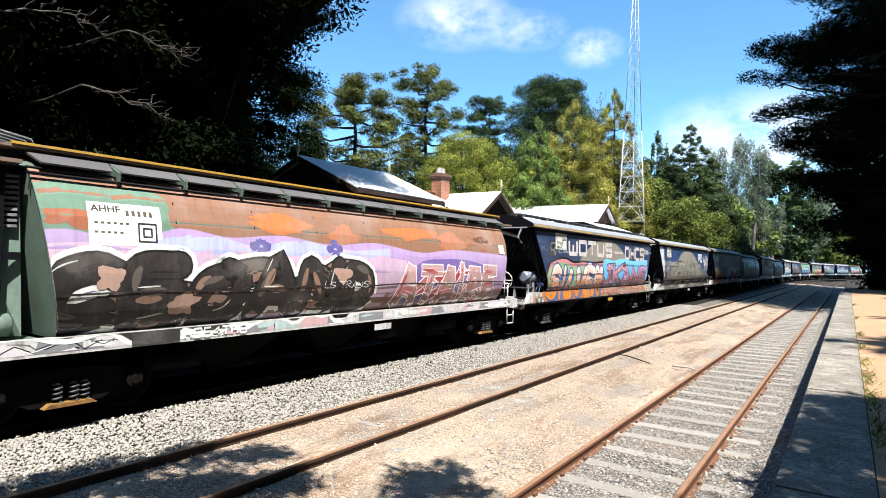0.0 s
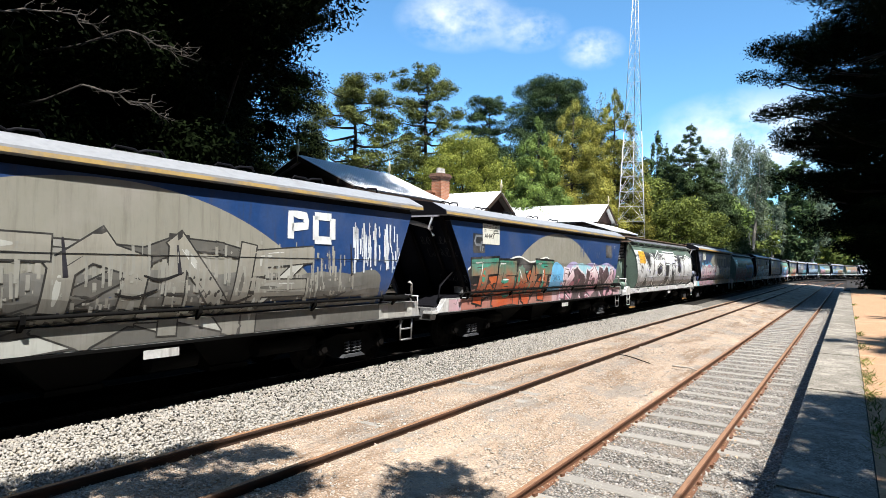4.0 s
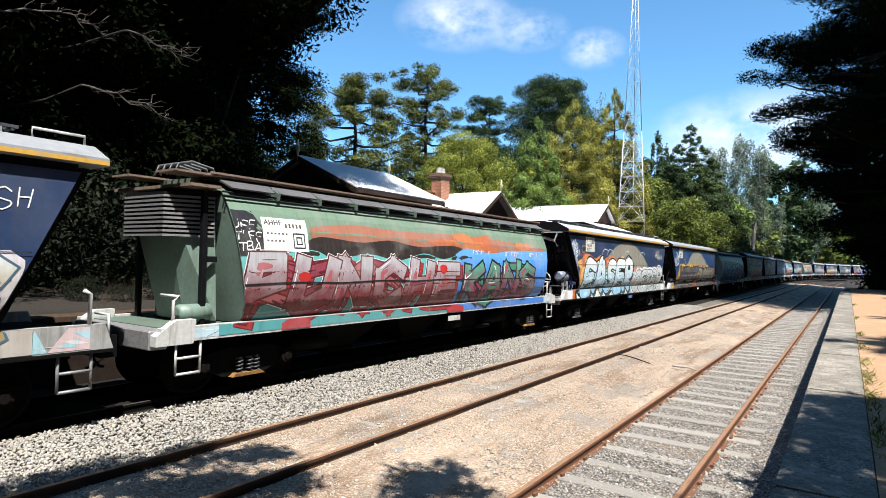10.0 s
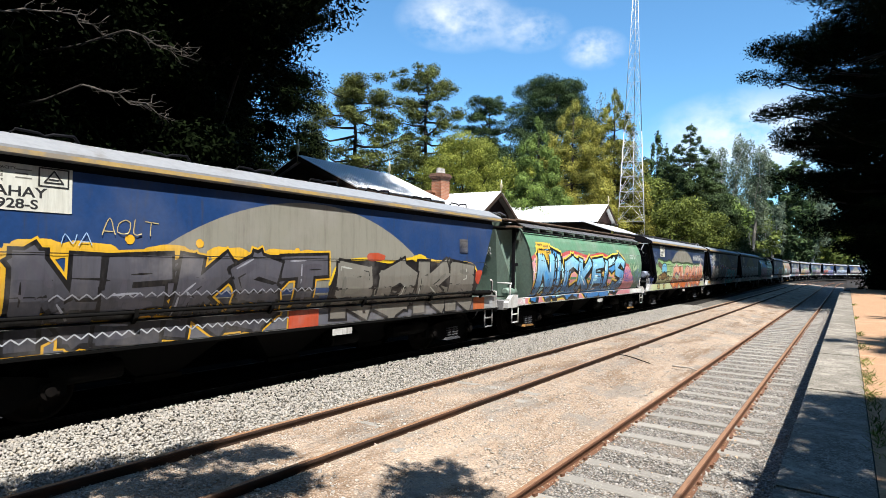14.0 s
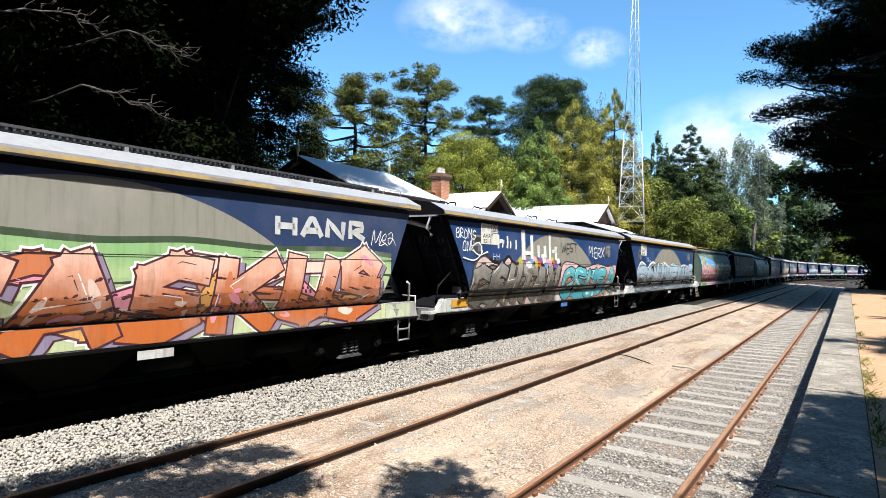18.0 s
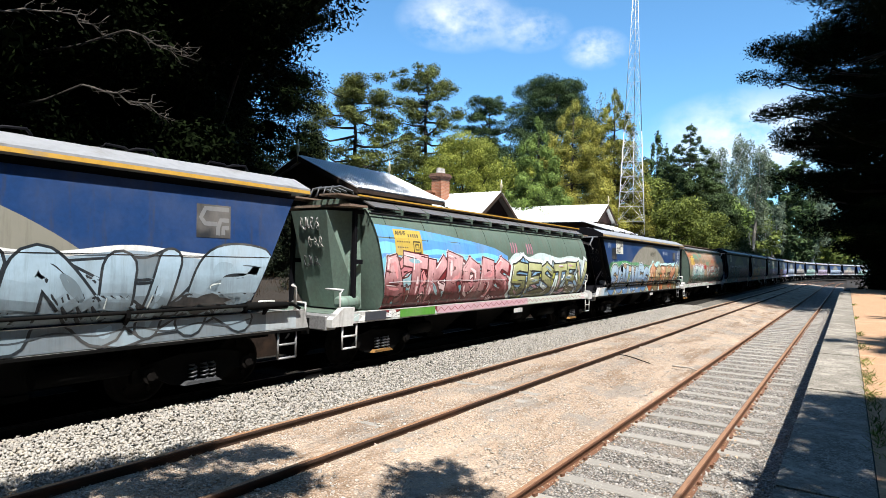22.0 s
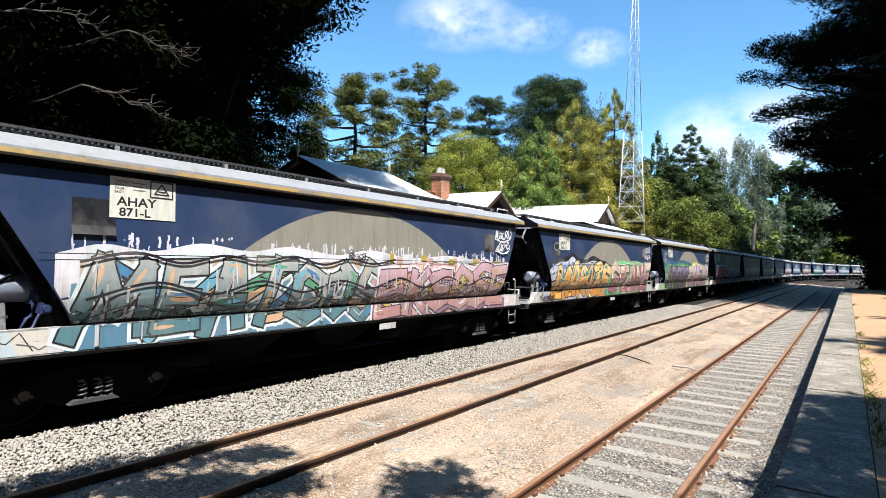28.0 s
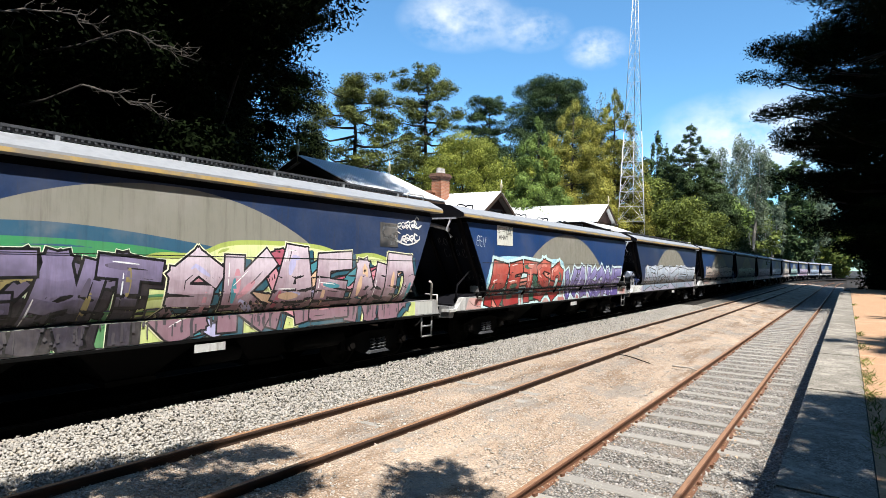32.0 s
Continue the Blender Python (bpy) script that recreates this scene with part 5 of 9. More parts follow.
def cloud(name, x, y, z, wide, tall, seed, soft, drift, label):
    m, nt, b = nodes_of("cloud_vapour")
    nt.nodes.remove(b)
    tc = nt.nodes.new("ShaderNodeTexCoord")
    n = nt.nodes.new("ShaderNodeTexNoise")
    n.noise_dimensions = "4D"
    n.inputs["W"].default_value = seed
    n.inputs["Scale"].default_value, n.inputs["Detail"].default_value, n.inputs["Roughness"].default_value = 3.2, 7, 0.6
    mp = nt.nodes.new("ShaderNodeMapping")
    mp.inputs["Scale"].default_value = (0.5 / wide, 0.5 / tall, 0)
    nt.links.new(tc.outputs["Object"], mp.inputs[0])
    st = nt.nodes.new("ShaderNodeMapping")
    st.inputs["Scale"].default_value = (1, 0.8 * tall / wide + 0.3, 1)
    nt.links.new(mp.outputs[0], st.inputs[0])
    nt.links.new(st.outputs[0], n.inputs["Vector"])
    ln = nt.nodes.new("ShaderNodeVectorMath")
    ln.operation = "LENGTH"
    nt.links.new(mp.outputs[0], ln.inputs[0])
    wisp = ramp(nt, n.outputs[0], [(0.36, (0, 0, 0)), (0.36 + 0.34 * soft, (0.72,) * 3)])
    body = ramp(nt, ln.outputs["Value"], [(0.12, (1, 1, 1)), (0.32, (0.55,) * 3), (0.5, (0, 0, 0))])
    alpha = mixed(nt, 1.0, wisp, body, "MULTIPLY")
    em = nt.nodes.new("ShaderNodeEmission")
    em.inputs[0].default_value, em.inputs[1].default_value = (0.93, 0.97, 1.0, 1), 0.60
    tr = nt.nodes.new("ShaderNodeBsdfTransparent")
    mx = nt.nodes.new("ShaderNodeMixShader")
    nt.links.new(alpha, mx.inputs[0])
    nt.links.new(tr.outputs[0], mx.inputs[1])
    nt.links.new(em.outputs[0], mx.inputs[2])
    nt.links.new(mx.outputs[0], nt.nodes["Material Output"].inputs[0])
    bm = bmesh.new()
    v = [bm.verts.new(c) for c in ((-wide, -tall, 0), (wide, -tall, 0), (wide, tall, 0), (-wide, tall, 0))]
    bm.faces.new(v)
    ob = whole(name, bm, m, label, "cloud", kind="structure")
    at = look((x, y, z), EYE) @ Matrix.Rotation(math.pi, 4, "Y")
    ob.matrix_world = at
    side = Vector((-y, x, 0)).normalized() * -drift
    CLOUDS.append((ob, at, Matrix.Translation(side) @ at))


CLOUDS = []

# ---- sprayed paint on the wagons ----
import functools


def hexc(h):
    v = [int(h[i:i + 2], 16) / 255 for i in (0, 2, 4)]
    return tuple(min(0.8, k * (a / 12.92 if a <= 0.04045 else ((a + 0.055) / 1.055) ** 2.4)) for a, k in zip(v, (0.98, 1.06, 1.10)))


SPRAY = {}


def spray(a, b=None):
    """Sprayed paint that fades from colour a (low) to b (high), chalky and grimed."""
    key = (a, b or a)
    if key in SPRAY:
        return SPRAY[key]
    m, nt, bs = nodes_of("spray_paint")
    tc = nt.nodes.new("ShaderNodeTexCoord")
    sep = nt.nodes.new("ShaderNodeSeparateXYZ")
    nt.links.new(tc.outputs["Object"], sep.inputs[0])
    n = noise_node(nt, 1.6, 4, 0.6)
    k = nt.nodes.new("ShaderNodeMath")
    k.operation = "MULTIPLY_ADD"
    k.inputs[1].default_value, k.inputs[2].default_value = 0.62, -1.15
    nt.links.new(sep.outputs[2], k.inputs[0])
    s = nt.nodes.new("ShaderNodeMath")
    s.operation = "ADD"
    nt.links.new(k.outputs[0], s.inputs[0])
    nt.links.new(n.outputs[0], s.inputs[1])
    ca, cb = hexc(key[0]), hexc(key[1])
    col = ramp(nt, s.outputs[0], [(0.25, ca), (0.85, cb)])
    f = noise_node(nt, 10, 6, 0.7, stretch=(1, 1.6, 0.6))
    mean = tuple((p + q) / 2 for p, q in zip(ca, cb))
    col = mixed(nt, ramp(nt, f.outputs[0], [(0.5, (0, 0, 0)), (0.75, (0.3,) * 3)]), col, tuple(0.55 * p + 0.06 for p in mean))
    g = noise_node(nt, 1.3, 6, 0.7, stretch=(1, 2.5, 0.5))
    col = mixed(nt, ramp(nt, g.outputs[0], [(0.52, (0, 0, 0)), (0.76, (0.3,) * 3)]), col, (0.12, 0.105, 0.088))
    streak = noise_node(nt, 3.0, 7, 0.75, stretch=(1, 3.2, 0.22))
    col = mixed(nt, 0.5, col, ramp(nt, streak.outputs[0], [(0.32, (0.55, 0.53, 0.5)), (0.5, (1, 1, 1)), (0.7, (1.0, 1.0, 1.0))]), "MULTIPLY")
    haze = noise_node(nt, 0.8, 5, 0.6)
    col = mixed(nt, ramp(nt, haze.outputs[0], [(0.5, (0, 0, 0)), (0.72, (0.42,) * 3)]), col, (0.33, 0.31, 0.29))
    nt.links.new(col, bs.inputs["Base Color"])
    rough = noise_node(nt, 6, 4)
    nt.links.new(ramp(nt, rough.outputs[0], [(0.3, (0.32,) * 3), (0.7, (0.62,) * 3)]), bs.inputs["Roughness"])
    bump(nt, bs, f.outputs[0], 0.06, 0.004)
    SPRAY[key] = m
    return m


def curve_pts(ctrl, step=0.1):
    """A smooth line through control points (Catmull-Rom)."""
    c = [np.array(p, float) for p in ctrl]
    c = [2 * c[0] - c[1]] + c + [2 * c[-1] - c[-2]]
    out = []
    for i in range(1, len(c) - 2):
        n = max(2, int(np.linalg.norm(c[i + 1] - c[i]) / step))
        for j in range(n):
            t = j / n
            out.append(0.5 * ((2 * c[i]) + (c[i + 1] - c[i - 1]) * t + (2 * c[i - 1] - 5 * c[i] + 4 * c[i + 1] - c[i + 2]) * t * t + (3 * c[i] - c[i - 1] - 3 * c[i + 1] + c[i + 2]) * t ** 3))
    out.append(c[-2])
    return np.array(out)


def polyline(ctrl, step=0.16):
    """Straight strokes with sharp corners."""
    out = []
    for a, b in zip(ctrl, ctrl[1:]):
        a, b = np.array(a, float), np.array(b, float)
        n = max(2, int(np.linalg.norm(b - a) / step))
        out += [a + (b - a) * k / n for k in range(n)]
    return np.array(out + [np.array(ctrl[-1], float)])


class Mural:
    """Flat paint shapes wrapped on one wagon side, laid over one another in thin coats."""

    def __init__(self, kind, seed, sole=False):
        self.green = kind == "g"
        self.shape = side_x_green if self.green else side_x_blue
        self.low, self.sole = (1.19, 1.325) if self.green else (1.335, 1.31)
        self.bm, self.mats, self.coat, self.on_sole = bmesh.new(), [], 0.0035, sole
        self.rng, self.most = np.random.default_rng(seed), 0.0072

    def slot(self, a, b=None):
        m = spray(a, b)
        if m not in self.mats:
            self.mats.append(m)
        return self.mats.index(m)

    def at(self, u, z):
        # u: metres from the leading headstock; paint stops at the sheet's edge
        if self.on_sole:
            z = min(self.low - 0.012, max(0.99, z))
            return Vector((self.sole + self.coat, min(14.75, max(0.72, u)) - 7.5, z))
        z = max(z, self.low + 0.01)
        coat = self.coat if z < 2.6 else min(self.coat, self.most)
        if self.green:
            q = max(0.0, (3.42 - z) / 2.26) ** 1.5
            a, b = 1.46 + 0.35 * q, 13.97 - 0.4 * q
        else:
            z = min(z, 3.43)
            a, b = 0.5 + 1.36 * (3.45 - z) / 2.17, 14.38 - 1.02 * (3.45 - z) / 2.17
        return Vector((self.shape(z) + coat, min(b, max(a, u)) - 7.5, z))

    def misses(self, zs):
        """Whether paint at these heights falls wholly on the other part of the side."""
        return min(zs) > self.low if self.on_sole else max(zs) < self.low

    def quad(self, pts, slot):
        if self.misses([p[1] for p in pts]):
            return
        v = [self.bm.verts.new(self.at(*p)) for p in pts]
        self.bm.faces.new(v).material_index = slot

    def band(self, u0, u1, z0, z1, a, b=None, wave=0.08, freq=1.2, ends=0.25):
        """A sprayed field with a wavy upper and lower edge and ragged ends."""
        s = self.slot(a, b)
        ph = self.rng.uniform(0, 9)
        n = max(4, int((u1 - u0) / 0.16))
        rows = max(2, int((z1 - z0) / 0.09))

        def edge(u, q):
            return wave * (noise.noise((u * freq, ph, q)) + 0.5 * noise.noise((u * freq * 3, ph, q + 4)))

        lo = z0
        if self.misses((z0, z1 + wave * 1.5)):
            return
        grid = []
        for j in range(rows + 1):
            w = j / rows
            line = []
            for i in range(n + 1):
                u = u0 + (u1 - u0) * i / n
                shrink = min(1.0, (min(u - u0, u1 - u) + 0.02) / ends) if ends else 1.0
                top = z1 + edge(u, 0) - (1 - shrink ** 0.5) * (z1 - lo) * 0.6
                bot = lo + (edge(u, 7) if z0 > 1.45 else 0)
                line.append(self.bm.verts.new(self.at(u, bot + (max(top, bot + 0.02) - bot) * w)))
            grid.append(line)
        for p, q in zip(grid, grid[1:]):
            for i in range(n):
                self.bm.faces.new((p[i], p[i + 1], q[i + 1], q[i])).material_index = s
        self.coat += 0.0005

    def ribbon(self, pts, w, slot, taper=False, cap=True):
        pts = np.asarray(pts, float)
        if self.misses((pts[:, 1].min() - w / 2, pts[:, 1].max() + w / 2)):
            return
        d = np.gradient(pts, axis=0)
        if len(d) > 4:
            d[1:-1] = (d[:-2] + 2 * d[1:-1] + d[2:]) / 4
        d /= np.linalg.norm(d, axis=1)[:, None] + 1e-9
        nrm = np.stack([-d[:, 1], d[:, 0]], 1)
        k = np.ones(len(pts))
        if taper:
            k = 0.35 + 0.65 * np.sin(np.linspace(0.3, math.pi - 0.2, len(pts)))
        cuts = np.linspace(1, -1, 2 + int(w / 0.075))
        rows = [[self.bm.verts.new(self.at(*p)) for p in pts + nrm * (w / 2 * k * c)[:, None]] for c in cuts]
        for va, vb in zip(rows, rows[1:]):
            for i in range(len(pts) - 1):
                self.bm.faces.new((va[i], vb[i], vb[i + 1], va[i + 1])).material_index = slot
        for e, s in ((0, 1), (-1, -1)) if cap else ():
            c, r = pts[e], w / 2 * k[e]
            t0 = math.atan2(nrm[e][1], nrm[e][0])
            fan = [self.bm.verts.new(self.at(c[0] + r * math.cos(t0 + s * q), c[1] + r * math.sin(t0 + s * q))) for q in np.linspace(0, math.pi, 7 if w > 0.08 else 4)]
            hub = self.bm.verts.new(self.at(*c))
            for f0, f1 in zip(fan, fan[1:]):
                self.bm.faces.new((hub, f0, f1)).material_index = slot
        self.coat += 0.000004

    def blob(self, u, z, ru, rz, a, b=None, rough=0.25):
        s = self.slot(a, b)
        ph = self.rng.uniform(0, 20)
        if self.misses((z - rz * 1.3, z + rz * 1.3)):
            return
        ring = []
        for k in range(26):
            q = 2 * math.pi * k / 26
            r = 1 + rough * noise.noise((math.cos(q) * 1.6 + ph, math.sin(q) * 1.6, ph))
            ring.append([self.bm.verts.new(self.at(u + ru * r * g * math.cos(q), z + rz * r * g * math.sin(q))) for g in (1, 0.5)])
        c = self.bm.verts.new(self.at(u, z))
        for k in range(26):
            (p, q), (p1, q1) = ring[k], ring[(k + 1) % 26]
            self.bm.faces.new((p, p1, q1, q)).material_index = s
            self.bm.faces.new((c, q, q1)).material_index = s
        self.coat += 0.0002

    def box(self, u0, u1, z0, z1, a, b=None):
        s = self.slot(a, b)
        n = max(1, int((z1 - z0) / 0.1))
        for j in range(n):
            p, q = z0 + (z1 - z0) * j / n, z0 + (z1 - z0) * (j + 1) / n
            self.quad([(u0, p), (u1, p), (u1, q), (u0, q)], s)
        self.coat += 0.0005

    STROKES = {
        "A": [[(0, 0), (.42, 1), (.6, 1), (1, 0)], [(.2, .33), (.8, .33)]], "B": [[(.08, 0), (.08, 1), (.75, .95), (.8, .62), (.15, .52)], [(.8, .5), (.95, .25), (.8, 0), (.08, 0)]],
        "C": [[(1, .85), (.6, 1), (.08, .8), (.08, .2), (.6, 0), (1, .15)]], "D": [[(.08, 0), (.08, 1), (.7, .95), (.95, .6), (.9, .2), (.6, 0), (.08, 0)]],
        "E": [[(.95, 1), (.1, 1), (.1, 0), (.95, 0)], [(.1, .5), (.8, .5)]], "F": [[(.95, 1), (.1, 1), (.1, 0)], [(.1, .5), (.75, .5)]],
        "G": [[(1, .85), (.5, 1), (.08, .75), (.08, .2), (.6, 0), (.95, .15), (.95, .5), (.55, .45)]], "H": [[(.1, 0), (.1, 1)], [(.9, 0), (.9, 1)], [(.1, .5), (.9, .5)]],
        "I": [[(.5, 0), (.5, 1)]], "J": [[(.3, 1), (.95, 1)], [(.75, 1), (.7, .2), (.35, 0), (0, .2)]], "K": [[(.1, 0), (.1, 1)], [(.95, 1), (.2, .5), (1, 0)]],
        "L": [[(.15, 1), (.15, 0), (.95, 0)]], "M": [[(0, 0), (.12, 1), (.5, .35), (.88, 1), (1, 0)]], "N": [[(.05, 0), (.08, 1), (.9, 0), (.95, 1)]],
        "O": [[(.5, 1), (.08, .8), (.08, .2), (.5, 0), (.92, .2), (.92, .8), (.5, 1)]], "P": [[(.12, 0), (.12, 1), (.8, .95), (.85, .55), (.15, .45)]],
        "R": [[(.1, 0), (.1, 1), (.8, .95), (.82, .6), (.2, .48), (.95, 0)]], "S": [[(.95, .9), (.5, 1), (.08, .82), (.15, .56), (.85, .45), (.92, .18), (.5, 0), (.02, .1)]],
        "T": [[(-.05, 1), (1.05, 1)], [(.5, 1), (.5, 0)]], "U": [[(.08, 1), (.08, .2), (.5, 0), (.92, .2), (.92, 1)]], "V": [[(0, 1), (.5, 0), (1, 1)]],
        "W": [[(0, 1), (.2, 0), (.5, .75), (.8, 0), (1, 1)]], "X": [[(0, 1), (1, 0)], [(1, 1), (0, 0)]], "Y": [[(0, 1), (.5, .5), (1, 1)], [(.5, .5), (.45, 0)]],
        "Z": [[(0, 1), (1, 1), (0, 0), (1, 0)]], "4": [[(.75, 0), (.75, 1), (0, .35), (1, .35)]], "-": [[(.1, .5), (.9, .5)]]}
    SQUARE = {
        "O": [[(.05, -.04), (.05, .96)], [(-.02, 1), (.98, 1)], [(.95, 1), (.95, 0)], [(.95, 0), (0, 0)]], "U": [[(.05, 1), (.05, 0)], [(0, 0), (1, 0)], [(.95, 0), (.95, 1)]], "C": [[(1, 1), (0, 1)], [(.05, 1), (.05, 0)], [(0, 0), (1, 0)]],
        "S": [[(1, 1), (0, 1)], [(.05, 1), (.05, .5)], [(0, .5), (1, .5)], [(.95, .5), (.95, 0)], [(1, 0), (0, 0)]], "D": [[(.05, 0), (.05, 1)], [(0, 1), (.85, 1)], [(.92, .95), (.92, .05)], [(.85, 0), (0, 0)]], "W": [[(.03, 1), (.03, 0)], [(0, 0), (1, 0)], [(.5, 0), (.5, .7)], [(.97, 0), (.97, 1)]]}
    WIDE = {"I": 0.55, "J": 0.85, "L": 0.9, "M": 1.3, "W": 1.35, "O": 1.05, " ": 0.6, "-": 0.9}

    def block(self, text, u0, u1, z0, z1, wide, a, b=None):
        """Roller-painted square capitals."""
        s, w = self.slot(a, b), (u1 - u0) / len(text)
        for i, ch in enumerate(text):
            for ctrl in self.SQUARE.get(ch) or self.STROKES.get(ch, []):
                self.ribbon(polyline([(u0 + (i + 0.08 + 0.8 * p) * w, z0 + q * (z1 - z0)) for p, q in ctrl]), wide, s, cap=False)
        self.coat += 0.0005

    def cells(self, text, u0, u1):
        """Where each letter of a word begins and ends."""
        share = [self.WIDE.get(ch, 1.0) for ch in text]
        edge = np.concatenate([[0], np.cumsum(share)]) / sum(share) * (u1 - u0) + u0
        return list(zip(text, edge[:-1], edge[1:]))

    def piece(self, text, u0, u1, z0, z1, low, high, line, halo=None, fat=0.27, thin=0.032, shade=None, accents=(), shine="f0f0ee", slant=0.1, jag=0.085, soft=False, glow=3.0, mix=None, wild=3):
        """A lettered piece: halo, thrown shade, dark outline, fading fill, accents and shine. Letters are fat strokes that touch."""
        thin = thin * 1.3
        rng, h, letters = self.rng, z1 - z0, []
        for ch, a, b in self.cells(text, u0, u1):
            w = b - a
            core = min(fat * h, 0.36 * w) * rng.uniform(0.92, 1.08)
            lean, lift, tall = slant + rng.uniform(-0.12, 0.12), rng.uniform(-0.03, 0.03) * h, rng.uniform(0.94, 1.05)
            lines = []
            for ctrl in self.STROKES.get(ch, []):
                pts = [(p + rng.uniform(-jag, jag), q + rng.uniform(-jag, jag) * 0.7) for p, q in ctrl]
                pts = [(a + core * 0.42 + p * (w - core * 0.84) + lean * (q - 0.5) * h, z0 + core * 0.5 + lift + q * (h * tall - core)) for p, q in pts]
                lines.append(pts)
            letters.append((lines, core))

        def stroke(lines, width, slot, dx=0.0, dz=0.0):
            for pts in lines:
                move = [(p + dx, q + dz) for p, q in pts]
                if soft:
                    self.ribbon(curve_pts(move, 0.09), width, slot)
                else:
                    for p, q in zip(move, move[1:]):
                        p, q = np.array(p), np.array(q)
                        e = (q - p) / (np.linalg.norm(q - p) + 1e-6) * width * 0.42
                        self.ribbon(polyline([p - e, q + e], 0.09), width, slot, cap=False)

        # bars that lock neighbouring letters together
        ties = []
        for (la, ca), (lb, cb) in zip(letters, letters[1:]):
            for _ in range(wild):
                p, q = la[-1][int(rng.integers(len(la[-1])))], lb[0][int(rng.integers(len(lb[0])))]
                ties.append((([p, ((p[0] + q[0]) / 2 + rng.uniform(-0.1, 0.1), (p[1] + q[1]) / 2 + rng.uniform(-0.2, 0.2)), q],), ca * rng.uniform(0.5, 0.8)))
        if halo:
            s = self.slot(*(halo if isinstance(halo, tuple) else (halo,)))
            for lines, core in letters + ties:
                stroke(lines, core + thin * glow * 2, s)
            self.coat += 0.0005
        ln = self.slot(line)
        if shade:
            s = self.slot(shade)
            for k, slot in ((1.0, ln), (0.8, s)):
                for lines, core in letters:
                    stroke(lines, core + thin * 2 * k, slot, 0.09 * k + 0.03, -0.07 * k - 0.02)
                self.coat += 0.0004
        for k, (lines, core) in enumerate(ties):
            stroke(lines, core + thin * 2, ln)
            self.coat += 0.00012
            stroke(lines, core, self.slot(accents[k % len(accents)]) if accents else self.slot(low, high))
            self.coat += 0.00001
        self.coat += 0.0004
        base = self.coat
        fills = [self.slot(low, high)] + ([self.slot(*mix)] if mix else [])
        for g, (lines, core) in enumerate(letters):
            self.coat = base + 0.0012 * (g % 2)
            stroke(lines, core + thin * 2, ln)
            self.coat += 0.0009
            stroke(lines, core, fills[g % len(fills)])
            self.coat += 0.0003
            for k, pts in enumerate(lines):
                c = curve_pts(pts, 0.06) if soft else polyline(pts, 0.07)
                for _ in range(2 if accents else 0):
                    i = int(rng.integers(0, max(1, len(c) - 6)))
                    self.ribbon(c[i:i + 6] + rng.uniform(-0.22, 0.22, 2) * core, core * rng.uniform(0.22, 0.42), self.slot(accents[int(rng.integers(len(accents)))]), True)
                i = int(rng.integers(0, max(1, len(c) - 5)))
                self.ribbon(c[i:i + 5] + rng.uniform(-0.3, 0.3, 2) * core, thin * 0.5, ln, True)
                if shine:
                    i = int(rng.integers(0, max(1, len(c) - 6)))
                    self.ribbon(c[i:i + 6] + np.array([-core * 0.28, core * 0.28]), thin * 0.6, self.slot(shine), True)
        self.coat = base + 0.003

    def tag(self, text, u, z, w, h, a, lw=0.03):
        """Quick thin capitals by one hand."""
        rng, s, lw = self.rng, self.slot(a), lw * 0.58
        for ch, p0, p1 in self.cells(text, u, u + w):
            lean, lift = rng.uniform(0.0, 0.3), rng.uniform(-0.12, 0.12) * h
            for ctrl in self.STROKES.get(ch, []):
                pts = [(p0 + (p1 - p0) * (0.05 + 0.85 * p + rng.uniform(-0.08, 0.08)) + lean * q * h * 0.5, z + lift + h * (q + rng.uniform(-0.08, 0.08))) for p, q in ctrl]
                self.ribbon(curve_pts(pts, 0.05), lw, s)
        self.coat += 0.0002

    def crest(self, pts, z0, a, b=None, line=None, lw=0.06):
        """A field that reaches from z0 up to a drawn skyline, with a line along it."""
        s = self.slot(a, b)
        c = curve_pts(pts, 0.12)
        if self.misses((z0, c[:, 1].max())):
            return
        rows = 12
        grid = [[self.bm.verts.new(self.at(u, z0 + (max(z, z0 + 0.02) - z0) * j / rows)) for u, z in c] for j in range(rows + 1)]
        for p, q in zip(grid, grid[1:]):
            for i in range(len(c) - 1):
                self.bm.faces.new((p[i], p[i + 1], q[i + 1], q[i])).material_index = s
        self.coat += 0.0005
        if line:
            self.ribbon(c, lw, self.slot(line))
            self.coat += 0.0003

    def smear(self, u0, u1, z0, z1, a, n=14):
        """Rubbed paint: many uneven upright streaks."""
        rng, s = self.rng, self.slot(a)
        for k in range(int(n * 2.4)):
            u, w = rng.uniform(u0, u1), rng.uniform(0.012, 0.055)
            p, q = sorted(rng.uniform(z0, z1, 2))
            self.ribbon([(u, p), (u + rng.uniform(-0.02, 0.02), (p + q) / 2), (u, q)], w, s, cap=False)
        self.coat += 0.0003

    def badge(self, u, z, w=0.62, h=0.53, ghost="2a2c30", mark="6a6c70"):
        """A dark square with the worn remains of a two-part device."""
        self.box(u, u + w, z, z + h, ghost)
        s = self.slot(mark)
        for ctrl in ([(0.95, .88), (.25, .88), (.12, .6), (.25, .42), (.6, .42)], [(.95, .55), (.7, .55), (.62, .3), (.62, .08)], [(.95, .32), (.78, .32), (.78, .1)]):
            self.ribbon(polyline([(u + w * p, z + h * q) for p, q in ctrl], 0.06), 0.07, s, cap=False)
        self.coat += 0.0004

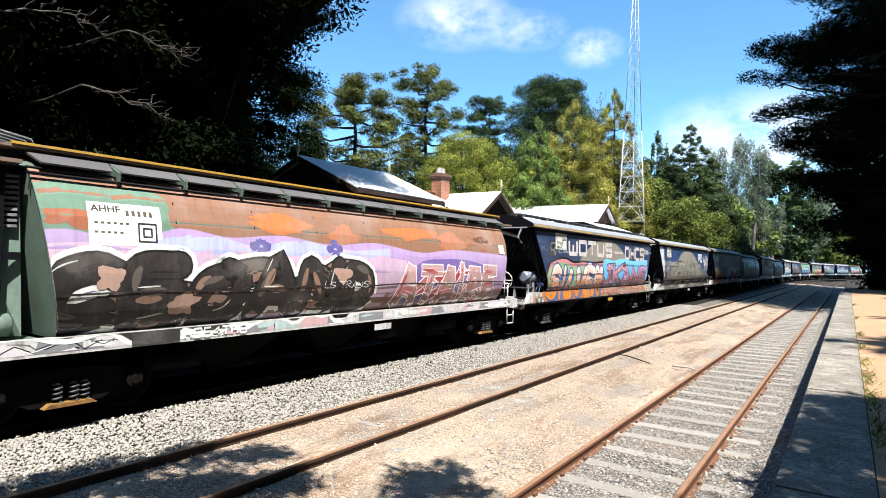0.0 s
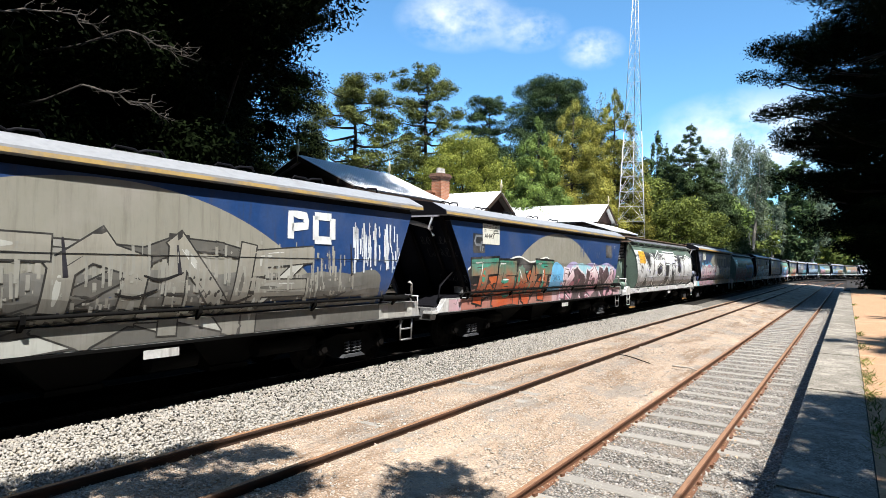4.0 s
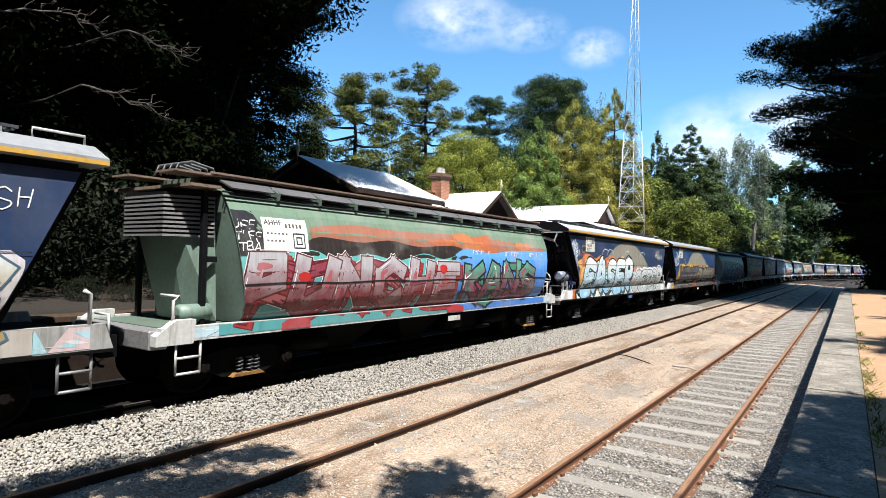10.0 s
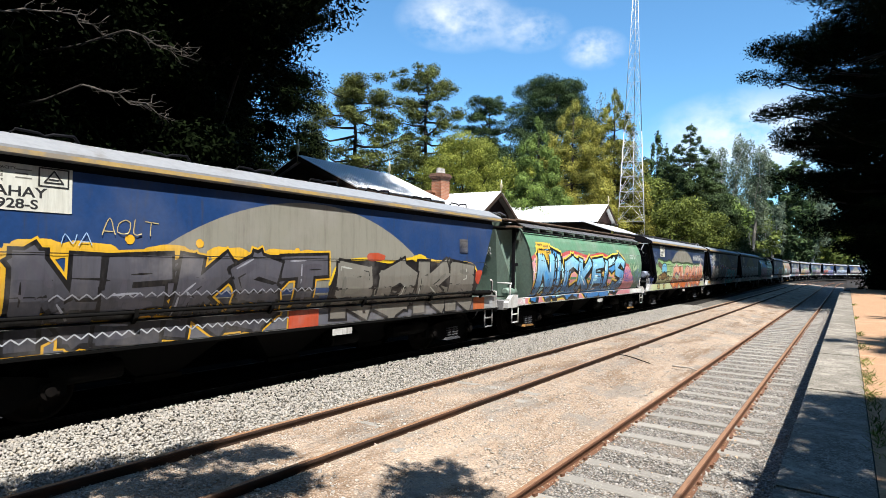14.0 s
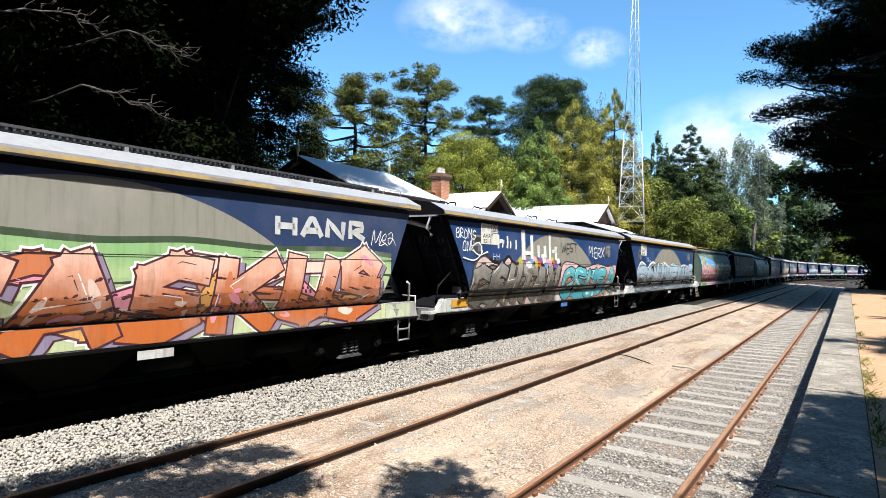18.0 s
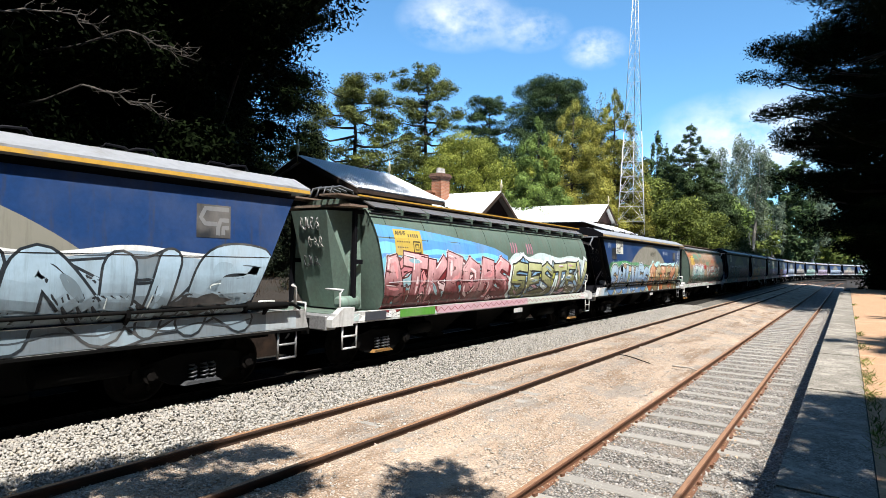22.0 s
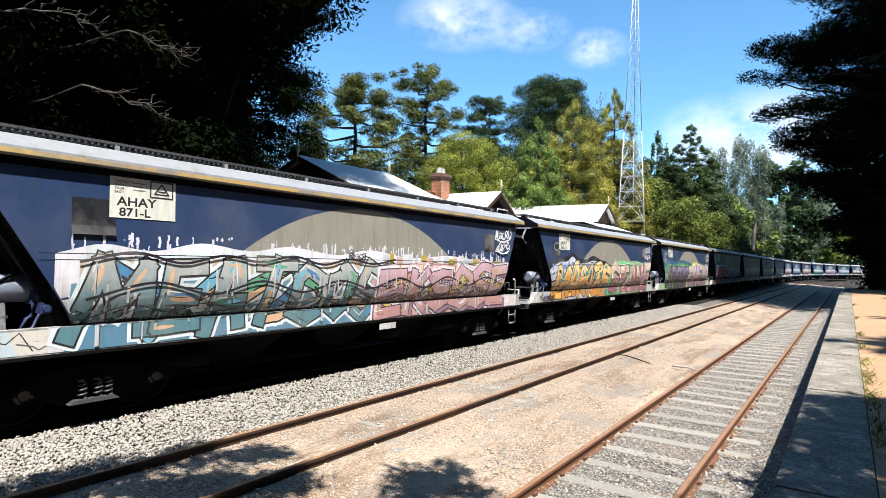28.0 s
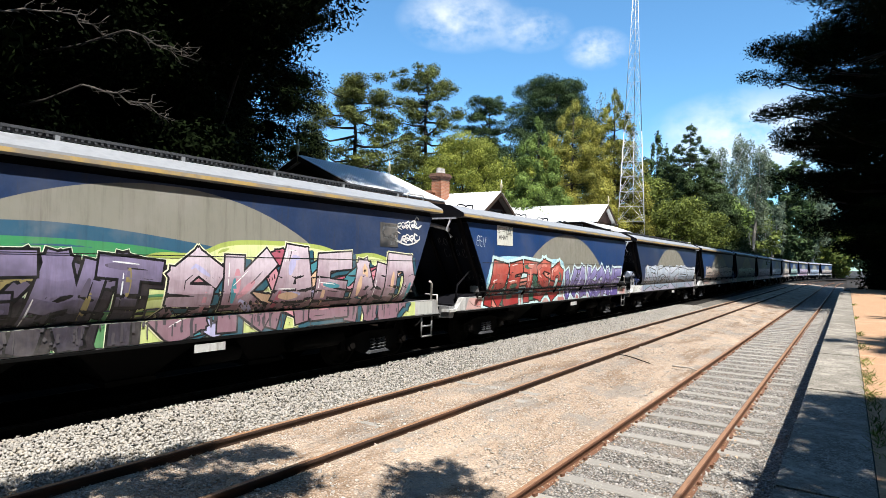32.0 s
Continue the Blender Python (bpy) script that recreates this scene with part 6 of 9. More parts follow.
    GLYPHS = [
        [(0.1, 0.1), (0.2, 0.9), (0.55, 0.95), (0.5, 0.5), (0.2, 0.45), (0.7, 0.05)],
        [(0.6, 0.85), (0.2, 1.0), (0.0, 0.55), (0.2, 0.05), (0.65, 0.1), (0.9, 0.4)],
        [(0.3, 0.95), (0.0, 0.5), (0.3, 0.02), (0.65, 0.4), (0.4, 0.98), (0.1, 0.8)],
        [(0.0, 0.1), (0.15, 1.0), (0.3, 0.2), (0.5, 0.95), (0.6, 0.1), (0.9, 0.25)],
        [(0.5, 0.95), (0.1, 0.75), (0.3, 0.5), (0.55, 0.25), (0.25, -0.1), (-0.1, 0.15), (0.3, 0.3)],
        [(0.0, 0.7), (0.35, 0.95), (0.6, 0.6), (0.3, 0.2), (0.1, 0.45), (0.5, 0.5), (1.0, 0.1)]]

    def wave(self, u0, u1, z, tall, step, a, w):
        """A loose line sprayed along the wagon."""
        n = max(3, int((u1 - u0) / step))
        self.ribbon(curve_pts([(u0 + (u1 - u0) * k / n, z + tall * (1 if k % 2 else -1) * self.rng.uniform(0.5, 1)) for k in range(n + 1)]), w, self.slot(a))
        self.coat += 0.0005

    def scrawl(self, u, z, w, h, a, n=4, lw=0.035):
        """A quick tag: single loose letters in thin strokes, with a flourish."""
        s, rng = self.slot(a), self.rng
        lw = 0.012 + 0.3 * min(lw, 0.09)
        rows = 2 if h > 0.45 else 1
        for row in range(rows):
            hr = h / rows * 0.86
            n = max(3, int(w / (hr * 0.62)))
            lean, rise, x = rng.uniform(-0.1, 0.3), rng.uniform(-0.12, 0.12), u
            for i in range(n):
                k, wide = rng.uniform(0.6, 1.25), w / n * rng.uniform(1.1, 2.0)
                z0 = z + (rows - 1 - row) * h / rows + rise * (x - u) + rng.uniform(-0.14, 0.14) * hr
                g = self.GLYPHS[int(rng.integers(len(self.GLYPHS)))]
                pts = [(x + wide * (p + rng.uniform(-0.08, 0.08)) + lean * q * hr, z0 + hr * k * (q + rng.uniform(-0.07, 0.07))) for p, q in g]
                self.ribbon(curve_pts(pts, 0.045), lw * rng.uniform(0.7, 1.2), s, rng.random() < 0.5)
                x += w / n
        if rng.random() < 0.6:
            self.ribbon(curve_pts([(u, z + 0.02), (u + w * 0.5, z - 0.05), (u + w * 0.95, z + 0.04), (u + w * 1.05, z + 0.16)], 0.07), lw, s, True)
        self.coat += 0.0002

    def word(self, text, u, z, h, a, b=None, stretch=1.0, weight=0.0):
        """Readable words in the built-in font."""
        cu = bpy.data.curves.new("word", "FONT")
        cu.body, cu.size, cu.offset = text, h * 1.42, weight
        ob = bpy.data.objects.new("word", cu)
        me = bpy.data.meshes.new_from_object(ob)
        s = self.slot(a, b)
        vs = [self.bm.verts.new(self.at(u + v.co.x * stretch, z + v.co.y)) for v in me.vertices]
        for p in me.polygons:
            try:
                self.bm.faces.new([vs[i] for i in p.vertices]).material_index = s
            except ValueError:
                pass
        bpy.data.objects.remove(ob)
        bpy.data.curves.remove(cu)
        bpy.data.meshes.remove(me)
        self.coat += 0.0003

    def sole_paint(self, u0, u1, colours, n=30):
        """Small chalky patches of many colours along the sole bar, with fine sprayed lines."""
        rng = self.rng
        hi = self.low - 0.03
        self.coat = 0.003
        pale = (212, 207, 202)
        soft = ["".join("%02x" % int(0.62 * int(c[k:k + 2], 16) + 0.38 * pale[k // 2]) for k in (0, 2, 4)) for c in colours]
        for low, top, wide in ((1.0, hi, 0.9), (1.0, hi, 0.4)):
            u = u0
            while u < u1:
                w = rng.uniform(0.25, 1) * wide
                if wide > 0.5 or rng.random() < 0.6:
                    c = self.slot(soft[int(rng.integers(len(soft)))])
                    k0, k1 = rng.uniform(-0.25, 0.25, 2)
                    za, zb = (low, top) if wide > 0.5 else sorted(rng.uniform(low, top, 2))
                    self.quad([(u, za), (min(u1, u + w), za), (min(u1, u + w + k1), zb), (u + k0, zb)], c)
                    self.coat += 0.00003
                u += w
            self.coat += 0.0004
        for i in range(n // 3):
            u = u0 + (u1 - u0) * (i + rng.uniform(0, 1)) / (n * 2)
            q, pts = u, []
            for k in range(int(rng.integers(3, 7))):
                pts.append((q, rng.uniform(1.0, hi)))
                q += rng.uniform(0.05, 0.25)
            self.ribbon(polyline(pts, 0.2) if i % 3 == 0 else curve_pts(pts, 0.08), rng.uniform(0.006, 0.016), self.slot((K, "6a6466", "e8e4e0")[int(rng.integers(3))]))

    def done(self, wagon, name, label):
        if len(self.bm.faces):
            me = bpy.data.meshes.new(name)
            for f in self.bm.faces:
                f.smooth = False
            bmesh.ops.recalc_face_normals(self.bm, faces=[])
            self.bm.to_mesh(me)
            for m in self.mats:
                me.materials.append(m)
            ob = new(name, me)
            ob.parent = wagon
            tagged(ob, label)
        self.bm.free()


def emblem(wagon, seed):
    m = Mural("t", seed)
    m.coat = 0.0012
    s = m.slot("7d796e", "878175")
    R, zc, uc = 5.67, -2.32, 7.5
    n = 40
    rows = [1.36 + (3.345 - 1.36) * math.sin(math.pi / 2 * j / 24) for j in range(25)]
    for z0, z1 in zip(rows, rows[1:]):
        w0, w1 = math.sqrt(max(0, R * R - (z0 - zc) ** 2)), math.sqrt(max(0, R * R - (z1 - zc) ** 2))
        for k in range(8):
            f0, f1 = -1 + 2 * k / 8, -1 + 2 * (k + 1) / 8
            m.quad([(uc + w0 * f0, z0), (uc + w0 * f1, z0), (uc + w1 * f1, z1), (uc + w1 * f0, z1)], s)
    m.done(wagon, "sun_emblem", "faded tan half-circle emblem")


def placard(wagon, seed, number, tone="cfc9bd"):
    m = Mural("t", seed)
    m.coat, m.most = 0.0085, 1.0
    u, z = 2.16, 2.815
    m.box(u, u + 0.97, z, z + 0.575, tone)
    m.word("AHAY", u + 0.1, z + 0.175, 0.125, "262628", None, 1.2, 0.004)
    m.word(number, u + 0.13, z + 0.03, 0.115, "262628", None, 1.2, 0.004)
    for k, line in enumerate(("CAPACITY", "60.0 t", "TARE", "24.0 t")):
        m.word(line, u + 0.06, z + 0.50 - k * 0.05, 0.033, "4a4640", None, 1.2, 0.001)
    dark = m.slot("77726a")
    for k in range(3):
        m.quad([(u + 0.32, z + 0.40 + k * 0.05), (u + 0.50 - 0.04 * (k % 2), z + 0.40 + k * 0.05), (u + 0.50 - 0.04 * (k % 2), z + 0.415 + k * 0.05), (u + 0.32, z + 0.415 + k * 0.05)], dark)
    m.coat += 0.001
    for p, q in (((0.58, 0.33), (0.58, 0.56)), ((0.58, 0.56), (0.92, 0.56)), ((0.92, 0.56), (0.92, 0.33)), ((0.92, 0.33), (0.58, 0.33)), ((0.64, 0.38), (0.75, 0.53)), ((0.75, 0.53), (0.86, 0.38)), ((0.86, 0.38), (0.64, 0.38)), ((0.70, 0.42), (0.80, 0.42))):
        m.ribbon(np.array([(u + p[0], z + p[1]), (u + (p[0] + q[0]) / 2, z + (p[1] + q[1]) / 2), (u + q[0], z + q[1])]), 0.02, m.slot("262628"))
    m.done(wagon, "data_panel", "pale data panel with black lettering")


def green_panel(wagon, seed, tone, u=2.07, z=2.42):
    """The painted data panel of an older wagon; its small lines cannot be read."""
    m = Mural("g", seed)
    m.coat, m.most = 0.0085, 1.0
    m.box(u, u + 1.04, z, z + 0.6, tone)
    m.coat += 0.001
    d = m.slot("54483a")
    m.word("AHHF", u + 0.05, z + 0.47, 0.09, "3a342c", None, 1.2, 0.003)
    for k, (a, b, hgt) in enumerate(((0.52, 0.9, 0.08), (0.08, 0.52, 0.03), (0.08, 0.48, 0.03))):
        zz = z + 0.43 - k * 0.13
        q = a
        while q < b:
            m.quad([(u + q, zz), (u + q + 0.045, zz), (u + q + 0.045, zz + hgt), (u + q, zz + hgt)], d)
            q += 0.085
    for p, q in [((0.82 + a * k, 0.2 + b * k), (0.82 + c * k, 0.2 + d * k)) for k in (0.13, 0.06) for a, b, c, d in ((-1, -1, -1, 1), (-1, 1, 1, 1), (1, 1, 1, -1), (1, -1, -1, -1))]:
        m.ribbon(np.array([(u + p[0], z + p[1]), (u + (p[0] + q[0]) / 2, z + (p[1] + q[1]) / 2), (u + q[0], z + q[1])]), 0.026, m.slot("262628"))
    m.done(wagon, "data_panel", "faded data panel with small marks")


K = "141414"
NUMBERS = {1: "866-C", 2: "925-Y", 5: "879-Y", 7: "877-T", 8: "928-S", 10: "909-L", 11: "851-S", 12: "861-D", 14: "902-R", 16: "871-L", 17: "865-Q", 18: "911-Q"}


def coats(m, i):
    """What is sprayed on wagon i, lower paint first; u runs from the leading end, z from the rail."""
    B, P, C = m.band, m.piece, m.crest
    rng = m.rng
    if i == 0:
        B(0.8, 14.4, 1.2, 3.4, "6e5347", "8a624c", 0.02, 1, 0.05)
        B(0.8, 3.4, 2.35, 3.25, "55705e", "667e6a", 0.12)
        for u, w, c in ((2.0, 0.5, "9a5a40"), (5.6, 0.8, "c06a3c"), (6.9, 0.5, "a86a4a"), (9.4, 0.9, "b8683e"), (11.2, 0.6, "a8684a"), (12.6, 0.7, "946048")):
            for k in range(3):
                m.blob(u + rng.uniform(-0.3, 0.3), rng.uniform(2.72, 3.0), w * rng.uniform(0.5, 1), 0.12, c, None, 0.7)
        C([(0.9, 2.5), (1.8, 2.62), (2.6, 2.48), (3.4, 2.72), (4.3, 2.62), (5.4, 2.7), (6.6, 2.58), (8.0, 2.66), (9.6, 2.5), (11.2, 2.6), (14.2, 2.5)], 1.2, "8f7490", "a98cb4")
        C([(3.0, 2.52), (3.8, 2.66), (4.8, 2.5), (5.8, 2.64), (7.0, 2.48), (8.4, 2.56)], 2.2, "9a9ac8", "a8a8d8")
        C([(0.9, 2.36), (2.2, 2.46), (3.4, 2.34), (4.6, 2.5), (5.6, 2.34), (6.8, 2.5), (8.2, 2.38), (9.0, 2.3)], 1.2, "9a8090", "c8a8bc")
        B(0.9, 14.3, 1.2, 1.6, "705045", "8a6870", 0.08)
        for u in (4.9, 6.7):
            for q in range(4):
                m.blob(u + 0.13 * math.cos(1.6 * q), 2.5 + 0.1 * math.sin(1.6 * q), 0.1, 0.08, "5a5288")
        P("CEOAND", 1.45, 7.9, 1.2, 2.3, "141214", "3a3432", "1a1818", ("e2ded6", "d8d8d0"), 0.34, 0.03, None, ("5a504a", "8a6a5a"), "c8c4be", soft=True, glow=3.0)
        for u, z in ((2.35, 1.95), (3.5, 1.55), (6.9, 1.95)):
            m.blob(u, z, 0.22, 0.16, "b08c7c", None, 0.9)
        C([(8.9, 1.3), (9.4, 2.2), (10.6, 2.36), (12.0, 2.3), (13.0, 2.0), (13.2, 1.3)], 1.3, "6a5688", "75609a")
        P("ATAIPE", 8.7, 13.2, 1.22, 2.22, "8f6a62", "c8a0a0", "e6d8d6", None, 0.27, 0.022, None, ("a85a58", "9a3a40"), None)
        m.wave(1.5, 13.6, 1.76, 0.02, 1.4, "2a2426", 0.03)
        m.tag("LS TRANS", 6.4, 1.72, 1.3, 0.13, "d9d5d2", 0.02)
        m.tag("MODIFIERS", 9.3, 1.62, 2.2, 0.14, "d9d0ce", 0.02)
        m.box(13.45, 13.75, 2.55, 2.82, "d8d2c8")
        m.box(2.75, 3.5, 1.0, 1.18, "2c2c2e")
        m.block("HOE4THO", 3.55, 4.75, 1.02, 1.15, 0.03, "dcd8d2")
    elif i == 1:
        m.block("WOTUS", 3.3, 8.25, 2.69, 3.16, 0.16, "b8aaa8", "c4b8b6")
        m.box(8.45, 9.6, 2.80, 2.9, "b8aaa8")
        m.block("DHCS", 9.95, 13.1, 2.60, 3.10, 0.14, "b8aaa8", "c4b8b6")
        m.smear(2.4, 3.2, 2.68, 2.82, "c8c0bc", 8)
        sky = [(1.45, 1.9), (1.7, 2.3), (2.2, 2.45), (3.0, 2.52), (3.8, 2.38), (4.8, 2.42), (5.8, 2.38), (6.95, 2.42)]
        C(sky, 1.0, "b86a70", "c88084", K, 0.075)
        C([(u, z - 0.17) for u, z in sky], 1.0, "8ba878", "93b283")
        C([(7.0, 2.3), (7.3, 2.55), (8.4, 2.5), (9.6, 2.6), (11.2, 2.52), (13.6, 2.6)], 1.35, "4f96cc", "74bce8")
        B(1.3, 7.2, 1.0, 1.45, "c06a2c", "d0803c", 0.04)
        P("SILVEN", 1.7, 7.0, 1.03, 2.28, "cf7a22", "f4efe6", "23477c", "2f5f9c", 0.29, 0.03, "2f62a4", (), "ffffff", soft=True, glow=1.5, wild=0)
        P("JKANS", 7.1, 13.4, 1.34, 2.34, "8a4658", "b896b8", "3c2430", None, 0.24, 0.028, None, ("d88a34", "c8a0c0", "7a4a6a"), "e8d0dc")
        P("XKTNA", 7.2, 13.6, 1.0, 1.36, "b8705c", "d09a84", "8a5a50", None, 0.2, 0.016, None, ("d8b0a0",), None)
        m.wave(1.9, 7.0, 1.93, 0.03, 0.5, "5a4030", 0.03)
        m.tag("DISCO", 0.72, 3.0, 0.75, 0.16, "7c88a4", 0.02)
        m.tag("OHCS", 0.95, 2.76, 0.6, 0.18, "8c98b0", 0.02)
        m.scrawl(13.1, 2.9, 0.7, 0.25, "eeeef0", 4, 0.03)
        for k in range(14):
            m.blob(rng.uniform(0.8, 1.5), rng.uniform(1.02, 1.3), 0.09, 0.05, ("b8b8b4", "8a8a88", "5a5a5c")[k % 3], None, 0.6)
    elif i == 2:
        B(0.5, 1.62, 1.36, 3.4, "a8a6ac", "c6c4ca", 0.03)
        B(1.62, 1.72, 1.36, 3.2, "c8bca0", None, 0.02)
        B(1.8, 2.15, 1.4, 2.9, "26282a", "30343a", 0.1)
        B(2.2, 13.4, 1.0, 2.05, "57534e", "76726c", 0.1)
        m.smear(1.8, 5.0, 1.9, 2.7, "8f8e90", 60)
        m.smear(3.0, 12.0, 1.4, 2.6, "908a80", 90)
        m.smear(2.4, 4.4, 2.3, 2.62, "a2a09e", 24)
        P("STONF", 3.3, 11.4, 1.02, 2.56, "77726a", "8f887c", "2c2a28", None, 0.2, 0.02, None, ("8d8880", "5a5650", "a8a49c"), "c4c0ba", jag=0.1)
        m.smear(3.0, 12.4, 1.3, 2.5, "8a857c", 70)
        for u, z in ((4.9, 1.95), (5.5, 1.7), (7.6, 1.75), (8.0, 2.0), (9.3, 1.6), (11.6, 1.6)):
            m.ribbon(curve_pts([(u, z), (u + 0.25, z - 0.07), (u + 0.6, z + 0.04)]), 0.05, m.slot(K), True)
        for u, a, b in ((4.6, 1.7, 2.45), (6.9, 1.5, 2.5), (8.5, 1.6, 2.45), (12.3, 1.4, 2.6)):
            m.ribbon([(u, a), (u + 0.05, (a + b) / 2), (u, b)], 0.07, m.slot("26242a"), True)
        m.tag("AHAY", 2.4, 1.95, 0.8, 0.16, "3a3836", 0.02)
        m.block("PD", 10.6, 11.9, 2.66, 3.12, 0.15, "d8d6d4")
        m.smear(12.3, 13.9, 2.0, 3.1, "c8c8cc", 26)
        m.tag("ACRE", 0.95, 2.92, 0.62, 0.28, "f0f0f2", 0.04)
        for k in range(7):
            m.blob(rng.uniform(1.2, 1.7), rng.uniform(1.4, 2.0), 0.09, 0.1, "8a5a78", None, 0.4)
    elif i == 3:
        B(1.3, 7.2, 1.0, 1.7, "a0685c", "a86a48", 0.05)
        C([(1.4, 2.1), (2.2, 2.42), (3.4, 2.36), (4.4, 2.5), (5.2, 2.34), (5.9, 2.44), (6.6, 2.46), (6.75, 1.7)], 1.3, "1a1a1c", "1c1c1e", "ddd8ce", 0.05)
        P("TENT", 1.6, 6.9, 1.02, 2.34, "b04a26", "2f7a68", K, None, 0.33, 0.05, None, ("b85a30", "3a8a74"), "eef0ec")
        C([(6.7, 1.4), (6.9, 2.2), (7.3, 2.36), (7.9, 2.1), (8.2, 1.5)], 1.36, "5a9ac4", "72b4dc")
        C([(7.7, 1.6), (8.1, 2.2), (8.8, 2.4), (9.6, 2.28), (10.6, 2.36), (11.6, 2.3), (12.6, 2.38), (13.7, 2.1)], 1.0, "a8707c", "a8a0c4")
        C([(8.6, 2.2), (9.6, 2.34), (10.8, 2.2), (12.0, 2.3), (13.4, 2.15)], 1.9, "8fb8c8", "9cc4cc")
        P("KWOKA", 7.9, 13.6, 1.02, 2.18, "c08c96", "e4dcda", "5a3a44", "d8c8cc", 0.27, 0.026, "2a2024", ("4a2a34", "a05a68", "3a3034"), "f4f0ee", mix=("3a2c30", "5a4448"))
        m.tag("OHOS", 6.95, 1.72, 0.6, 0.2, K, 0.02)
        m.box(12.45, 13.1, 2.6, 3.13, "26282c")
        for k in range(16):
            m.smear(9.4, 13.4, 2.5, 3.2, "4f5a78", 1)
        m.tag("M", 13.45, 3.02, 0.12, 0.12, "e8e8ec", 0.025)
    elif i == 4:
        B(1.3, 14.3, 1.2, 2.98, "242224", "2c2a2c", 0.03, 1, 0.08)
        B(1.35, 2.95, 2.32, 3.06, "bab6b4", "c9c5c2", 0.03, 1, 0.05)
        P("WOTUS", 1.55, 13.7, 1.2, 2.92, "8d8688", "d6d2cf", "1a1819", "e4e0dc", 0.30, 0.05, None, (), "f4f2ee", 0.04, 0.04, soft=False, glow=1.8, wild=1)
        for k in range(26):
            m.blob(rng.uniform(2.5, 13), rng.uniform(1.5, 2.85), 0.07, 0.06, "a8a0c0", None, 0.6)
        m.wave(2.6, 13.2, 1.74, 0.015, 1.2, "d8d6d4", 0.016)
        m.tag("DIO", 1.62, 2.5, 0.34, 0.16, "26262a", 0.02)
        m.tag("SHEE", 1.5, 2.82, 0.5, 0.14, "9a9698", 0.02)
        m.tag("NIA", 1.3, 1.7, 0.2, 0.6, "7ab4e0", 0.03)
    elif i == 5:
        glow = [(1.2, 2.0), (1.5, 2.28), (2.0, 2.4), (2.5, 2.3), (3.0, 2.5), (3.8, 2.54), (4.8, 2.6), (5.4, 2.5), (5.9, 2.3), (6.5, 2.34), (7.0, 2.2), (7.15, 1.4)]
        C(glow, 1.0, "3f8eb4", "3f94bc")
        C([(u, z - 0.12) for u, z in glow], 1.0, "7cc0d0", "86d2e4")
        for u, z in ((2.2, 2.52), (3.1, 2.62), (4.0, 2.66), (5.0, 2.66), (1.85, 2.55)):
            m.blob(u, z, 0.07, 0.08, "5ab4d4", None, 0.3)
        P("SAKERE", 1.5, 6.9, 1.02, 2.32, "a88a90", "d4c4c6", "2e2428", "e8e0e0", 0.27, 0.026, "8a3446", ("b06a7a", "c8909c", "8f7a98"), "f4f0f0")
        m.box(3.9, 4.8, 2.25, 2.5, "b06a80", "b87a90")
        B(6.9, 13.9, 1.0, 2.3, "b0a49a", "d8ccd2", 0.12)
        for u0, u1, zb in ((7.25, 8.3, 2.36), (8.9, 9.8, 2.36), (10.4, 11.2, 2.4)):
            m.ribbon(polyline([(u0, zb), (u0, 3.12), (u1, 3.12), (u1, zb + 0.05)]), 0.2, m.slot("c2b8b4"), cap=False)
        m.box(7.2, 11.6, 3.0, 3.18, "b8aeaa")
        P("BEMUHS", 7.4, 13.6, 1.02, 2.34, "9a8258", "dcdcdc", "46606e", None, 0.2, 0.024, None, ("c8a050", "8aa8b0", "a88a5a", "8a9aa8"), "f0f0f0", jag=0.1)
        m.tag("EARTH", 0.76, 3.02, 0.7, 0.2, "f0f0f2", 0.03)
        m.tag("NEMO", 0.9, 2.76, 0.5, 0.2, "f0f0f2", 0.03)
        m.tag("J", 1.1, 2.4, 0.3, 0.4, "a8b0c4", 0.03)
        m.tag("NRSH", 13.0, 2.85, 0.8, 0.25, "f0f0f2", 0.03)
    elif i == 6:
        B(1.1, 14.0, 2.5, 3.3, "5a6c58", "687a66", 0.06)
        C([(3.2, 2.9), (4.4, 3.02), (6.0, 2.98), (8.0, 3.0), (10.0, 2.98), (12.0, 2.9), (13.6, 2.8)], 2.3, "8a5240", "96604c")
        for k in range(12):
            m.blob(rng.uniform(7.5, 13), rng.uniform(2.6, 2.95), 0.5, 0.12, "a85c3c" if k % 2 else "b06a44", None, 0.7)
        C([(2.9, 2.5), (3.4, 2.72), (4.6, 2.66), (5.6, 2.74), (6.6, 2.64), (8.2, 2.7), (9.0, 2.5)], 2.2, "241e1c", "2c2422")
        B(1.1, 2.1, 2.3, 3.1, "1e1c1e", "242226", 0.06)
        C([(1.3, 2.3), (2.2, 2.34), (3.2, 2.46), (3.8, 2.3), (4.8, 2.42), (5.8, 2.3), (6.8, 2.48), (7.6, 2.36), (8.4, 2.5)], 1.0, "4f8f90", "66b0ac")
        C([(8.2, 2.5), (8.8, 2.66), (10.0, 2.56), (11.4, 2.66), (13.9, 2.7)], 1.0, "3f74bc", "5a94d6")
        P("PUNCHE", 1.55, 8.3, 1.2, 2.36, "7e2a30", "b4b0b4", "5a1a20", "e2dcdc", 0.29, 0.026, "9a2c30", ("8a3a4a", "a8585c"), "f0eeee", soft=False, glow=1.4)
        m.blob(3.0, 1.95, 0.16, 0.1, "b82a28")
        m.blob(7.6, 2.1, 0.16, 0.12, "b82a28")
        P("KANS", 8.5, 12.9, 1.2, 2.32, "7a2a50", "4f9c80", "101414", None, 0.26, 0.045, None, ("3a7a68", "a03a5a"), "d8e4dc")
        m.wave(1.6, 13.8, 1.84, 0.015, 1.2, "1c1a20", 0.035)
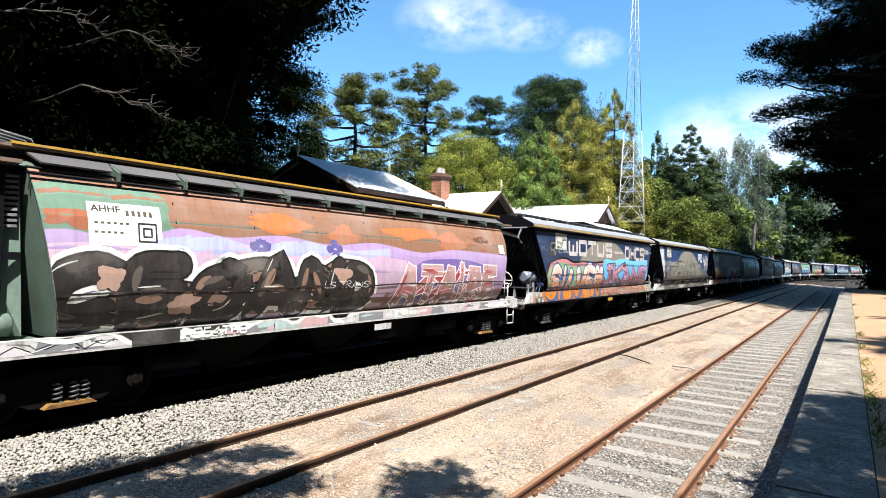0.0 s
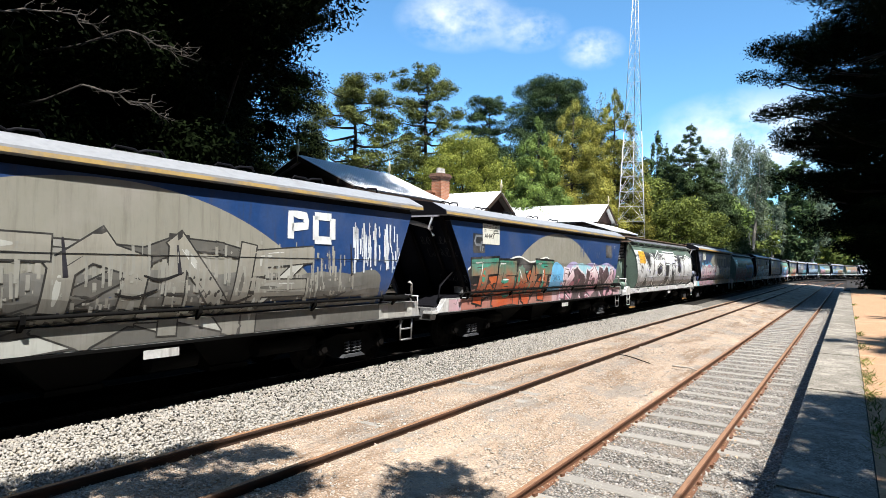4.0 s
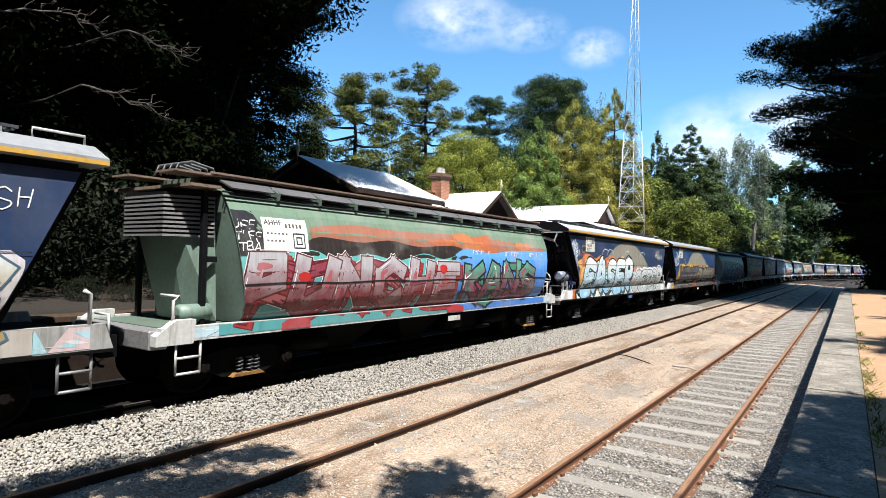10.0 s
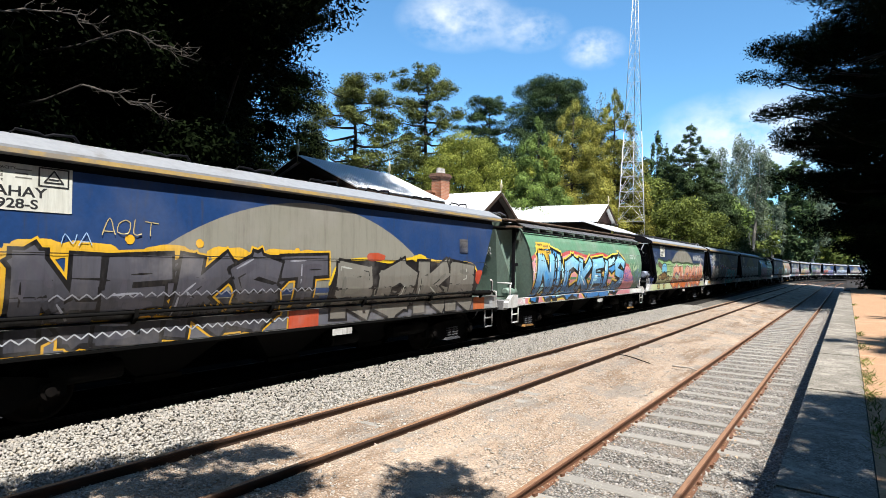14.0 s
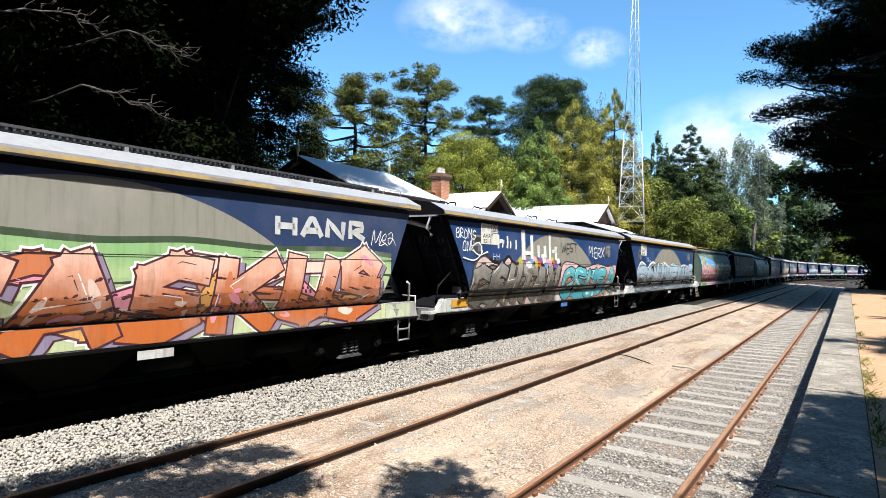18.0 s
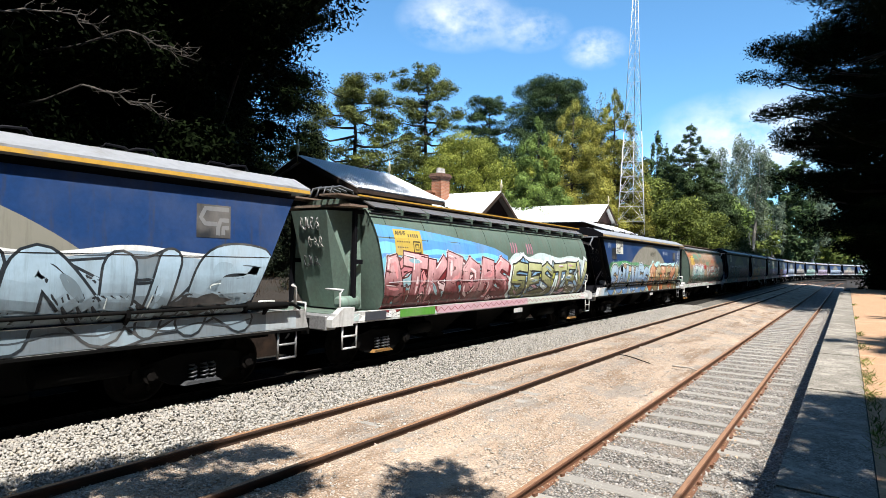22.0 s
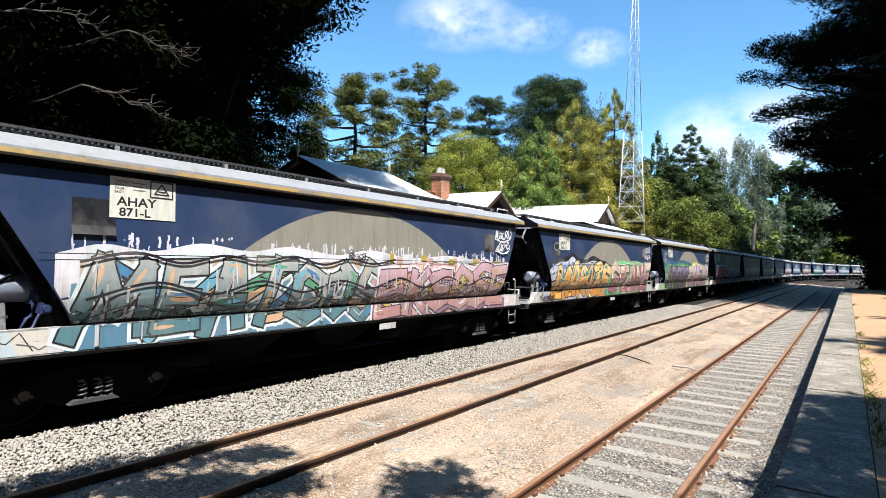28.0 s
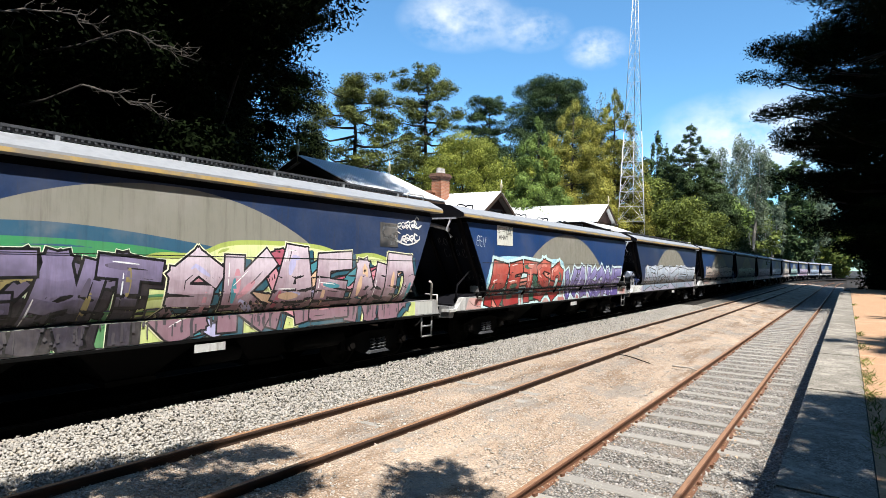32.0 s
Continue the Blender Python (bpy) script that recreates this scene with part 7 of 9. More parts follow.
        for k in range(18):
            u = rng.uniform(9.0, 13.4)
            m.ribbon(curve_pts([(u, 2.5), (u + 0.1, 2.62), (u + 0.2, 2.58)]), 0.03, m.slot("c8b8b0"), True)
        m.tag("PUFF", 1.25, 2.78, 0.7, 0.15, "eeeeee", 0.035)
        m.tag("STUFF", 1.35, 2.6, 0.7, 0.14, "eeeeee", 0.035)
        m.tag("TBA", 1.55, 2.42, 0.45, 0.13, "eeeeee", 0.035)
        B(2.6, 3.3, 0.99, 1.2, "a03038", "a03038", 0.02, 1, 0.3)
        B(8.0, 8.8, 0.99, 1.2, "a8343a", None, 0.02, 1, 0.4)
    elif i == 7:
        m.smear(0.75, 1.5, 2.55, 3.25, "c4ccd6")
        m.smear(0.95, 1.35, 2.0, 2.7, "a4aebc")
        fire = [(1.2, 1.1), (1.5, 2.0), (1.9, 2.62), (2.5, 2.72), (3.2, 2.55), (3.9, 2.7), (4.5, 2.48), (5.2, 2.7), (6.0, 2.55), (6.6, 2.62), (7.4, 2.4), (8.6, 2.2)]
        C(fire, 1.0, "c0622c", "cc7a44")
        C([(u + 0.1, z - 0.14 - 0.1 * (k % 2)) for k, (u, z) in enumerate(fire[1:-1])], 1.2, "d89a58", "e0bc70")
        for k in range(16):
            m.blob(1.6 + 0.42 * k, 2.35 + rng.uniform(-0.1, 0.2), 0.3, 0.14, ("dca860", "c8683a", "e4d098", "c05a34")[k % 4], None, 0.7)
        B(8.0, 13.9, 1.0, 2.1, "b0b0b4", "d4d2d2", 0.14)
        B(8.3, 13.6, 2.0, 2.25, "b0584e", "c89088", 0.12, 2.0)
        m.ribbon(curve_pts([(2.6, 1.36), (1.9, 1.3), (1.55, 1.15), (1.9, 1.02), (3.4, 1.0)]), 0.3, m.slot(K))
        m.ribbon(curve_pts([(3.4, 1.28), (2.2, 1.22), (1.85, 1.14), (2.2, 1.08), (8.0, 1.1)]), 0.26, m.slot("d8e4ea"))
        P("EASER", 2.0, 8.3, 1.06, 2.52, "8fbcd6", "e2eaee", "121214", None, 0.27, 0.05, "3a4248", ("b0d0de", "c8e0ea"), "ffffff", 0.2, 0.09, soft=True)
        P("OSTER", 8.6, 13.4, 1.02, 2.12, "b0b4b4", "d8dada", "2a3038", "dcdcde", 0.25, 0.035, None, ("9aa4a8",), "f4f4f4", soft=True)
        for u, z, r in ((0.95, 2.95, 0.14), (1.2, 2.7, 0.1)):
            m.ribbon(curve_pts([(u + r * math.cos(q), z + r * math.sin(q)) for q in np.linspace(0.4, 6.2, 9)]), 0.03, m.slot("d8dce4"))
        m.tag("ROSE", 1.55, 2.62, 0.5, 0.16, "b04848", 0.025)
        m.tag("OM", 1.6, 2.4, 0.3, 0.15, "b04848", 0.025)
        for u in (4.0, 4.6, 7.0, 9.4):
            m.ribbon(curve_pts([(u, 2.7), (u + 0.3, 2.95), (u + 0.8, 2.9), (u + 0.9, 2.72)]), 0.045, m.slot("b4b8c0"), True)
        m.scrawl(12.2, 2.75, 1.4, 0.3, "d4d8de", 4, 0.035)
        m.tag("W", 13.0, 1.95, 0.6, 0.35, "f0f0f2", 0.05)
    elif i == 8:
        m.ribbon(polyline([(1.2, 0.95), (1.7, 1.35), (2.2, 1.8), (2.55, 2.25)]), 0.42, m.slot("c8901c", "dca42a"), cap=False)
        B(2.4, 7.8, 1.0, 1.62, "2a282c", "2e2c30", 0.03)
        B(1.6, 13.8, 1.0, 1.34, "5c5a60", "6a686c", 0.02)
        for u, w in ((2.75, 0.35), (3.3, 0.4), (4.5, 0.45), (5.6, 0.4), (6.6, 0.4), (7.3, 0.3)):
            m.blob(u, 2.34, w, 0.13, "d09a20", "dca830", 0.4)
        for u, z in ((2.3, 2.3), (3.9, 2.52), (5.0, 2.5), (7.0, 2.42)):
            m.blob(u, z, 0.07, 0.07, "e0a424", None, 0.2)
        P("NEKST", 2.45, 7.75, 1.02, 2.34, "3a383e", "55525a", "141214", ("d09a20", "d8a428"), 0.33, 0.045, None, ("4a464e",), "8f8c94", 0.05, 0.05, glow=1.6)
        for z, a, u0, u1 in ((1.72, "8a888e", 2.9, 7.5), (1.18, "b0aeb2", 1.9, 7.0)):
            n = int((u1 - u0) / 0.09)
            m.ribbon(curve_pts([(u0 + (u1 - u0) * k / n, z + (0.035 if k % 2 else -0.035)) for k in range(n + 1)], 0.05), 0.022, m.slot(a))
        C([(7.85, 1.8), (8.1, 2.2), (8.9, 2.32), (9.7, 2.26), (10.6, 2.36), (11.6, 2.3), (12.6, 2.3), (13.3, 2.2), (13.5, 1.8)], 1.36, "141214", "161416", "d8b024", 0.06)
        for u in (9.2, 10.8):
            m.blob(u, 2.36, 0.3, 0.09, "b0482c" if u < 10 else "d8b024")
        P("ROKR", 7.95, 13.4, 1.02, 2.26, "6f6860", "7c776e", "141214", None, 0.36, 0.045, None, ("777268", "68635c"), "b0aca4", 0.06, 0.05)
        m.blob(13.55, 1.9, 0.2, 0.2, "a83a24", "b8442c")
        m.box(6.95, 7.7, 0.99, 1.32, "b0452a")
        m.box(13.5, 14.1, 0.99, 1.32, "b0582a")
        m.smear(0.85, 1.6, 2.35, 2.85, "c8ccd4", 20)
        m.tag("HOR", 1.5, 2.7, 0.5, 0.28, "e6e8ee", 0.05)
        m.ribbon(curve_pts([(0.9, 2.4), (1.6, 2.38), (2.05, 2.6), (1.95, 3.0), (1.4, 3.15)]), 0.06, m.slot("dfe3ea"), True)
        m.tag("AOLT", 3.5, 2.58, 0.8, 0.2, "b09a6a", 0.025)
        m.tag("NA", 3.0, 2.42, 0.4, 0.14, "9ab4d4", 0.02)
        m.badge(12.55, 2.55, 0.4, 0.35, "2a3040", "4a5060")
    elif i == 9:
        B(1.3, 14.3, 1.2, 3.3, "4f7058", "5f8468", 0.03, 1, 0.05)
        m.smear(8.0, 12.8, 2.5, 2.9, "8fa488", 30)
        pink = [(1.4, 2.4), (2.2, 2.62), (3.6, 2.56), (5.0, 2.75), (6.6, 2.62), (8.2, 2.75), (9.3, 2.6), (10.0, 2.45), (11.0, 2.36), (11.9, 2.2), (12.4, 1.3)]
        C(pink, 1.0, "cc8088", "e09aa2", "b84a4a", 0.12)
        P("NICKELS", 1.9, 11.0, 1.02, 2.6, "2f6ea8", "8cc4e8", "101012", ("dcb83a", "e0c04a"), 0.24, 0.06, "1a1c20", ("4a8ec4", "a8d4ec"), "f0f6fa", 0.18, 0.08, glow=1.8)
        C([(10.9, 1.2), (11.2, 2.2), (11.8, 2.1), (12.5, 1.7), (12.7, 1.2)], 1.2, "c8747c", "d88a92")
        m.scrawl(11.0, 1.9, 1.0, 0.2, "3a58a8", 6, 0.05)
        m.scrawl(11.0, 1.62, 1.6, 0.26, "3a58a8", 6, 0.05)
        n = 16
        m.ribbon(polyline([(10.3 + 2.2 * k / n, 1.6 + (0.32 if k % 2 else -0.32)) for k in range(n + 1)]), 0.02, m.slot("4a3a52"))
        m.tag("SENT", 12.1, 2.62, 1.1, 0.16, "dce0d8", 0.04)
        m.tag("SHOE", 10.6, 1.5, 0.5, 0.2, "e8d8d8", 0.025)
        m.scrawl(12.6, 1.5, 1.0, 0.7, "6a7a9a", 5, 0.05)
        m.smear(11.8, 13.4, 2.0, 2.5, "c8d4a8", 12)
        m.tag("MR", 1.4, 1.7, 0.5, 0.5, "e8e8ea", 0.03)
    elif i == 10:
        top = [(1.2, 2.3), (1.7, 2.62), (2.4, 2.6), (3.2, 2.52), (4.2, 2.6), (5.0, 2.45), (6.0, 2.52), (7.4, 2.45), (8.8, 2.5), (10.4, 2.42), (12.2, 2.45), (13.7, 2.35)]
        C([(u, z + 0.1) for u, z in top], 1.0, "34402e", "3a4834")
        C(top, 1.0, "c0c494", "86a870")
        C([(1.3, 1.9), (3.0, 1.85), (5.0, 1.9), (8.0, 1.8), (13.6, 1.85)], 1.0, "b8bc90", "c4c89c")
        m.wave(1.4, 5.4, 1.7, 0.03, 0.5, "4a4a36", 0.05)
        m.ribbon([(1.85, 2.42), (2.2, 2.34), (2.55, 2.2)], 0.3, m.slot(K))
        m.ribbon([(1.87, 2.42), (2.2, 2.34), (2.55, 2.2)], 0.23, m.slot("6a4c36", "7c5c44"))
        m.blob(3.05, 2.16, 0.6, 0.34, K, None, 0.05)
        m.blob(3.05, 2.16, 0.53, 0.29, "6aa6c0", "78b4cc", 0.05)
        m.blob(3.0, 1.74, 0.72, 0.24, K, None, 0.3)
        m.blob(3.0, 1.74, 0.64, 0.19, "7a5c34", "846640", 0.3)
        for u, z in ((2.15, 1.7), (3.9, 1.62), (2.4, 1.2), (3.6, 1.2)):
            m.blob(u, z, 0.3, 0.17, K, None, 0.5)
            m.blob(u, z, 0.24, 0.12, "a08c5c", None, 0.5)
        for u, z in ((4.3, 2.1), (4.6, 2.0), (4.4, 1.9)):
            m.blob(u, z, 0.14, 0.1, "7a9a64", None, 0.3)
        P("CASKUS", 5.0, 13.4, 1.02, 2.42, "b8602c", "e4b4a0", "4a2228", "ece8d8", 0.28, 0.026, "8a7a90", ("d89a50", "d88a9a", "c0704a", "e0c0b0"), "f8ece4", glow=2.0)
        m.block("HANR", 10.4, 12.9, 2.72, 3.05, 0.12, "b8b6b4")
        m.scrawl(13.0, 2.6, 0.8, 0.4, "ecebe8", 4, 0.035)
        m.scrawl(0.95, 2.85, 0.5, 0.2, "7a86a0", 4, 0.025)
        m.scrawl(1.1, 2.5, 0.5, 0.2, "7a86a0", 4, 0.025)
    elif i == 11:
        C([(1.75, 1.4), (1.85, 2.2), (2.3, 2.5), (2.9, 2.32), (3.4, 2.3), (3.8, 2.5), (4.2, 2.28), (5.4, 2.34), (6.6, 2.26), (7.7, 2.3)], 1.0, "a8908a", "d0b0ae", K, 0.1)
        P("CSHTAN", 1.7, 7.5, 1.04, 2.26, "4a463e", "96908a", "161414", None, 0.30, 0.035, "5a4438", ("6a645c", "8a7a6a"), "d8d4d0", 0.25, 0.09)
        for k in range(16):
            m.blob(4.6 + k * 0.19, 2.36 + 0.1 * math.sin(k * 1.7), rng.uniform(0.12, 0.26), rng.uniform(0.07, 0.14), ("b8b030", "c85a3a", "7a5a9a", "d8d4d0", "5a98c0", "d89ab0")[k % 6], None, 0.4)
        C([(7.6, 1.5), (7.9, 2.3), (8.8, 2.36), (10.0, 2.2), (11.4, 2.34), (12.6, 2.24), (13.7, 2.34)], 1.36, "c08a90", "d4b0b0", K, 0.04)
        P("CEUSA", 7.9, 13.6, 1.04, 2.2, "2f8490", "66b8c0", "101416", None, 0.28, 0.035, "c87a50", ("4fa0b0", "9cd4d4", "c8a888"), "e8f4f4", soft=True)
        for u, a, b, w in ((3.15, 2.72, 3.12, 0.1), (3.4, 2.75, 2.98, 0.08), (3.7, 2.74, 3.1, 0.1), (3.9, 2.74, 2.95, 0.08), (4.25, 2.72, 3.0, 0.09), (4.75, 2.4, 3.34, 0.26), (5.35, 2.45, 3.2, 0.2), (5.85, 2.5, 2.9, 0.18), (6.35, 2.5, 2.9, 0.2), (6.75, 2.4, 3.3, 0.16), (7.25, 2.42, 2.9, 0.2)):
            m.ribbon([(u, a), (u + 0.02, (a + b) / 2), (u, b)], w, m.slot("cfccc6"), cap=False)
        for u, z, w in ((3.2, 2.92, 0.3), (4.9, 2.62, 0.5), (6.05, 2.54, 0.4), (6.95, 2.72, 0.4)):
            m.ribbon([(u, z), (u + w / 2, z + 0.02), (u + w, z - 0.02)], 0.12, m.slot("cfccc6"), cap=False)
        m.tag("WEST", 7.75, 2.72, 1.45, 0.34, "34322e", 0.08)
        m.tag("MERX", 10.4, 2.6, 1.9, 0.4, "ececea", 0.065)
        m.tag("BROMS", 0.88, 2.93, 1.0, 0.24, "e8eaf0", 0.045)
        m.tag("ONE", 1.2, 2.62, 0.6, 0.26, "e8eaf0", 0.04)
        m.ribbon(curve_pts([(1.2, 2.42), (1.8, 2.36), (2.2, 2.6), (2.05, 2.85), (1.7, 2.7), (2.0, 2.5), (2.5, 2.6)]), 0.035, m.slot("e8eaf0"))
        m.tag("HH", 2.8, 2.4, 0.4, 0.16, "c8ccd4", 0.03)
        m.box(0.9, 1.7, 1.1, 1.3, "c0861e", "d09a30")
    elif i == 12:
        B(1.6, 13.9, 1.0, 1.5, "6f767c", "808a92", 0.05)
        C([(1.4, 1.6), (1.6, 2.1), (2.1, 2.46), (2.7, 2.42), (3.3, 2.2), (3.8, 2.4), (4.4, 2.5), (5.2, 2.3), (6.0, 2.42), (6.8, 2.48), (7.6, 2.28), (8.8, 2.44), (10.2, 2.28), (11.4, 2.4), (12.6, 2.3), (13.6, 2.46), (14.0, 2.0)], 1.36, "7f8a92", "98a8b6", "e6eaee", 0.08)
        P("SOUVENIR", 1.6, 13.9, 1.02, 2.4, "78848c", "aabecd", "20262c", None, 0.33, 0.03, None, ("8fa0ac", "98a8b4", "6a767e"), "dfe8ee", 0.2, 0.09, soft=True)
        for u, w in ((1.9, 0.6), (3.6, 0.5), (6.4, 0.5), (9.0, 0.5), (12.2, 0.5)):
            m.blob(u + 0.3, 1.55, w, 0.14, "26282c", None, 0.7)
        m.wave(1.7, 13.6, 1.2, 0.05, 0.5, "3a4046", 0.025)
        m.tag("TESE", 2.9, 2.5, 0.7, 0.2, "9cc0d8", 0.03)
        m.ribbon(curve_pts([(3.2, 2.66), (3.5, 2.7), (3.7, 2.5), (3.9, 2.6)]), 0.03, m.slot("9cc0d8"))
    elif i == 13:
        C([(1.1, 3.1), (3.0, 3.05), (5.0, 2.9), (6.6, 2.72), (7.4, 2.5)], 1.8, "3f7cbc", "5a90c4")
        C([(1.1, 2.6), (1.8, 2.72), (2.8, 2.54), (3.8, 2.6), (5.0, 2.5), (6.2, 2.56), (7.3, 2.4)], 1.2, "5fa8b4", "78c0d0")
        B(1.0, 14.2, 1.2, 1.6, "6a4038", "8a5a50", 0.06)
        C([(7.3, 2.3), (8.0, 2.62), (8.8, 2.5), (9.8, 2.66), (11.2, 2.52), (12.4, 2.6), (13.8, 2.4)], 1.3, "8fa09c", "b8c2c0")
        P("ATKROBS", 1.55, 7.4, 1.2, 2.42, "6e262c", "e2acac", "4a1418", "d8c4c4", 0.27, 0.026, "7a2228", ("d88a8c", "c07a80", "8fb0b8", "e8c8c8"), "f4ecec", 0.05, 0.07, glow=1.4)
        P("SESTEV", 7.6, 13.8, 1.2, 2.36, "66663c", "c2c08c", "1e201c", "d8e0e4", 0.2, 0.04, "6a90b4", ("a0a04a", "7fa8cc", "8fa0a8", "b8909c"), "f0f4e8", 0.1, 0.1)
        for k in range(6):
            m.ribbon([(7.7 + 0.16 * k + (0.6 if k > 2 else 0), 2.62), (7.72 + 0.16 * k + (0.6 if k > 2 else 0), 2.75), (7.7 + 0.16 * k + (0.6 if k > 2 else 0), 2.9)], 0.06, m.slot("b06a80"))
        m.wave(1.8, 7.2, 1.82, 0.012, 0.9, "d8d0d0", 0.016)
        for u0, u1, a in ((1.2, 1.9, "3a3a40"), (2.4, 3.8, "4f8a30"), (3.9, 9.0, "c8a0a8"), (9.0, 13.6, "c8ccc0")):
            m.box(u0, u1, 0.99, 1.178, a)
        n = 60
        m.ribbon(polyline([(3.9 + 9.6 * k / n, 1.09 + (0.05 if k % 2 else -0.05)) for k in range(n + 1)]), 0.025, m.slot("8a3a44"))
        m.tag("RIP", 1.25, 1.9, 0.2, 0.7, "ececec", 0.03)
    elif i == 14:
        C([(1.2, 2.2), (1.5, 2.42), (2.4, 2.46), (3.4, 2.52), (4.4, 2.44), (5.2, 2.46), (6.2, 2.4), (7.5, 2.3)], 1.3, "3f7f52", "4f9262")
        for k in range(9):
            u = 1.8 + 0.6 * k
            m.ribbon([(u, 2.28), (u, 2.4), (u, 2.52)], 0.03, m.slot("e8f0ea"), True)
        C([(7.3, 2.1), (7.6, 2.36), (8.2, 2.3), (9.0, 2.55), (9.8, 2.4), (10.6, 2.5), (11.6, 2.4), (12.6, 2.5), (13.8, 2.2)], 1.36, "8cc0d8", "b4dcec")
        B(1.0, 7.4, 1.0, 1.36, "7a92a4", "90a8b8", 0.02)
        P("SOLVES", 1.45, 7.4, 1.02, 2.32, "52749c", "bcd0e4", "121418", "e8eef2", 0.30, 0.035, "b09a6a", ("7a9cc4", "c8a888", "9cb8d8"), "ffffff", 0.1, 0.07, soft=True, glow=1.6)
        P("OSTEKA", 7.5, 13.8, 1.02, 2.36, "a04e22", "dca888", "1c120c", "c8e0ea", 0.28, 0.032, "3a2c1c", ("c87a44", "8a8a3a", "e0c0a0", "7a4a2c"), "f4e8dc", 0.1, 0.09, mix=("6a5a34", "c8b490"))
        m.tag("ZIP", 1.15, 2.2, 0.5, 0.22, "16201a", 0.03)
        m.scrawl(7.6, 2.86, 1.0, 0.18, "5a544a", 4, 0.03)
        m.smear(10.2, 11.2, 2.9, 3.1, "98a4bc", 14)
        m.smear(1.1, 1.4, 3.0, 3.3, "8a94a8", 6)
        m.box(1.62, 2.2, 2.56, 3.05, "1e2024")
        m.box(12.35, 13.0, 2.6, 3.1, "1e2024")
        m.scrawl(13.4, 2.75, 0.55, 0.46, "e0e4ea", 4, 0.05)
        m.tag("POPS", 13.4, 2.45, 0.35, 0.2, "e0e4ea", 0.025)
    elif i == 15:
        B(0.95, 14.3, 1.2, 3.3, "6e6a54", "96745a", 0.04, 1, 0.05)
        B(1.0, 14.2, 1.3, 2.2, "5f6a56", "80806a", 0.25)
        for k in range(20):
            m.blob(rng.uniform(2, 14), rng.uniform(2.5, 3.1), 0.6, 0.16, ("9a5c40", "5f7a62", "7a6a56")[k % 3], None, 0.7)
        P("AERON", 2.4, 6.2, 1.24, 2.36, "2a5a48", "d4dedc", "1a201c", "c8b0b4", 0.24, 0.03, None, ("6fb0a8", "a8ccc8", "4a7a9a"), "ffffff", jag=0.1)
        m.blob(6.5, 2.3, 0.35, 0.16, "a02c2c")
        m.blob(6.6, 1.9, 0.4, 0.2, "a88a70")
        P("KESAW", 7.2, 13.8, 1.24, 2.3, "3a5a4c", "c8bcb8", "1a2a20", "a05a54", 0.24, 0.03, None, ("8a4a6a", "7aa89c", "c88a84"), "e8e8e4", jag=0.1)
        m.smear(1.5, 14, 1.2, 1.8, "3a4238", 60)
        m.box(3.0, 3.5, 2.2, 2.24, "e0e0dc")
    elif i == 16:
        C([(1.5, 2.3), (2.1, 2.44), (2.8, 2.36), (3.6, 2.5), (4.5, 2.4), (5.4, 2.5), (6.6, 2.38), (7.6, 2.5), (9.0, 2.36), (10.6, 2.44), (12.0, 2.34), (13.9, 2.3)], 1.0, "c8bebe", "dcd4d8")
        m.smear(1.7, 13.4, 2.3, 2.62, "cac4ce", 70)
        C([(1.8, 2.2), (3.4, 2.28), (5.4, 2.18), (7.6, 2.3), (8.2, 1.9)], 1.0, "8a9ca0", "c8a890")
        C([(1.7, 1.9), (3.0, 2.0), (4.6, 1.84), (6.4, 1.98), (8.0, 1.8)], 1.0, "567a90", "7a9ca4")
        C([(7.6, 1.8), (8.4, 2.2), (10.0, 2.26), (12.0, 2.16), (13.8, 2.0)], 1.0, "b88c88", "d8b0ae")
        P("MEATCOS", 1.8, 8.0, 1.04, 2.24, "54767e", "bcb4ac", "2a2626", "d0d4d6", 0.2, 0.022, None, ("5f9a7a", "6aa4b8", "4a7aa0", "c8a080"), "dcd8d4", jag=0.12)
        for k in range(24):
            u = 8.0 + 0.235 * k
            m.box(u, u + rng.uniform(0.08, 0.26), rng.uniform(2.2, 2.3), rng.uniform(2.34, 2.47), ("bcb8bc", "a8943c", "c09890", "cac6c8", "c4c0c4")[k % 5])
        P("EKSOSE", 7.9, 13.7, 1.04, 2.22, "a87c78", "c8a4b0", "3a2a30", "d8ccd0", 0.2, 0.02, "86687a", ("c89c98", "b8a040", "c4bcc4", "b8887c", "9a86a0"), "f0e8e8", jag=0.13, wild=5)
        m.smear(8.0, 13.6, 1.1, 2.3, "b09a3c", 12)
        m.wave(1.8, 8.4, 2.26, 0.08, 0.7, "26222a", 0.04)
        m.wave(1.9, 13.4, 1.78, 0.14, 0.9, "26222a", 0.04)
        m.wave(1.9, 13.4, 1.5, 0.1, 0.6, "3a3438", 0.02)
        m.scrawl(6.9, 2.34, 0.5, 0.18, "3a383c", 4, 0.03)
        m.smear(1.9, 13.6, 1.02, 2.2, "b8b0b0", 40)
        m.box(1.68, 2.25, 2.56, 3.05, "1e2024")
        m.box(12.4, 12.95, 2.6, 3.1, "202226")
        m.scrawl(13.0, 2.96, 0.95, 0.3, "f0f0f2", 4, 0.12)
        m.scrawl(13.02, 2.62, 0.85, 0.3, "f0f0f2", 4, 0.12)
    elif i == 17:
        smoke = [(1.2, 2.0), (1.5, 2.35), (2.2, 2.5), (2.9, 2.6), (3.4, 2.72), (4.0, 2.55), (4.8, 2.5), (5.6, 2.66), (6.4, 2.5), (7.2, 2.4), (7.6, 2.0)]
        C(smoke, 1.0, "1a1c22", "20242c")
        C([(u, z - 0.14 - 0.06 * (k % 2)) for k, (u, z) in enumerate(smoke)], 1.0, "a8a4ae", "c0c0cc")
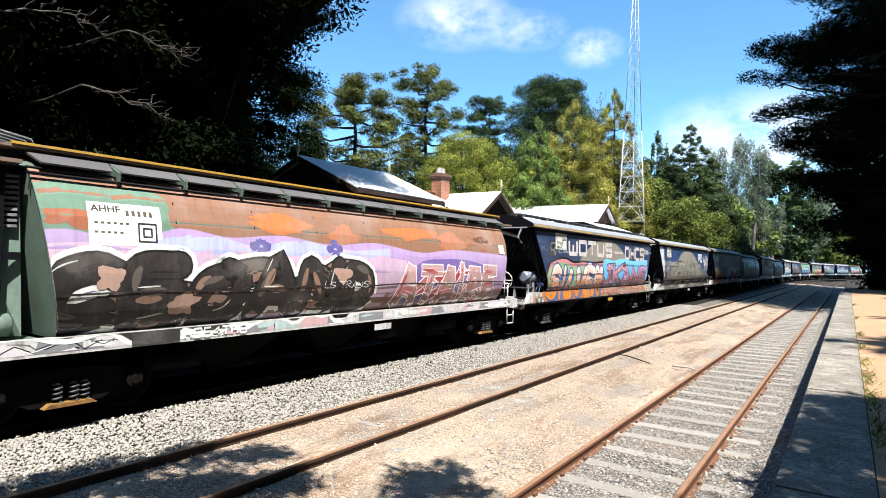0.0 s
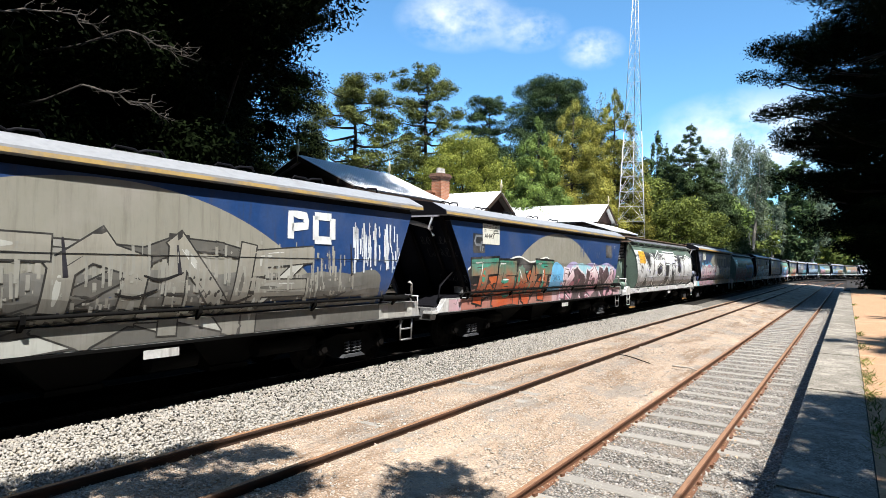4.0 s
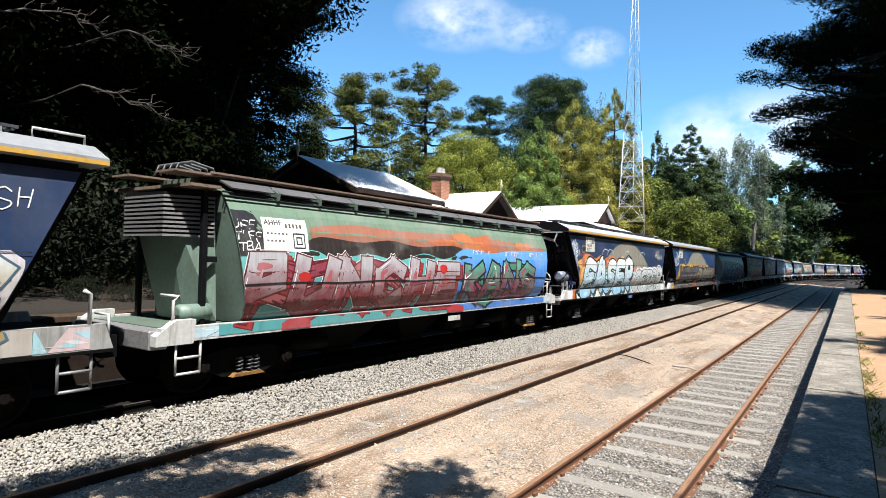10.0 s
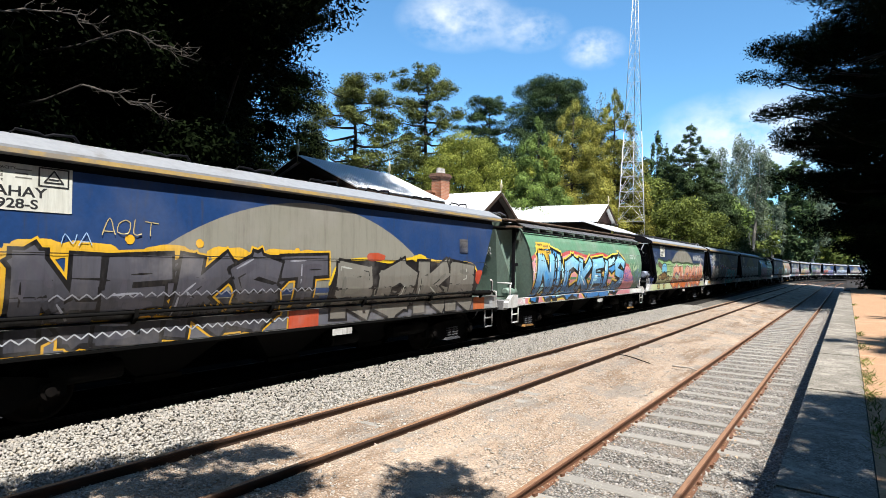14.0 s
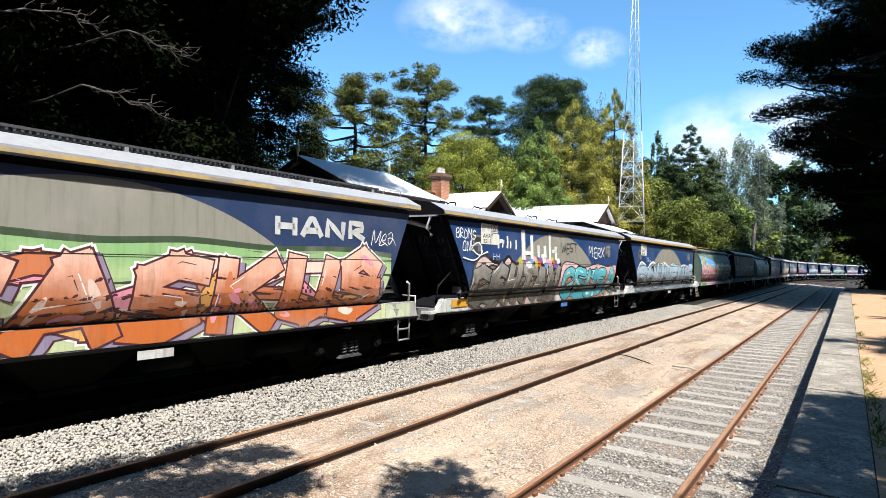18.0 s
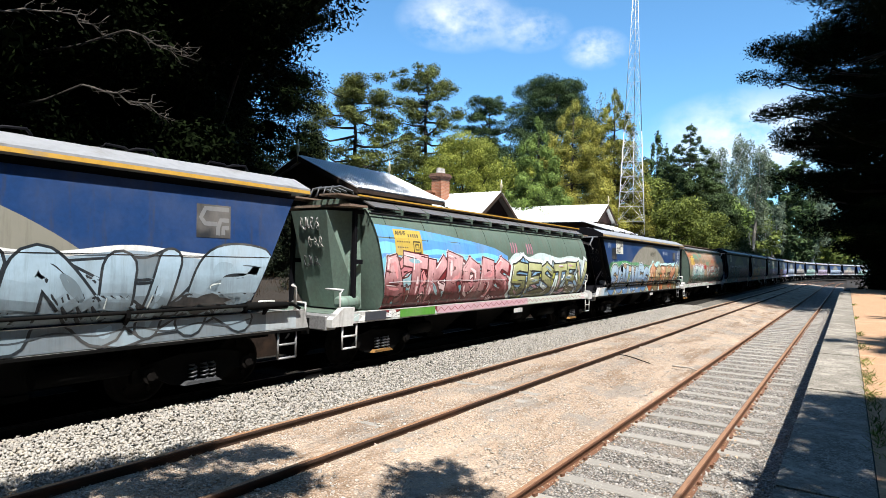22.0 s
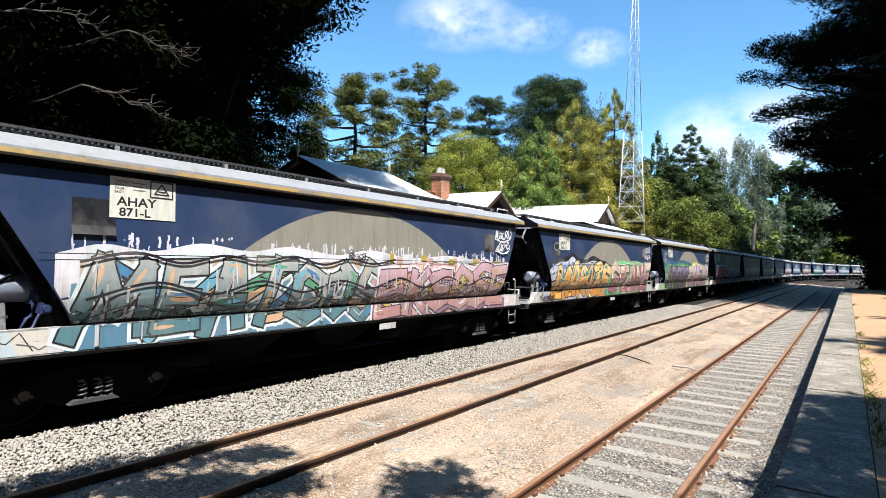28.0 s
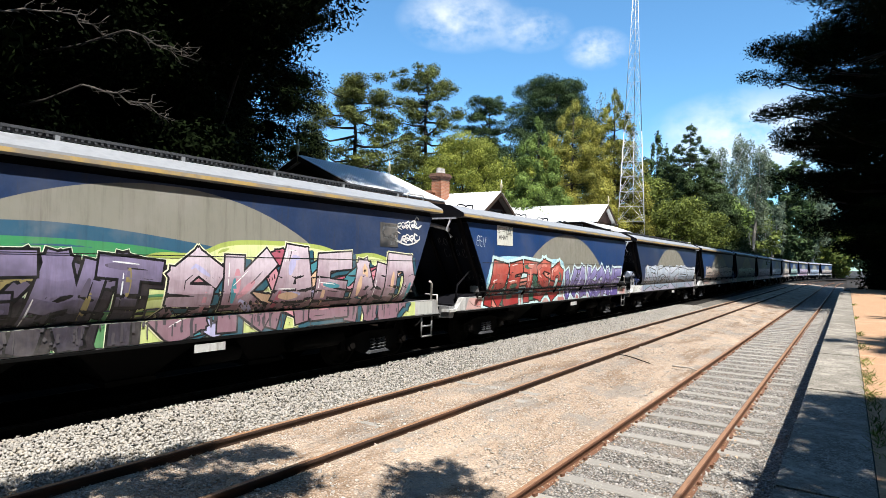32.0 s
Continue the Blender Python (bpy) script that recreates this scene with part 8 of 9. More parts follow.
        for k in range(26):
            m.blob(rng.uniform(1.6, 7.3), rng.uniform(1.9, 2.4), rng.uniform(0.05, 0.13), rng.uniform(0.04, 0.1), "6a86b0", None, 0.3)
        P("MARIZE", 1.9, 7.6, 1.04, 2.32, "bc7a34", "e6cf94", "2a1c16", None, 0.27, 0.032, None, ("d8a050", "e8d8a8", "3a8490", "c88a4a"), "f8f0dc", 0.12, 0.1, soft=True)
        for k in range(10):
            m.blob(rng.uniform(2.2, 7.4), rng.uniform(1.1, 2.1), 0.12, 0.11, "3a8290", None, 0.3)
        C([(7.5, 1.8), (7.9, 2.36), (8.8, 2.5), (10.2, 2.48), (11.6, 2.5), (13.7, 2.3)], 1.0, "5a9a6a", "78b884")
        P("STANE", 7.7, 13.7, 1.04, 2.38, "8a5660", "d8c4b4", "2a1416", "d4d8b4", 0.27, 0.03, "6a8a5a", ("c88a90", "a86a70", "e0d0b8"), "f4ece4", 0.12, 0.1, glow=1.6)
        m.scrawl(12.95, 2.65, 0.8, 0.56, "f0f0f2", 4, 0.12)
        m.scrawl(0.95, 2.7, 0.5, 0.3, "4a5a80", 4, 0.03)
        m.scrawl(0.9, 1.08, 1.1, 0.2, "1c1c20", 4, 0.05)
    elif i == 18:
        C([(1.0, 2.5), (2.2, 2.72), (4.0, 2.62), (6.0, 2.7), (8.0, 2.5), (9.0, 2.3)], 1.8, "32607a", "34586e")
        C([(1.0, 2.2), (2.0, 2.42), (3.6, 2.4), (5.2, 2.5), (7.0, 2.44), (8.2, 2.2), (8.6, 1.6)], 1.0, "5a8a5a", "3f8a58")
        C([(1.1, 1.6), (1.8, 1.9), (2.4, 1.7), (2.8, 1.4)], 1.0, "8aa478", "94b080")
        top = [(6.9, 1.8), (7.2, 2.3), (8.0, 2.36), (8.6, 2.56), (9.6, 2.6), (10.6, 2.56), (11.4, 2.4), (12.2, 2.44), (13.2, 2.2), (13.9, 1.9)]
        C(top, 1.0, "98a048", "aab45c")
        C([(u, z - 0.08) for u, z in top], 1.0, "c8cc80", "dce09c")
        P("ATWENT", 2.0, 7.4, 1.04, 2.32, "3a343c", "8f80a0", "101012", ("d4d8b0", "e0e0c4"), 0.29, 0.03, "2a2428", ("6a5e74", "8a7a50", "5a5060"), "e4e0e8", 0.15, 0.09, glow=1.3)
        P("SKAEND", 7.4, 13.6, 1.04, 2.42, "8a6872", "d8c4cc", "1c1a1e", "e8e8b8", 0.26, 0.026, "2f5a68", ("c88a94", "4a8a94", "b8b0d0", "d8b090", "b05a6a"), "f8f4f4", 0.1, 0.1, glow=1.6)
        m.smear(2.0, 13.6, 1.02, 1.5, "4a4448", 60)
        m.scrawl(12.95, 2.72, 0.85, 0.54, "f0f0f0", 4, 0.12)
        for k in range(9):
            p, q = rng.uniform(0.85, 1.6), rng.uniform(2.55, 3.1)
            m.ribbon(curve_pts([(p, q), (p + 0.25, q + 0.1), (p + 0.5, q - 0.12)]), 0.03, m.slot("aeb6be"))
        m.badge(12.4, 2.6)
    elif i == 19:
        C([(1.6, 1.8), (2.0, 2.4), (3.4, 2.5), (5.0, 2.4), (6.8, 2.45), (7.2, 2.0)], 1.36, "6fa8c8", "a8d0e0")
        P("RETSO", 1.8, 7.0, 1.02, 2.34, "a02c2c", "c86a5a", "1c1010", "c8e0ea", 0.28, 0.035, None, ("3a6a58", "d88a7a"), "f0e4e0")
        P("VAKONE", 7.2, 13.6, 1.02, 2.2, "5a4a8a", "b0a8d0", "1e1a2a", "d0dce8", 0.27, 0.03, None, ("8a7ab0", "c8c0dc"), "f0eef6")
        m.tag("EEV", 1.0, 2.75, 0.5, 0.25, "c4c8d0", 0.03)
    else:
        low, high, back = (("8a94a4", "d0d4dc", "a8a0b0"), ("a88a80", "d8c8b8", "b0a8a0"), ("7a9a8a", "c8d8c8", "98a8a0"), ("b08a9a", "dcc8d4", "a898a8"))[i % 4]
        B(1.9, 14.0, 1.0, 2.3, back, high, 0.15, 1.4)
        P(("NOKER", "SATEV", "BELOW", "CRANES")[i % 4], 2.0, 13.7, 1.04, 2.25, low, high, K)


SOLES = {
    0: ("c8b8bc", "b5787c", "4a4a50", "e4e0da", "8fa8a8"), 1: ("c2702f", "d89040", "b0685a", "8fa878"), 2: ("9a9288", "7a746c", "a8a29a", "8a7a80"), 3: ("a86a76", "9a6068", "b07a84"),
    4: ("d0ccc8", "b0a8ac", "c0bac0", "a8a2b0"), 5: ("7ab4c0", "c89aa0", "cfc4c4", "8ab8c8"), 6: ("8fb8cc", "a4c4d4", "98b8c8"), 7: ("c8d4dc", "d8a078", "e8e8ea"), 8: ("5a5654", "6a6668", "78767a"),
    9: ("e0dcd8", "c8a0a4", "9cb4b8", "c8ccc4"), 10: ("a8b080", "b4bc8c", "a0a878"), 11: ("a8a49e", "8a867e", "9ab0b0", "b8b0a0"), 12: ("a8aeb4", "8a9298", "b4bac0"), 13: ("e0dcd8", "c8a0a8", "a8c0bc"),
    14: ("a8b4bc", "8ca090", "98a8b4"), 15: ("b0b0a0", "8a9488", "c8ccc4"), 16: ("d0b8b4", "d8d0cc", "a8b8c0", "c8b8a8"), 17: ("b0a89c", "c8b090", "9c9ca8"), 18: ("a8a49c", "98a4a4", "a8989c", "b8b4a0"), 19: ("b03a34", "c8847a", "c8c4c0")}


def paint_wagon(i, kind, wagon):
    """The sprayed side of wagon i, its sole bar, emblem and data panel."""
    for sole, name, label in ((False, "sprayed_mural", "sprayed lettering in many colours"), (True, "sole_mural", "sprayed paint that runs on over the sole bar")):
        m = Mural(kind, 100 + i, sole)
        if sole:
            m.sole_paint(0.72, 14.6, SOLES.get(i, ("d8d4d0", "8f8f95", "2a2a2c", "a08a92")), 24)
            m.coat = 0.005
            for u in (2.1, 9.3):
                m.box(u, u + 0.42, m.low - 0.16, m.low - 0.07, "d4d0ca")
        elif kind != "g" and i in (1, 3, 5, 7, 11, 12, 17):
            m.badge(1.66, 2.56)
            m.badge(12.4, 2.6)
        m.rng = np.random.default_rng(900 + i)
        coats(m, i)
        if not sole and kind != "g":
            m.ribbon(np.array([(u, 2.3) for u in np.linspace(1.3, 13.8, 14)]), 0.014, m.slot(K))
        m.done(wagon, name, label)
    if kind == "g":
        tone = {0: "d9d5cc", 4: "d39a28", 6: "d8d6d0", 9: "d2a43c", 13: "b89a48", 15: "c9a04a"}.get(i, "cfc9bd")
        green_panel(wagon, 1 + i, tone)
    else:
        emblem(wagon, 400 + i)
        if i < 20:
            placard(wagon, 500 + i, NUMBERS.get(i, ""))


WAGON_LABELS = {
    0: "green grain hopper sprayed purple and orange with black lettering",
    1: "blue grain hopper with orange and blue sprayed lettering",
    2: "blue grain hopper rolled over in smeared silver paint",
    3: "blue grain hopper with white-edged lettering on pink sole",
    4: "green grain hopper with huge white and black lettering",
    5: "blue grain hopper with pale blue and maroon lettering",
    6: "rusty green grain hopper with red letters on turquoise",
    7: "blue grain hopper with white letters in orange glow",
    8: "deep blue grain hopper with dark yellow-edged lettering",
    9: "green grain hopper with sky-blue letters on pink",
    10: "blue grain hopper sprayed olive with orange lettering",
    11: "blue grain hopper with white strokes and grey lettering",
    12: "blue grain hopper with silver-blue bubble lettering",
    13: "green grain hopper with pink and yellow sprayed lettering",
    14: "blue grain hopper with pale blue and orange lettering",
    15: "rust-streaked green grain hopper with faded lettering",
    16: "blue grain hopper with pale pastel outlined lettering",
    17: "blue grain hopper with orange and cream sprayed lettering",
    18: "blue grain hopper with grey letters on green glow",
    19: "blue grain hopper with red and violet lettering",
}

# ---- putting the place together ----
sleepers()
platform()
far_platform()
loose_stone()
gable_house("long station house with pale tin roof", -23.9, -17.4, 18.8, 24.4, 0.8, 5.72, 7.2, False)
gable_house("station wing with tin roof and red gable", -26.0, -17.4, 28.9, 32.6, 0.8, 5.4, 6.75, True)
wing = gable_house("far station wing with tin roof and verandah", -27.5, -17.4, 47.6, 51.9, 0.8, 6.25, 7.75, True)
tin_roof(wing, (-17.38, 44.6, 5.98), (-17.38, 52.6, 5.98), (-14.0, 48.3, 5.02), (-14.0, 42.6, 5.02), name="verandah_roof")
for y in (42.9, 45.6, 48.0):
    box_part("verandah_post", (-14.16, y, 0.6), (-14.04, y + 0.12, 5.0), M["timber"], wing)
box_part("verandah_beam", (-14.15, 42.7, 4.84), (-14.05, 48.2, 4.98), M["timber"], wing)
box = bmesh.new()
bm_box(box, (-24, 24.7, 0.8), (-18.5, 28.4, 5.6))
link = thing("station_link", None, "low link between the station roofs", "house")
part("wall", box, M["timber"], link)
tin_roof(link, (-21.2, 24.9, 7.0), (-21.2, 28.6, 6.75), (-17.6, 28.6, 5.3), (-17.6, 24.9, 5.3))
tin_roof(link, (-21.2, 24.9, 7.0), (-21.2, 28.6, 6.75), (-24.6, 28.6, 5.3), (-24.6, 24.9, 5.3))
chimney()
tower()
cloud("cloud", -1431, 2171, 1072, 300, 150, 1.3, 0.9, 10, "soft white cloud in a blue sky")
cloud("cloud", -1174, 2320, 1019, 200, 100, 4.2, 1.2, 14, "thin white wisp of cloud")
cloud("cloud", -915, 2434, 927, 150, 95, 7.7, 1.1, 18, "small thin white cloud")
cloud("cloud", -310, 2581, 500, 470, 220, 9.1, 0.55, 8, "low white cloud above far trees")

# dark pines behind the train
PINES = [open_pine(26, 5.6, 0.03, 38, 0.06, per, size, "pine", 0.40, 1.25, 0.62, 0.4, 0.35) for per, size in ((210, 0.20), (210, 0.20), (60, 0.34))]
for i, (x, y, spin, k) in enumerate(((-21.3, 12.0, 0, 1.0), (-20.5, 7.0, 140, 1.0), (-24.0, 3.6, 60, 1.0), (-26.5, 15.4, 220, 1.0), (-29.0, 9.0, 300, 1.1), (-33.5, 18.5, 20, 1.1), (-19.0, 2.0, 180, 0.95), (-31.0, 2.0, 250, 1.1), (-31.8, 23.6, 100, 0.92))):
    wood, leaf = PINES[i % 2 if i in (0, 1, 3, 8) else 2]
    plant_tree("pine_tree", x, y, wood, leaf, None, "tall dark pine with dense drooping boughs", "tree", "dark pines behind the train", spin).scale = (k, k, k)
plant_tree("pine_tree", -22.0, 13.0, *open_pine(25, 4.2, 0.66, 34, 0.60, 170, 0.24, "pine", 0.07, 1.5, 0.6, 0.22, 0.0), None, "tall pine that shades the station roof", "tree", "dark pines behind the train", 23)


def dead_boughs():
    """Bare grey twigs, long dead, on the shaded side of a pine."""
    limbs = []
    for a, b, c in (((5.2, -1.0, 6.2), (5.2, 0.3, 6.6), (5.0, 1.7, 6.5)), ((5.2, 0.9, 5.0), (5.2, 2.0, 4.85), (5.0, 3.4, 4.5)), ((5.1, 1.9, 6.7), (5.1, 2.8, 6.6), (4.9, 3.9, 6.7))):
        a, b, c = np.array(a), np.array(b), np.array(c)
        main = bent(a, b, 4, 0.05, 0.05)[:-1] + bent(b, c, 5, 0.05, 0.07)
        limbs.append((main, np.linspace(0.03, 0.008, len(main))))
        for p in main[1:-1]:
            for k in range(3):
                tip = np.array(p) + np.array([RNG.normal(0, 0.2), RNG.uniform(0.2, 0.6), RNG.normal(0.02, 0.2)])
                limbs.append((bent(p, tip, 3, 0, 0.05), np.linspace(0.011, 0.004, 4)))
    return limbs


stem = plant_tree("pine_tree", -20.8, 6.0, wood_mesh("trunk", [(bent((0, 0, -0.3), (0, 0, 13), 6, 0, 0.1), np.linspace(0.3, 0.15, 7)), (bent((0, 0, 5.4), (5.2, -1.0, 6.2), 4, 0, 0.1), np.linspace(0.08, 0.03, 5)), (bent((0, 0, 4.3), (5.2, 0.9, 5.0), 4, 0, 0.1), np.linspace(0.08, 0.03, 5)), (bent((0, 0, 5.9), (5.1, 1.9, 6.7), 4, 0, 0.1), np.linspace(0.08, 0.03, 5))], M["bark"]), None, None, "half-dead pine with bare grey twigs", "tree", "dark pines behind the train", 0)
bare = new("dead_bough", wood_mesh("dead_bough", dead_boughs(), M["deadwood"], 5))
bare.parent = stem
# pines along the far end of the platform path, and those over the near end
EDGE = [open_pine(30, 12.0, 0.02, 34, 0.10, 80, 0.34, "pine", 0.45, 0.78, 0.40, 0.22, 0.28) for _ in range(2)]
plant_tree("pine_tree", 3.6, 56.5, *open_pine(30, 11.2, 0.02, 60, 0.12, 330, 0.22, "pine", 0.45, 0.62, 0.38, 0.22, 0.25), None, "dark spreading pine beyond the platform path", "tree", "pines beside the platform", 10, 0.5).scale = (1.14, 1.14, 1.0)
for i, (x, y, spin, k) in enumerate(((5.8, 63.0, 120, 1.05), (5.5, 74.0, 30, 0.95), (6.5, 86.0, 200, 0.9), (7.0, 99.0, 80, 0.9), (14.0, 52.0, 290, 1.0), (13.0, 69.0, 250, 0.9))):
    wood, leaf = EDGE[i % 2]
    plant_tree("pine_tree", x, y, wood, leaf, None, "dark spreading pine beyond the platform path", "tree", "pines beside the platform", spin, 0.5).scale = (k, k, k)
# Extra bare-trunked pines whose crowns, out of view, shade the far wagons.
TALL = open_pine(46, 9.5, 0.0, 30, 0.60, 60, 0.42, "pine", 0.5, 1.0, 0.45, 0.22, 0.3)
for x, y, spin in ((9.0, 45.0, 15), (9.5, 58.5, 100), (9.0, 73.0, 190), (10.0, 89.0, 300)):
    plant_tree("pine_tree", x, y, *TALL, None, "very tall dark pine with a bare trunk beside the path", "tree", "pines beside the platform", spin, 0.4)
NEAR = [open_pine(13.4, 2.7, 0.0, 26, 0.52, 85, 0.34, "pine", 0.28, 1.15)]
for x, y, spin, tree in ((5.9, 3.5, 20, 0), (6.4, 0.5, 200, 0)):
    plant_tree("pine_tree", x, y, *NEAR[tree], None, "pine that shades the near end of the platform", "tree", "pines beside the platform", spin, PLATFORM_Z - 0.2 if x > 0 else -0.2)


def overhanging_pine():
    """A pine behind the platform's near end, two boughs of which reach out high over the sidings."""
    limbs, clumps = [(bent((0, 0, -0.3), (-0.6, 0.3, 12.5), 7, 0, 0.1), np.linspace(0.26, 0.07, 8))], []
    for a, b, n, wide in (((-5.6, 2.7, 7.6), (-4.6, 4.2, 7.7), 8, 0.36), ((-5.9, 1.5, 7.5), (-3.5, 3.4, 7.7), 18, 0.5), ((-2.8, 4.1, 7.6), (-1.7, 4.95, 7.7), 7, 0.42)):
        start, a, b = np.array([-0.4, 0.2, 7.0]), np.array(a), np.array(b)
        limbs += [(bent(start, a, 4, 0.3, 0.06), np.linspace(0.10, 0.03, 5)), (bent(a, b, 4, 0.1, 0.06), np.linspace(0.03, 0.012, 5))]
        for k in range(n):
            q = a + (b - a) * (k + 0.5) / n + RNG.normal(0, 0.14, 3) * (1.6, 1, 1)
            r = wide * RNG.uniform(0.6, 1.15)
            clumps.append((q, (r, r, r * 0.6)))
    for k in range(26):
        an, f = k * 2.4, RNG.uniform(0.7, 1.0)
        q = np.array([-0.5 + math.cos(an) * RNG.uniform(0.5, 1.7), 0.2 - abs(math.sin(an)) * RNG.uniform(0.3, 1.7), 12.5 * f])
        limbs.append((bent((-0.55, 0.28, q[2] - 0.3), q, 3, 0, 0.05), np.linspace(0.05, 0.02, 4)))
        clumps.append((q, (0.7, 0.7, 0.45)))
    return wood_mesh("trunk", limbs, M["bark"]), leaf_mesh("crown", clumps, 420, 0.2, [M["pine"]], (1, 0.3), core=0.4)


plant_tree("pine_tree", 2.0, -1.6, *overhanging_pine(), None, "pine that reaches over the platform's near end", "tree", "pines beside the platform", 0, PLATFORM_Z - 0.2)
# unseen pines added behind and beside the camera to cut the skylight
SKY_SCREEN = open_pine(29, 6.5, 0.02, 30, 0.06, 14, 0.95, "pine", 0.42, 1.35, 0.7, 0.4, 0.75)
for x, y, spin in [(16.5 + (k % 2) * 2.5, -9 + 7.0 * k, 70 * k) for k in range(10)] + [(-30 + 7.5 * k, -12.5 - (k % 2) * 3, 110 * k) for k in range(6)]:
    plant_tree("pine_tree", x, y, *SKY_SCREEN, None, "dark pine at the edge of the station yard", "tree", "pines round the yard", spin)
# trees beyond the station
for nm, x, y, (wood, leaf), label in (
        ("pine_tree", -32.5, 35.3, open_pine(15.4, 5.0, 0.1, 34, 0.22, 400, 0.16, "pine_lit", 0.3, 0.66, 0.6, 0.36, 0.4), "spreading olive pine with bare limbs"),
        ("pine_tree", -32.8, 44.1, open_pine(19.2, 4.2, 0.05, 34, 0.3, 400, 0.16, "pine_lit", 0.3, 0.66, 0.7, 0.36, 0.4), "tall open pine with tufted crown"),
        ("leafy_tree", -25.8, 40.5, round_tree(11.2, 3.4, 720, 0.13, "lime", 34), "light green leafy tree behind the station"),
        ("pine_tree", -40.3, 69.1, open_pine(23.4, 4.4, 0.0, 26, 0.42, 300, 0.18, "darktree", 0.3, 0.85, 0.6, 0.4, 0.35), "slim dark pine against the sky"),
        ("broad_tree", -34.6, 77.6, round_tree(28.0, 6.3, 300, 0.2, "darktree", 60, 0.5, "bark", 0.40, 0.5), "broad dark-crowned tree against the sky"),
        ("cypress_tree", -24.9, 52.4, cone_tree(14.2, 4.0, 330, 0.2, "cypress", 2.6), "drooping green cypress beside the station"),
        ("golden_cypress", -24.2, 59.3, cone_tree(17.4, 4.2, 460, 0.15, "golden", 0.6, 0.35, 0.7), "broad yellow-green cypress beside the mast"),
        ("golden_cypress", -21.4, 64.5, cone_tree(19.8, 3.7, 420, 0.16, "golden", 0.5, 0.25, 0.6, 0.06, 0.28, 15), "tall narrow yellow-green cypress behind the mast"),
        ("gum_tree", -32.2, 89.4, gum_tree(27.5, 5.5, 12, 0.4, 4), "sparse pale gum tree with bare twigs"),
        ("spruce_tree", -17.4, 83.2, cone_tree(19.6, 7.4, 230, 0.22, "darktree", 1.0, 0.12, 0.0, 0.10, 0.28, 30, 0.5, 0.23), "tall dark spruce with layered boughs"),
        ("leafy_tree", -17.2, 73.0, round_tree(9.0, 5.0, 130, 0.28, "shrub", 24, 0.2, "bark", 0.1), "bushy green tree behind the train"),
        ("leafy_tree", -14.6, 79.0, round_tree(8.0, 3.6, 130, 0.28, "shrub", 20, 0.2, "bark", 0.1), "bushy green tree behind the train"),
        ("leafy_tree", -21.5, 70.0, round_tree(12.5, 4.6, 110, 0.30, "shrub", 24, 0.2, "bark", 0.1), "bushy green tree at the foot of the mast"),
        ("leafy_tree", -30.0, 57.0, round_tree(12.0, 5.0, 110, 0.30, "lime", 26, 0.25, "bark", 0.1), "light green leafy tree behind the station"),
        ("leafy_tree", -33.5, 50.0, round_tree(11.0, 5.0, 110, 0.30, "shrub", 26, 0.25, "bark", 0.1), "green leafy tree behind the station"),
        ("leafy_tree", -36.0, 41.0, round_tree(9.5, 4.6, 110, 0.30, "shrub", 26, 0.25, "bark", 0.1), "green leafy tree behind the station"),
        ("leafy_tree", -38.0, 62.0, round_tree(15.0, 6.0, 70, 0.42, "darktree", 26, 0.25, "bark", 0.1), "dark green tree behind the station"),
        ("leafy_tree", -22.0, 92.0, round_tree(15.0, 6.0, 70, 0.42, "shrub", 26, 0.25, "bark", 0.1), "olive tree in the wood behind the train"),
        ("leafy_tree", -16.0, 95.0, round_tree(12.0, 5.0, 70, 0.42, "cypress", 26, 0.25, "bark", 0.1), "green tree in the wood behind the train"),
        ("spruce_tree", -25.0, 96.0, cone_tree(21, 5.0, 70, 0.42, "darktree", 1.0, 0.3, 0.15), "dark spruce in the wood behind the train"),
        ("gum_tree", -16.3, 103.7, gum_tree(22, 4.4, 70, 0.42, 3), "tall grey-green gum tree behind the train"),
        ("gum_tree", -13.4, 110.0, gum_tree(22.5, 4.6, 70, 0.42, 3), "grey-green gum tree with pale trunk"),
        ("gum_tree", -19.5, 112.0, gum_tree(20.5, 5.0, 70, 0.42, 3), "tall grey-green gum tree behind the train"),
        ("broad_tree", -14.0, 174.5, round_tree(30, 7.0, 26, 0.9, "darktree", 30, 0.4, "bark", 0.15), "dark green tree at the bend"),
        ("gum_tree", -13.6, 146.0, gum_tree(15, 4.0, 30, 0.7, 3), "grey-green gum tree beside the bend"),
        ("leafy_tree", -15.5, 136.0, round_tree(13, 4.0, 30, 0.7, "shrub", 26, 0.25, "bark", 0.1), "olive tree beside the bend"),
        ("broad_tree", -12.0, 192.0, round_tree(24, 6.0, 24, 0.9, "darktree", 30, 0.4, "bark", 0.1), "dark green tree beyond the bend"),
        ("gum_tree", -9.7, 214.8, gum_tree(27, 9, 20, 1.0, 4), "far gum tree beyond the bend"),
        ("broad_tree", -3.9, 240.0, round_tree(22, 8.0, 20, 1.0, "shrub", 28, 0.4, "bark", 0.1), "far green tree beyond the bend")):
    plant_tree(nm, x, y, wood, leaf, None, label, "tree", "trees beyond the station", RNG.uniform(0, 360))
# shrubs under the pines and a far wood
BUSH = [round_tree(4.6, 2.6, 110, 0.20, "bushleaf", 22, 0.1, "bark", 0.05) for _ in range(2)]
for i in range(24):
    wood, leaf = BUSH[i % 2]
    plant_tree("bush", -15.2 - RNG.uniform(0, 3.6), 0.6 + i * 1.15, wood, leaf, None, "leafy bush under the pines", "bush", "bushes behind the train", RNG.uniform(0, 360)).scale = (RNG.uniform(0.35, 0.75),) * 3

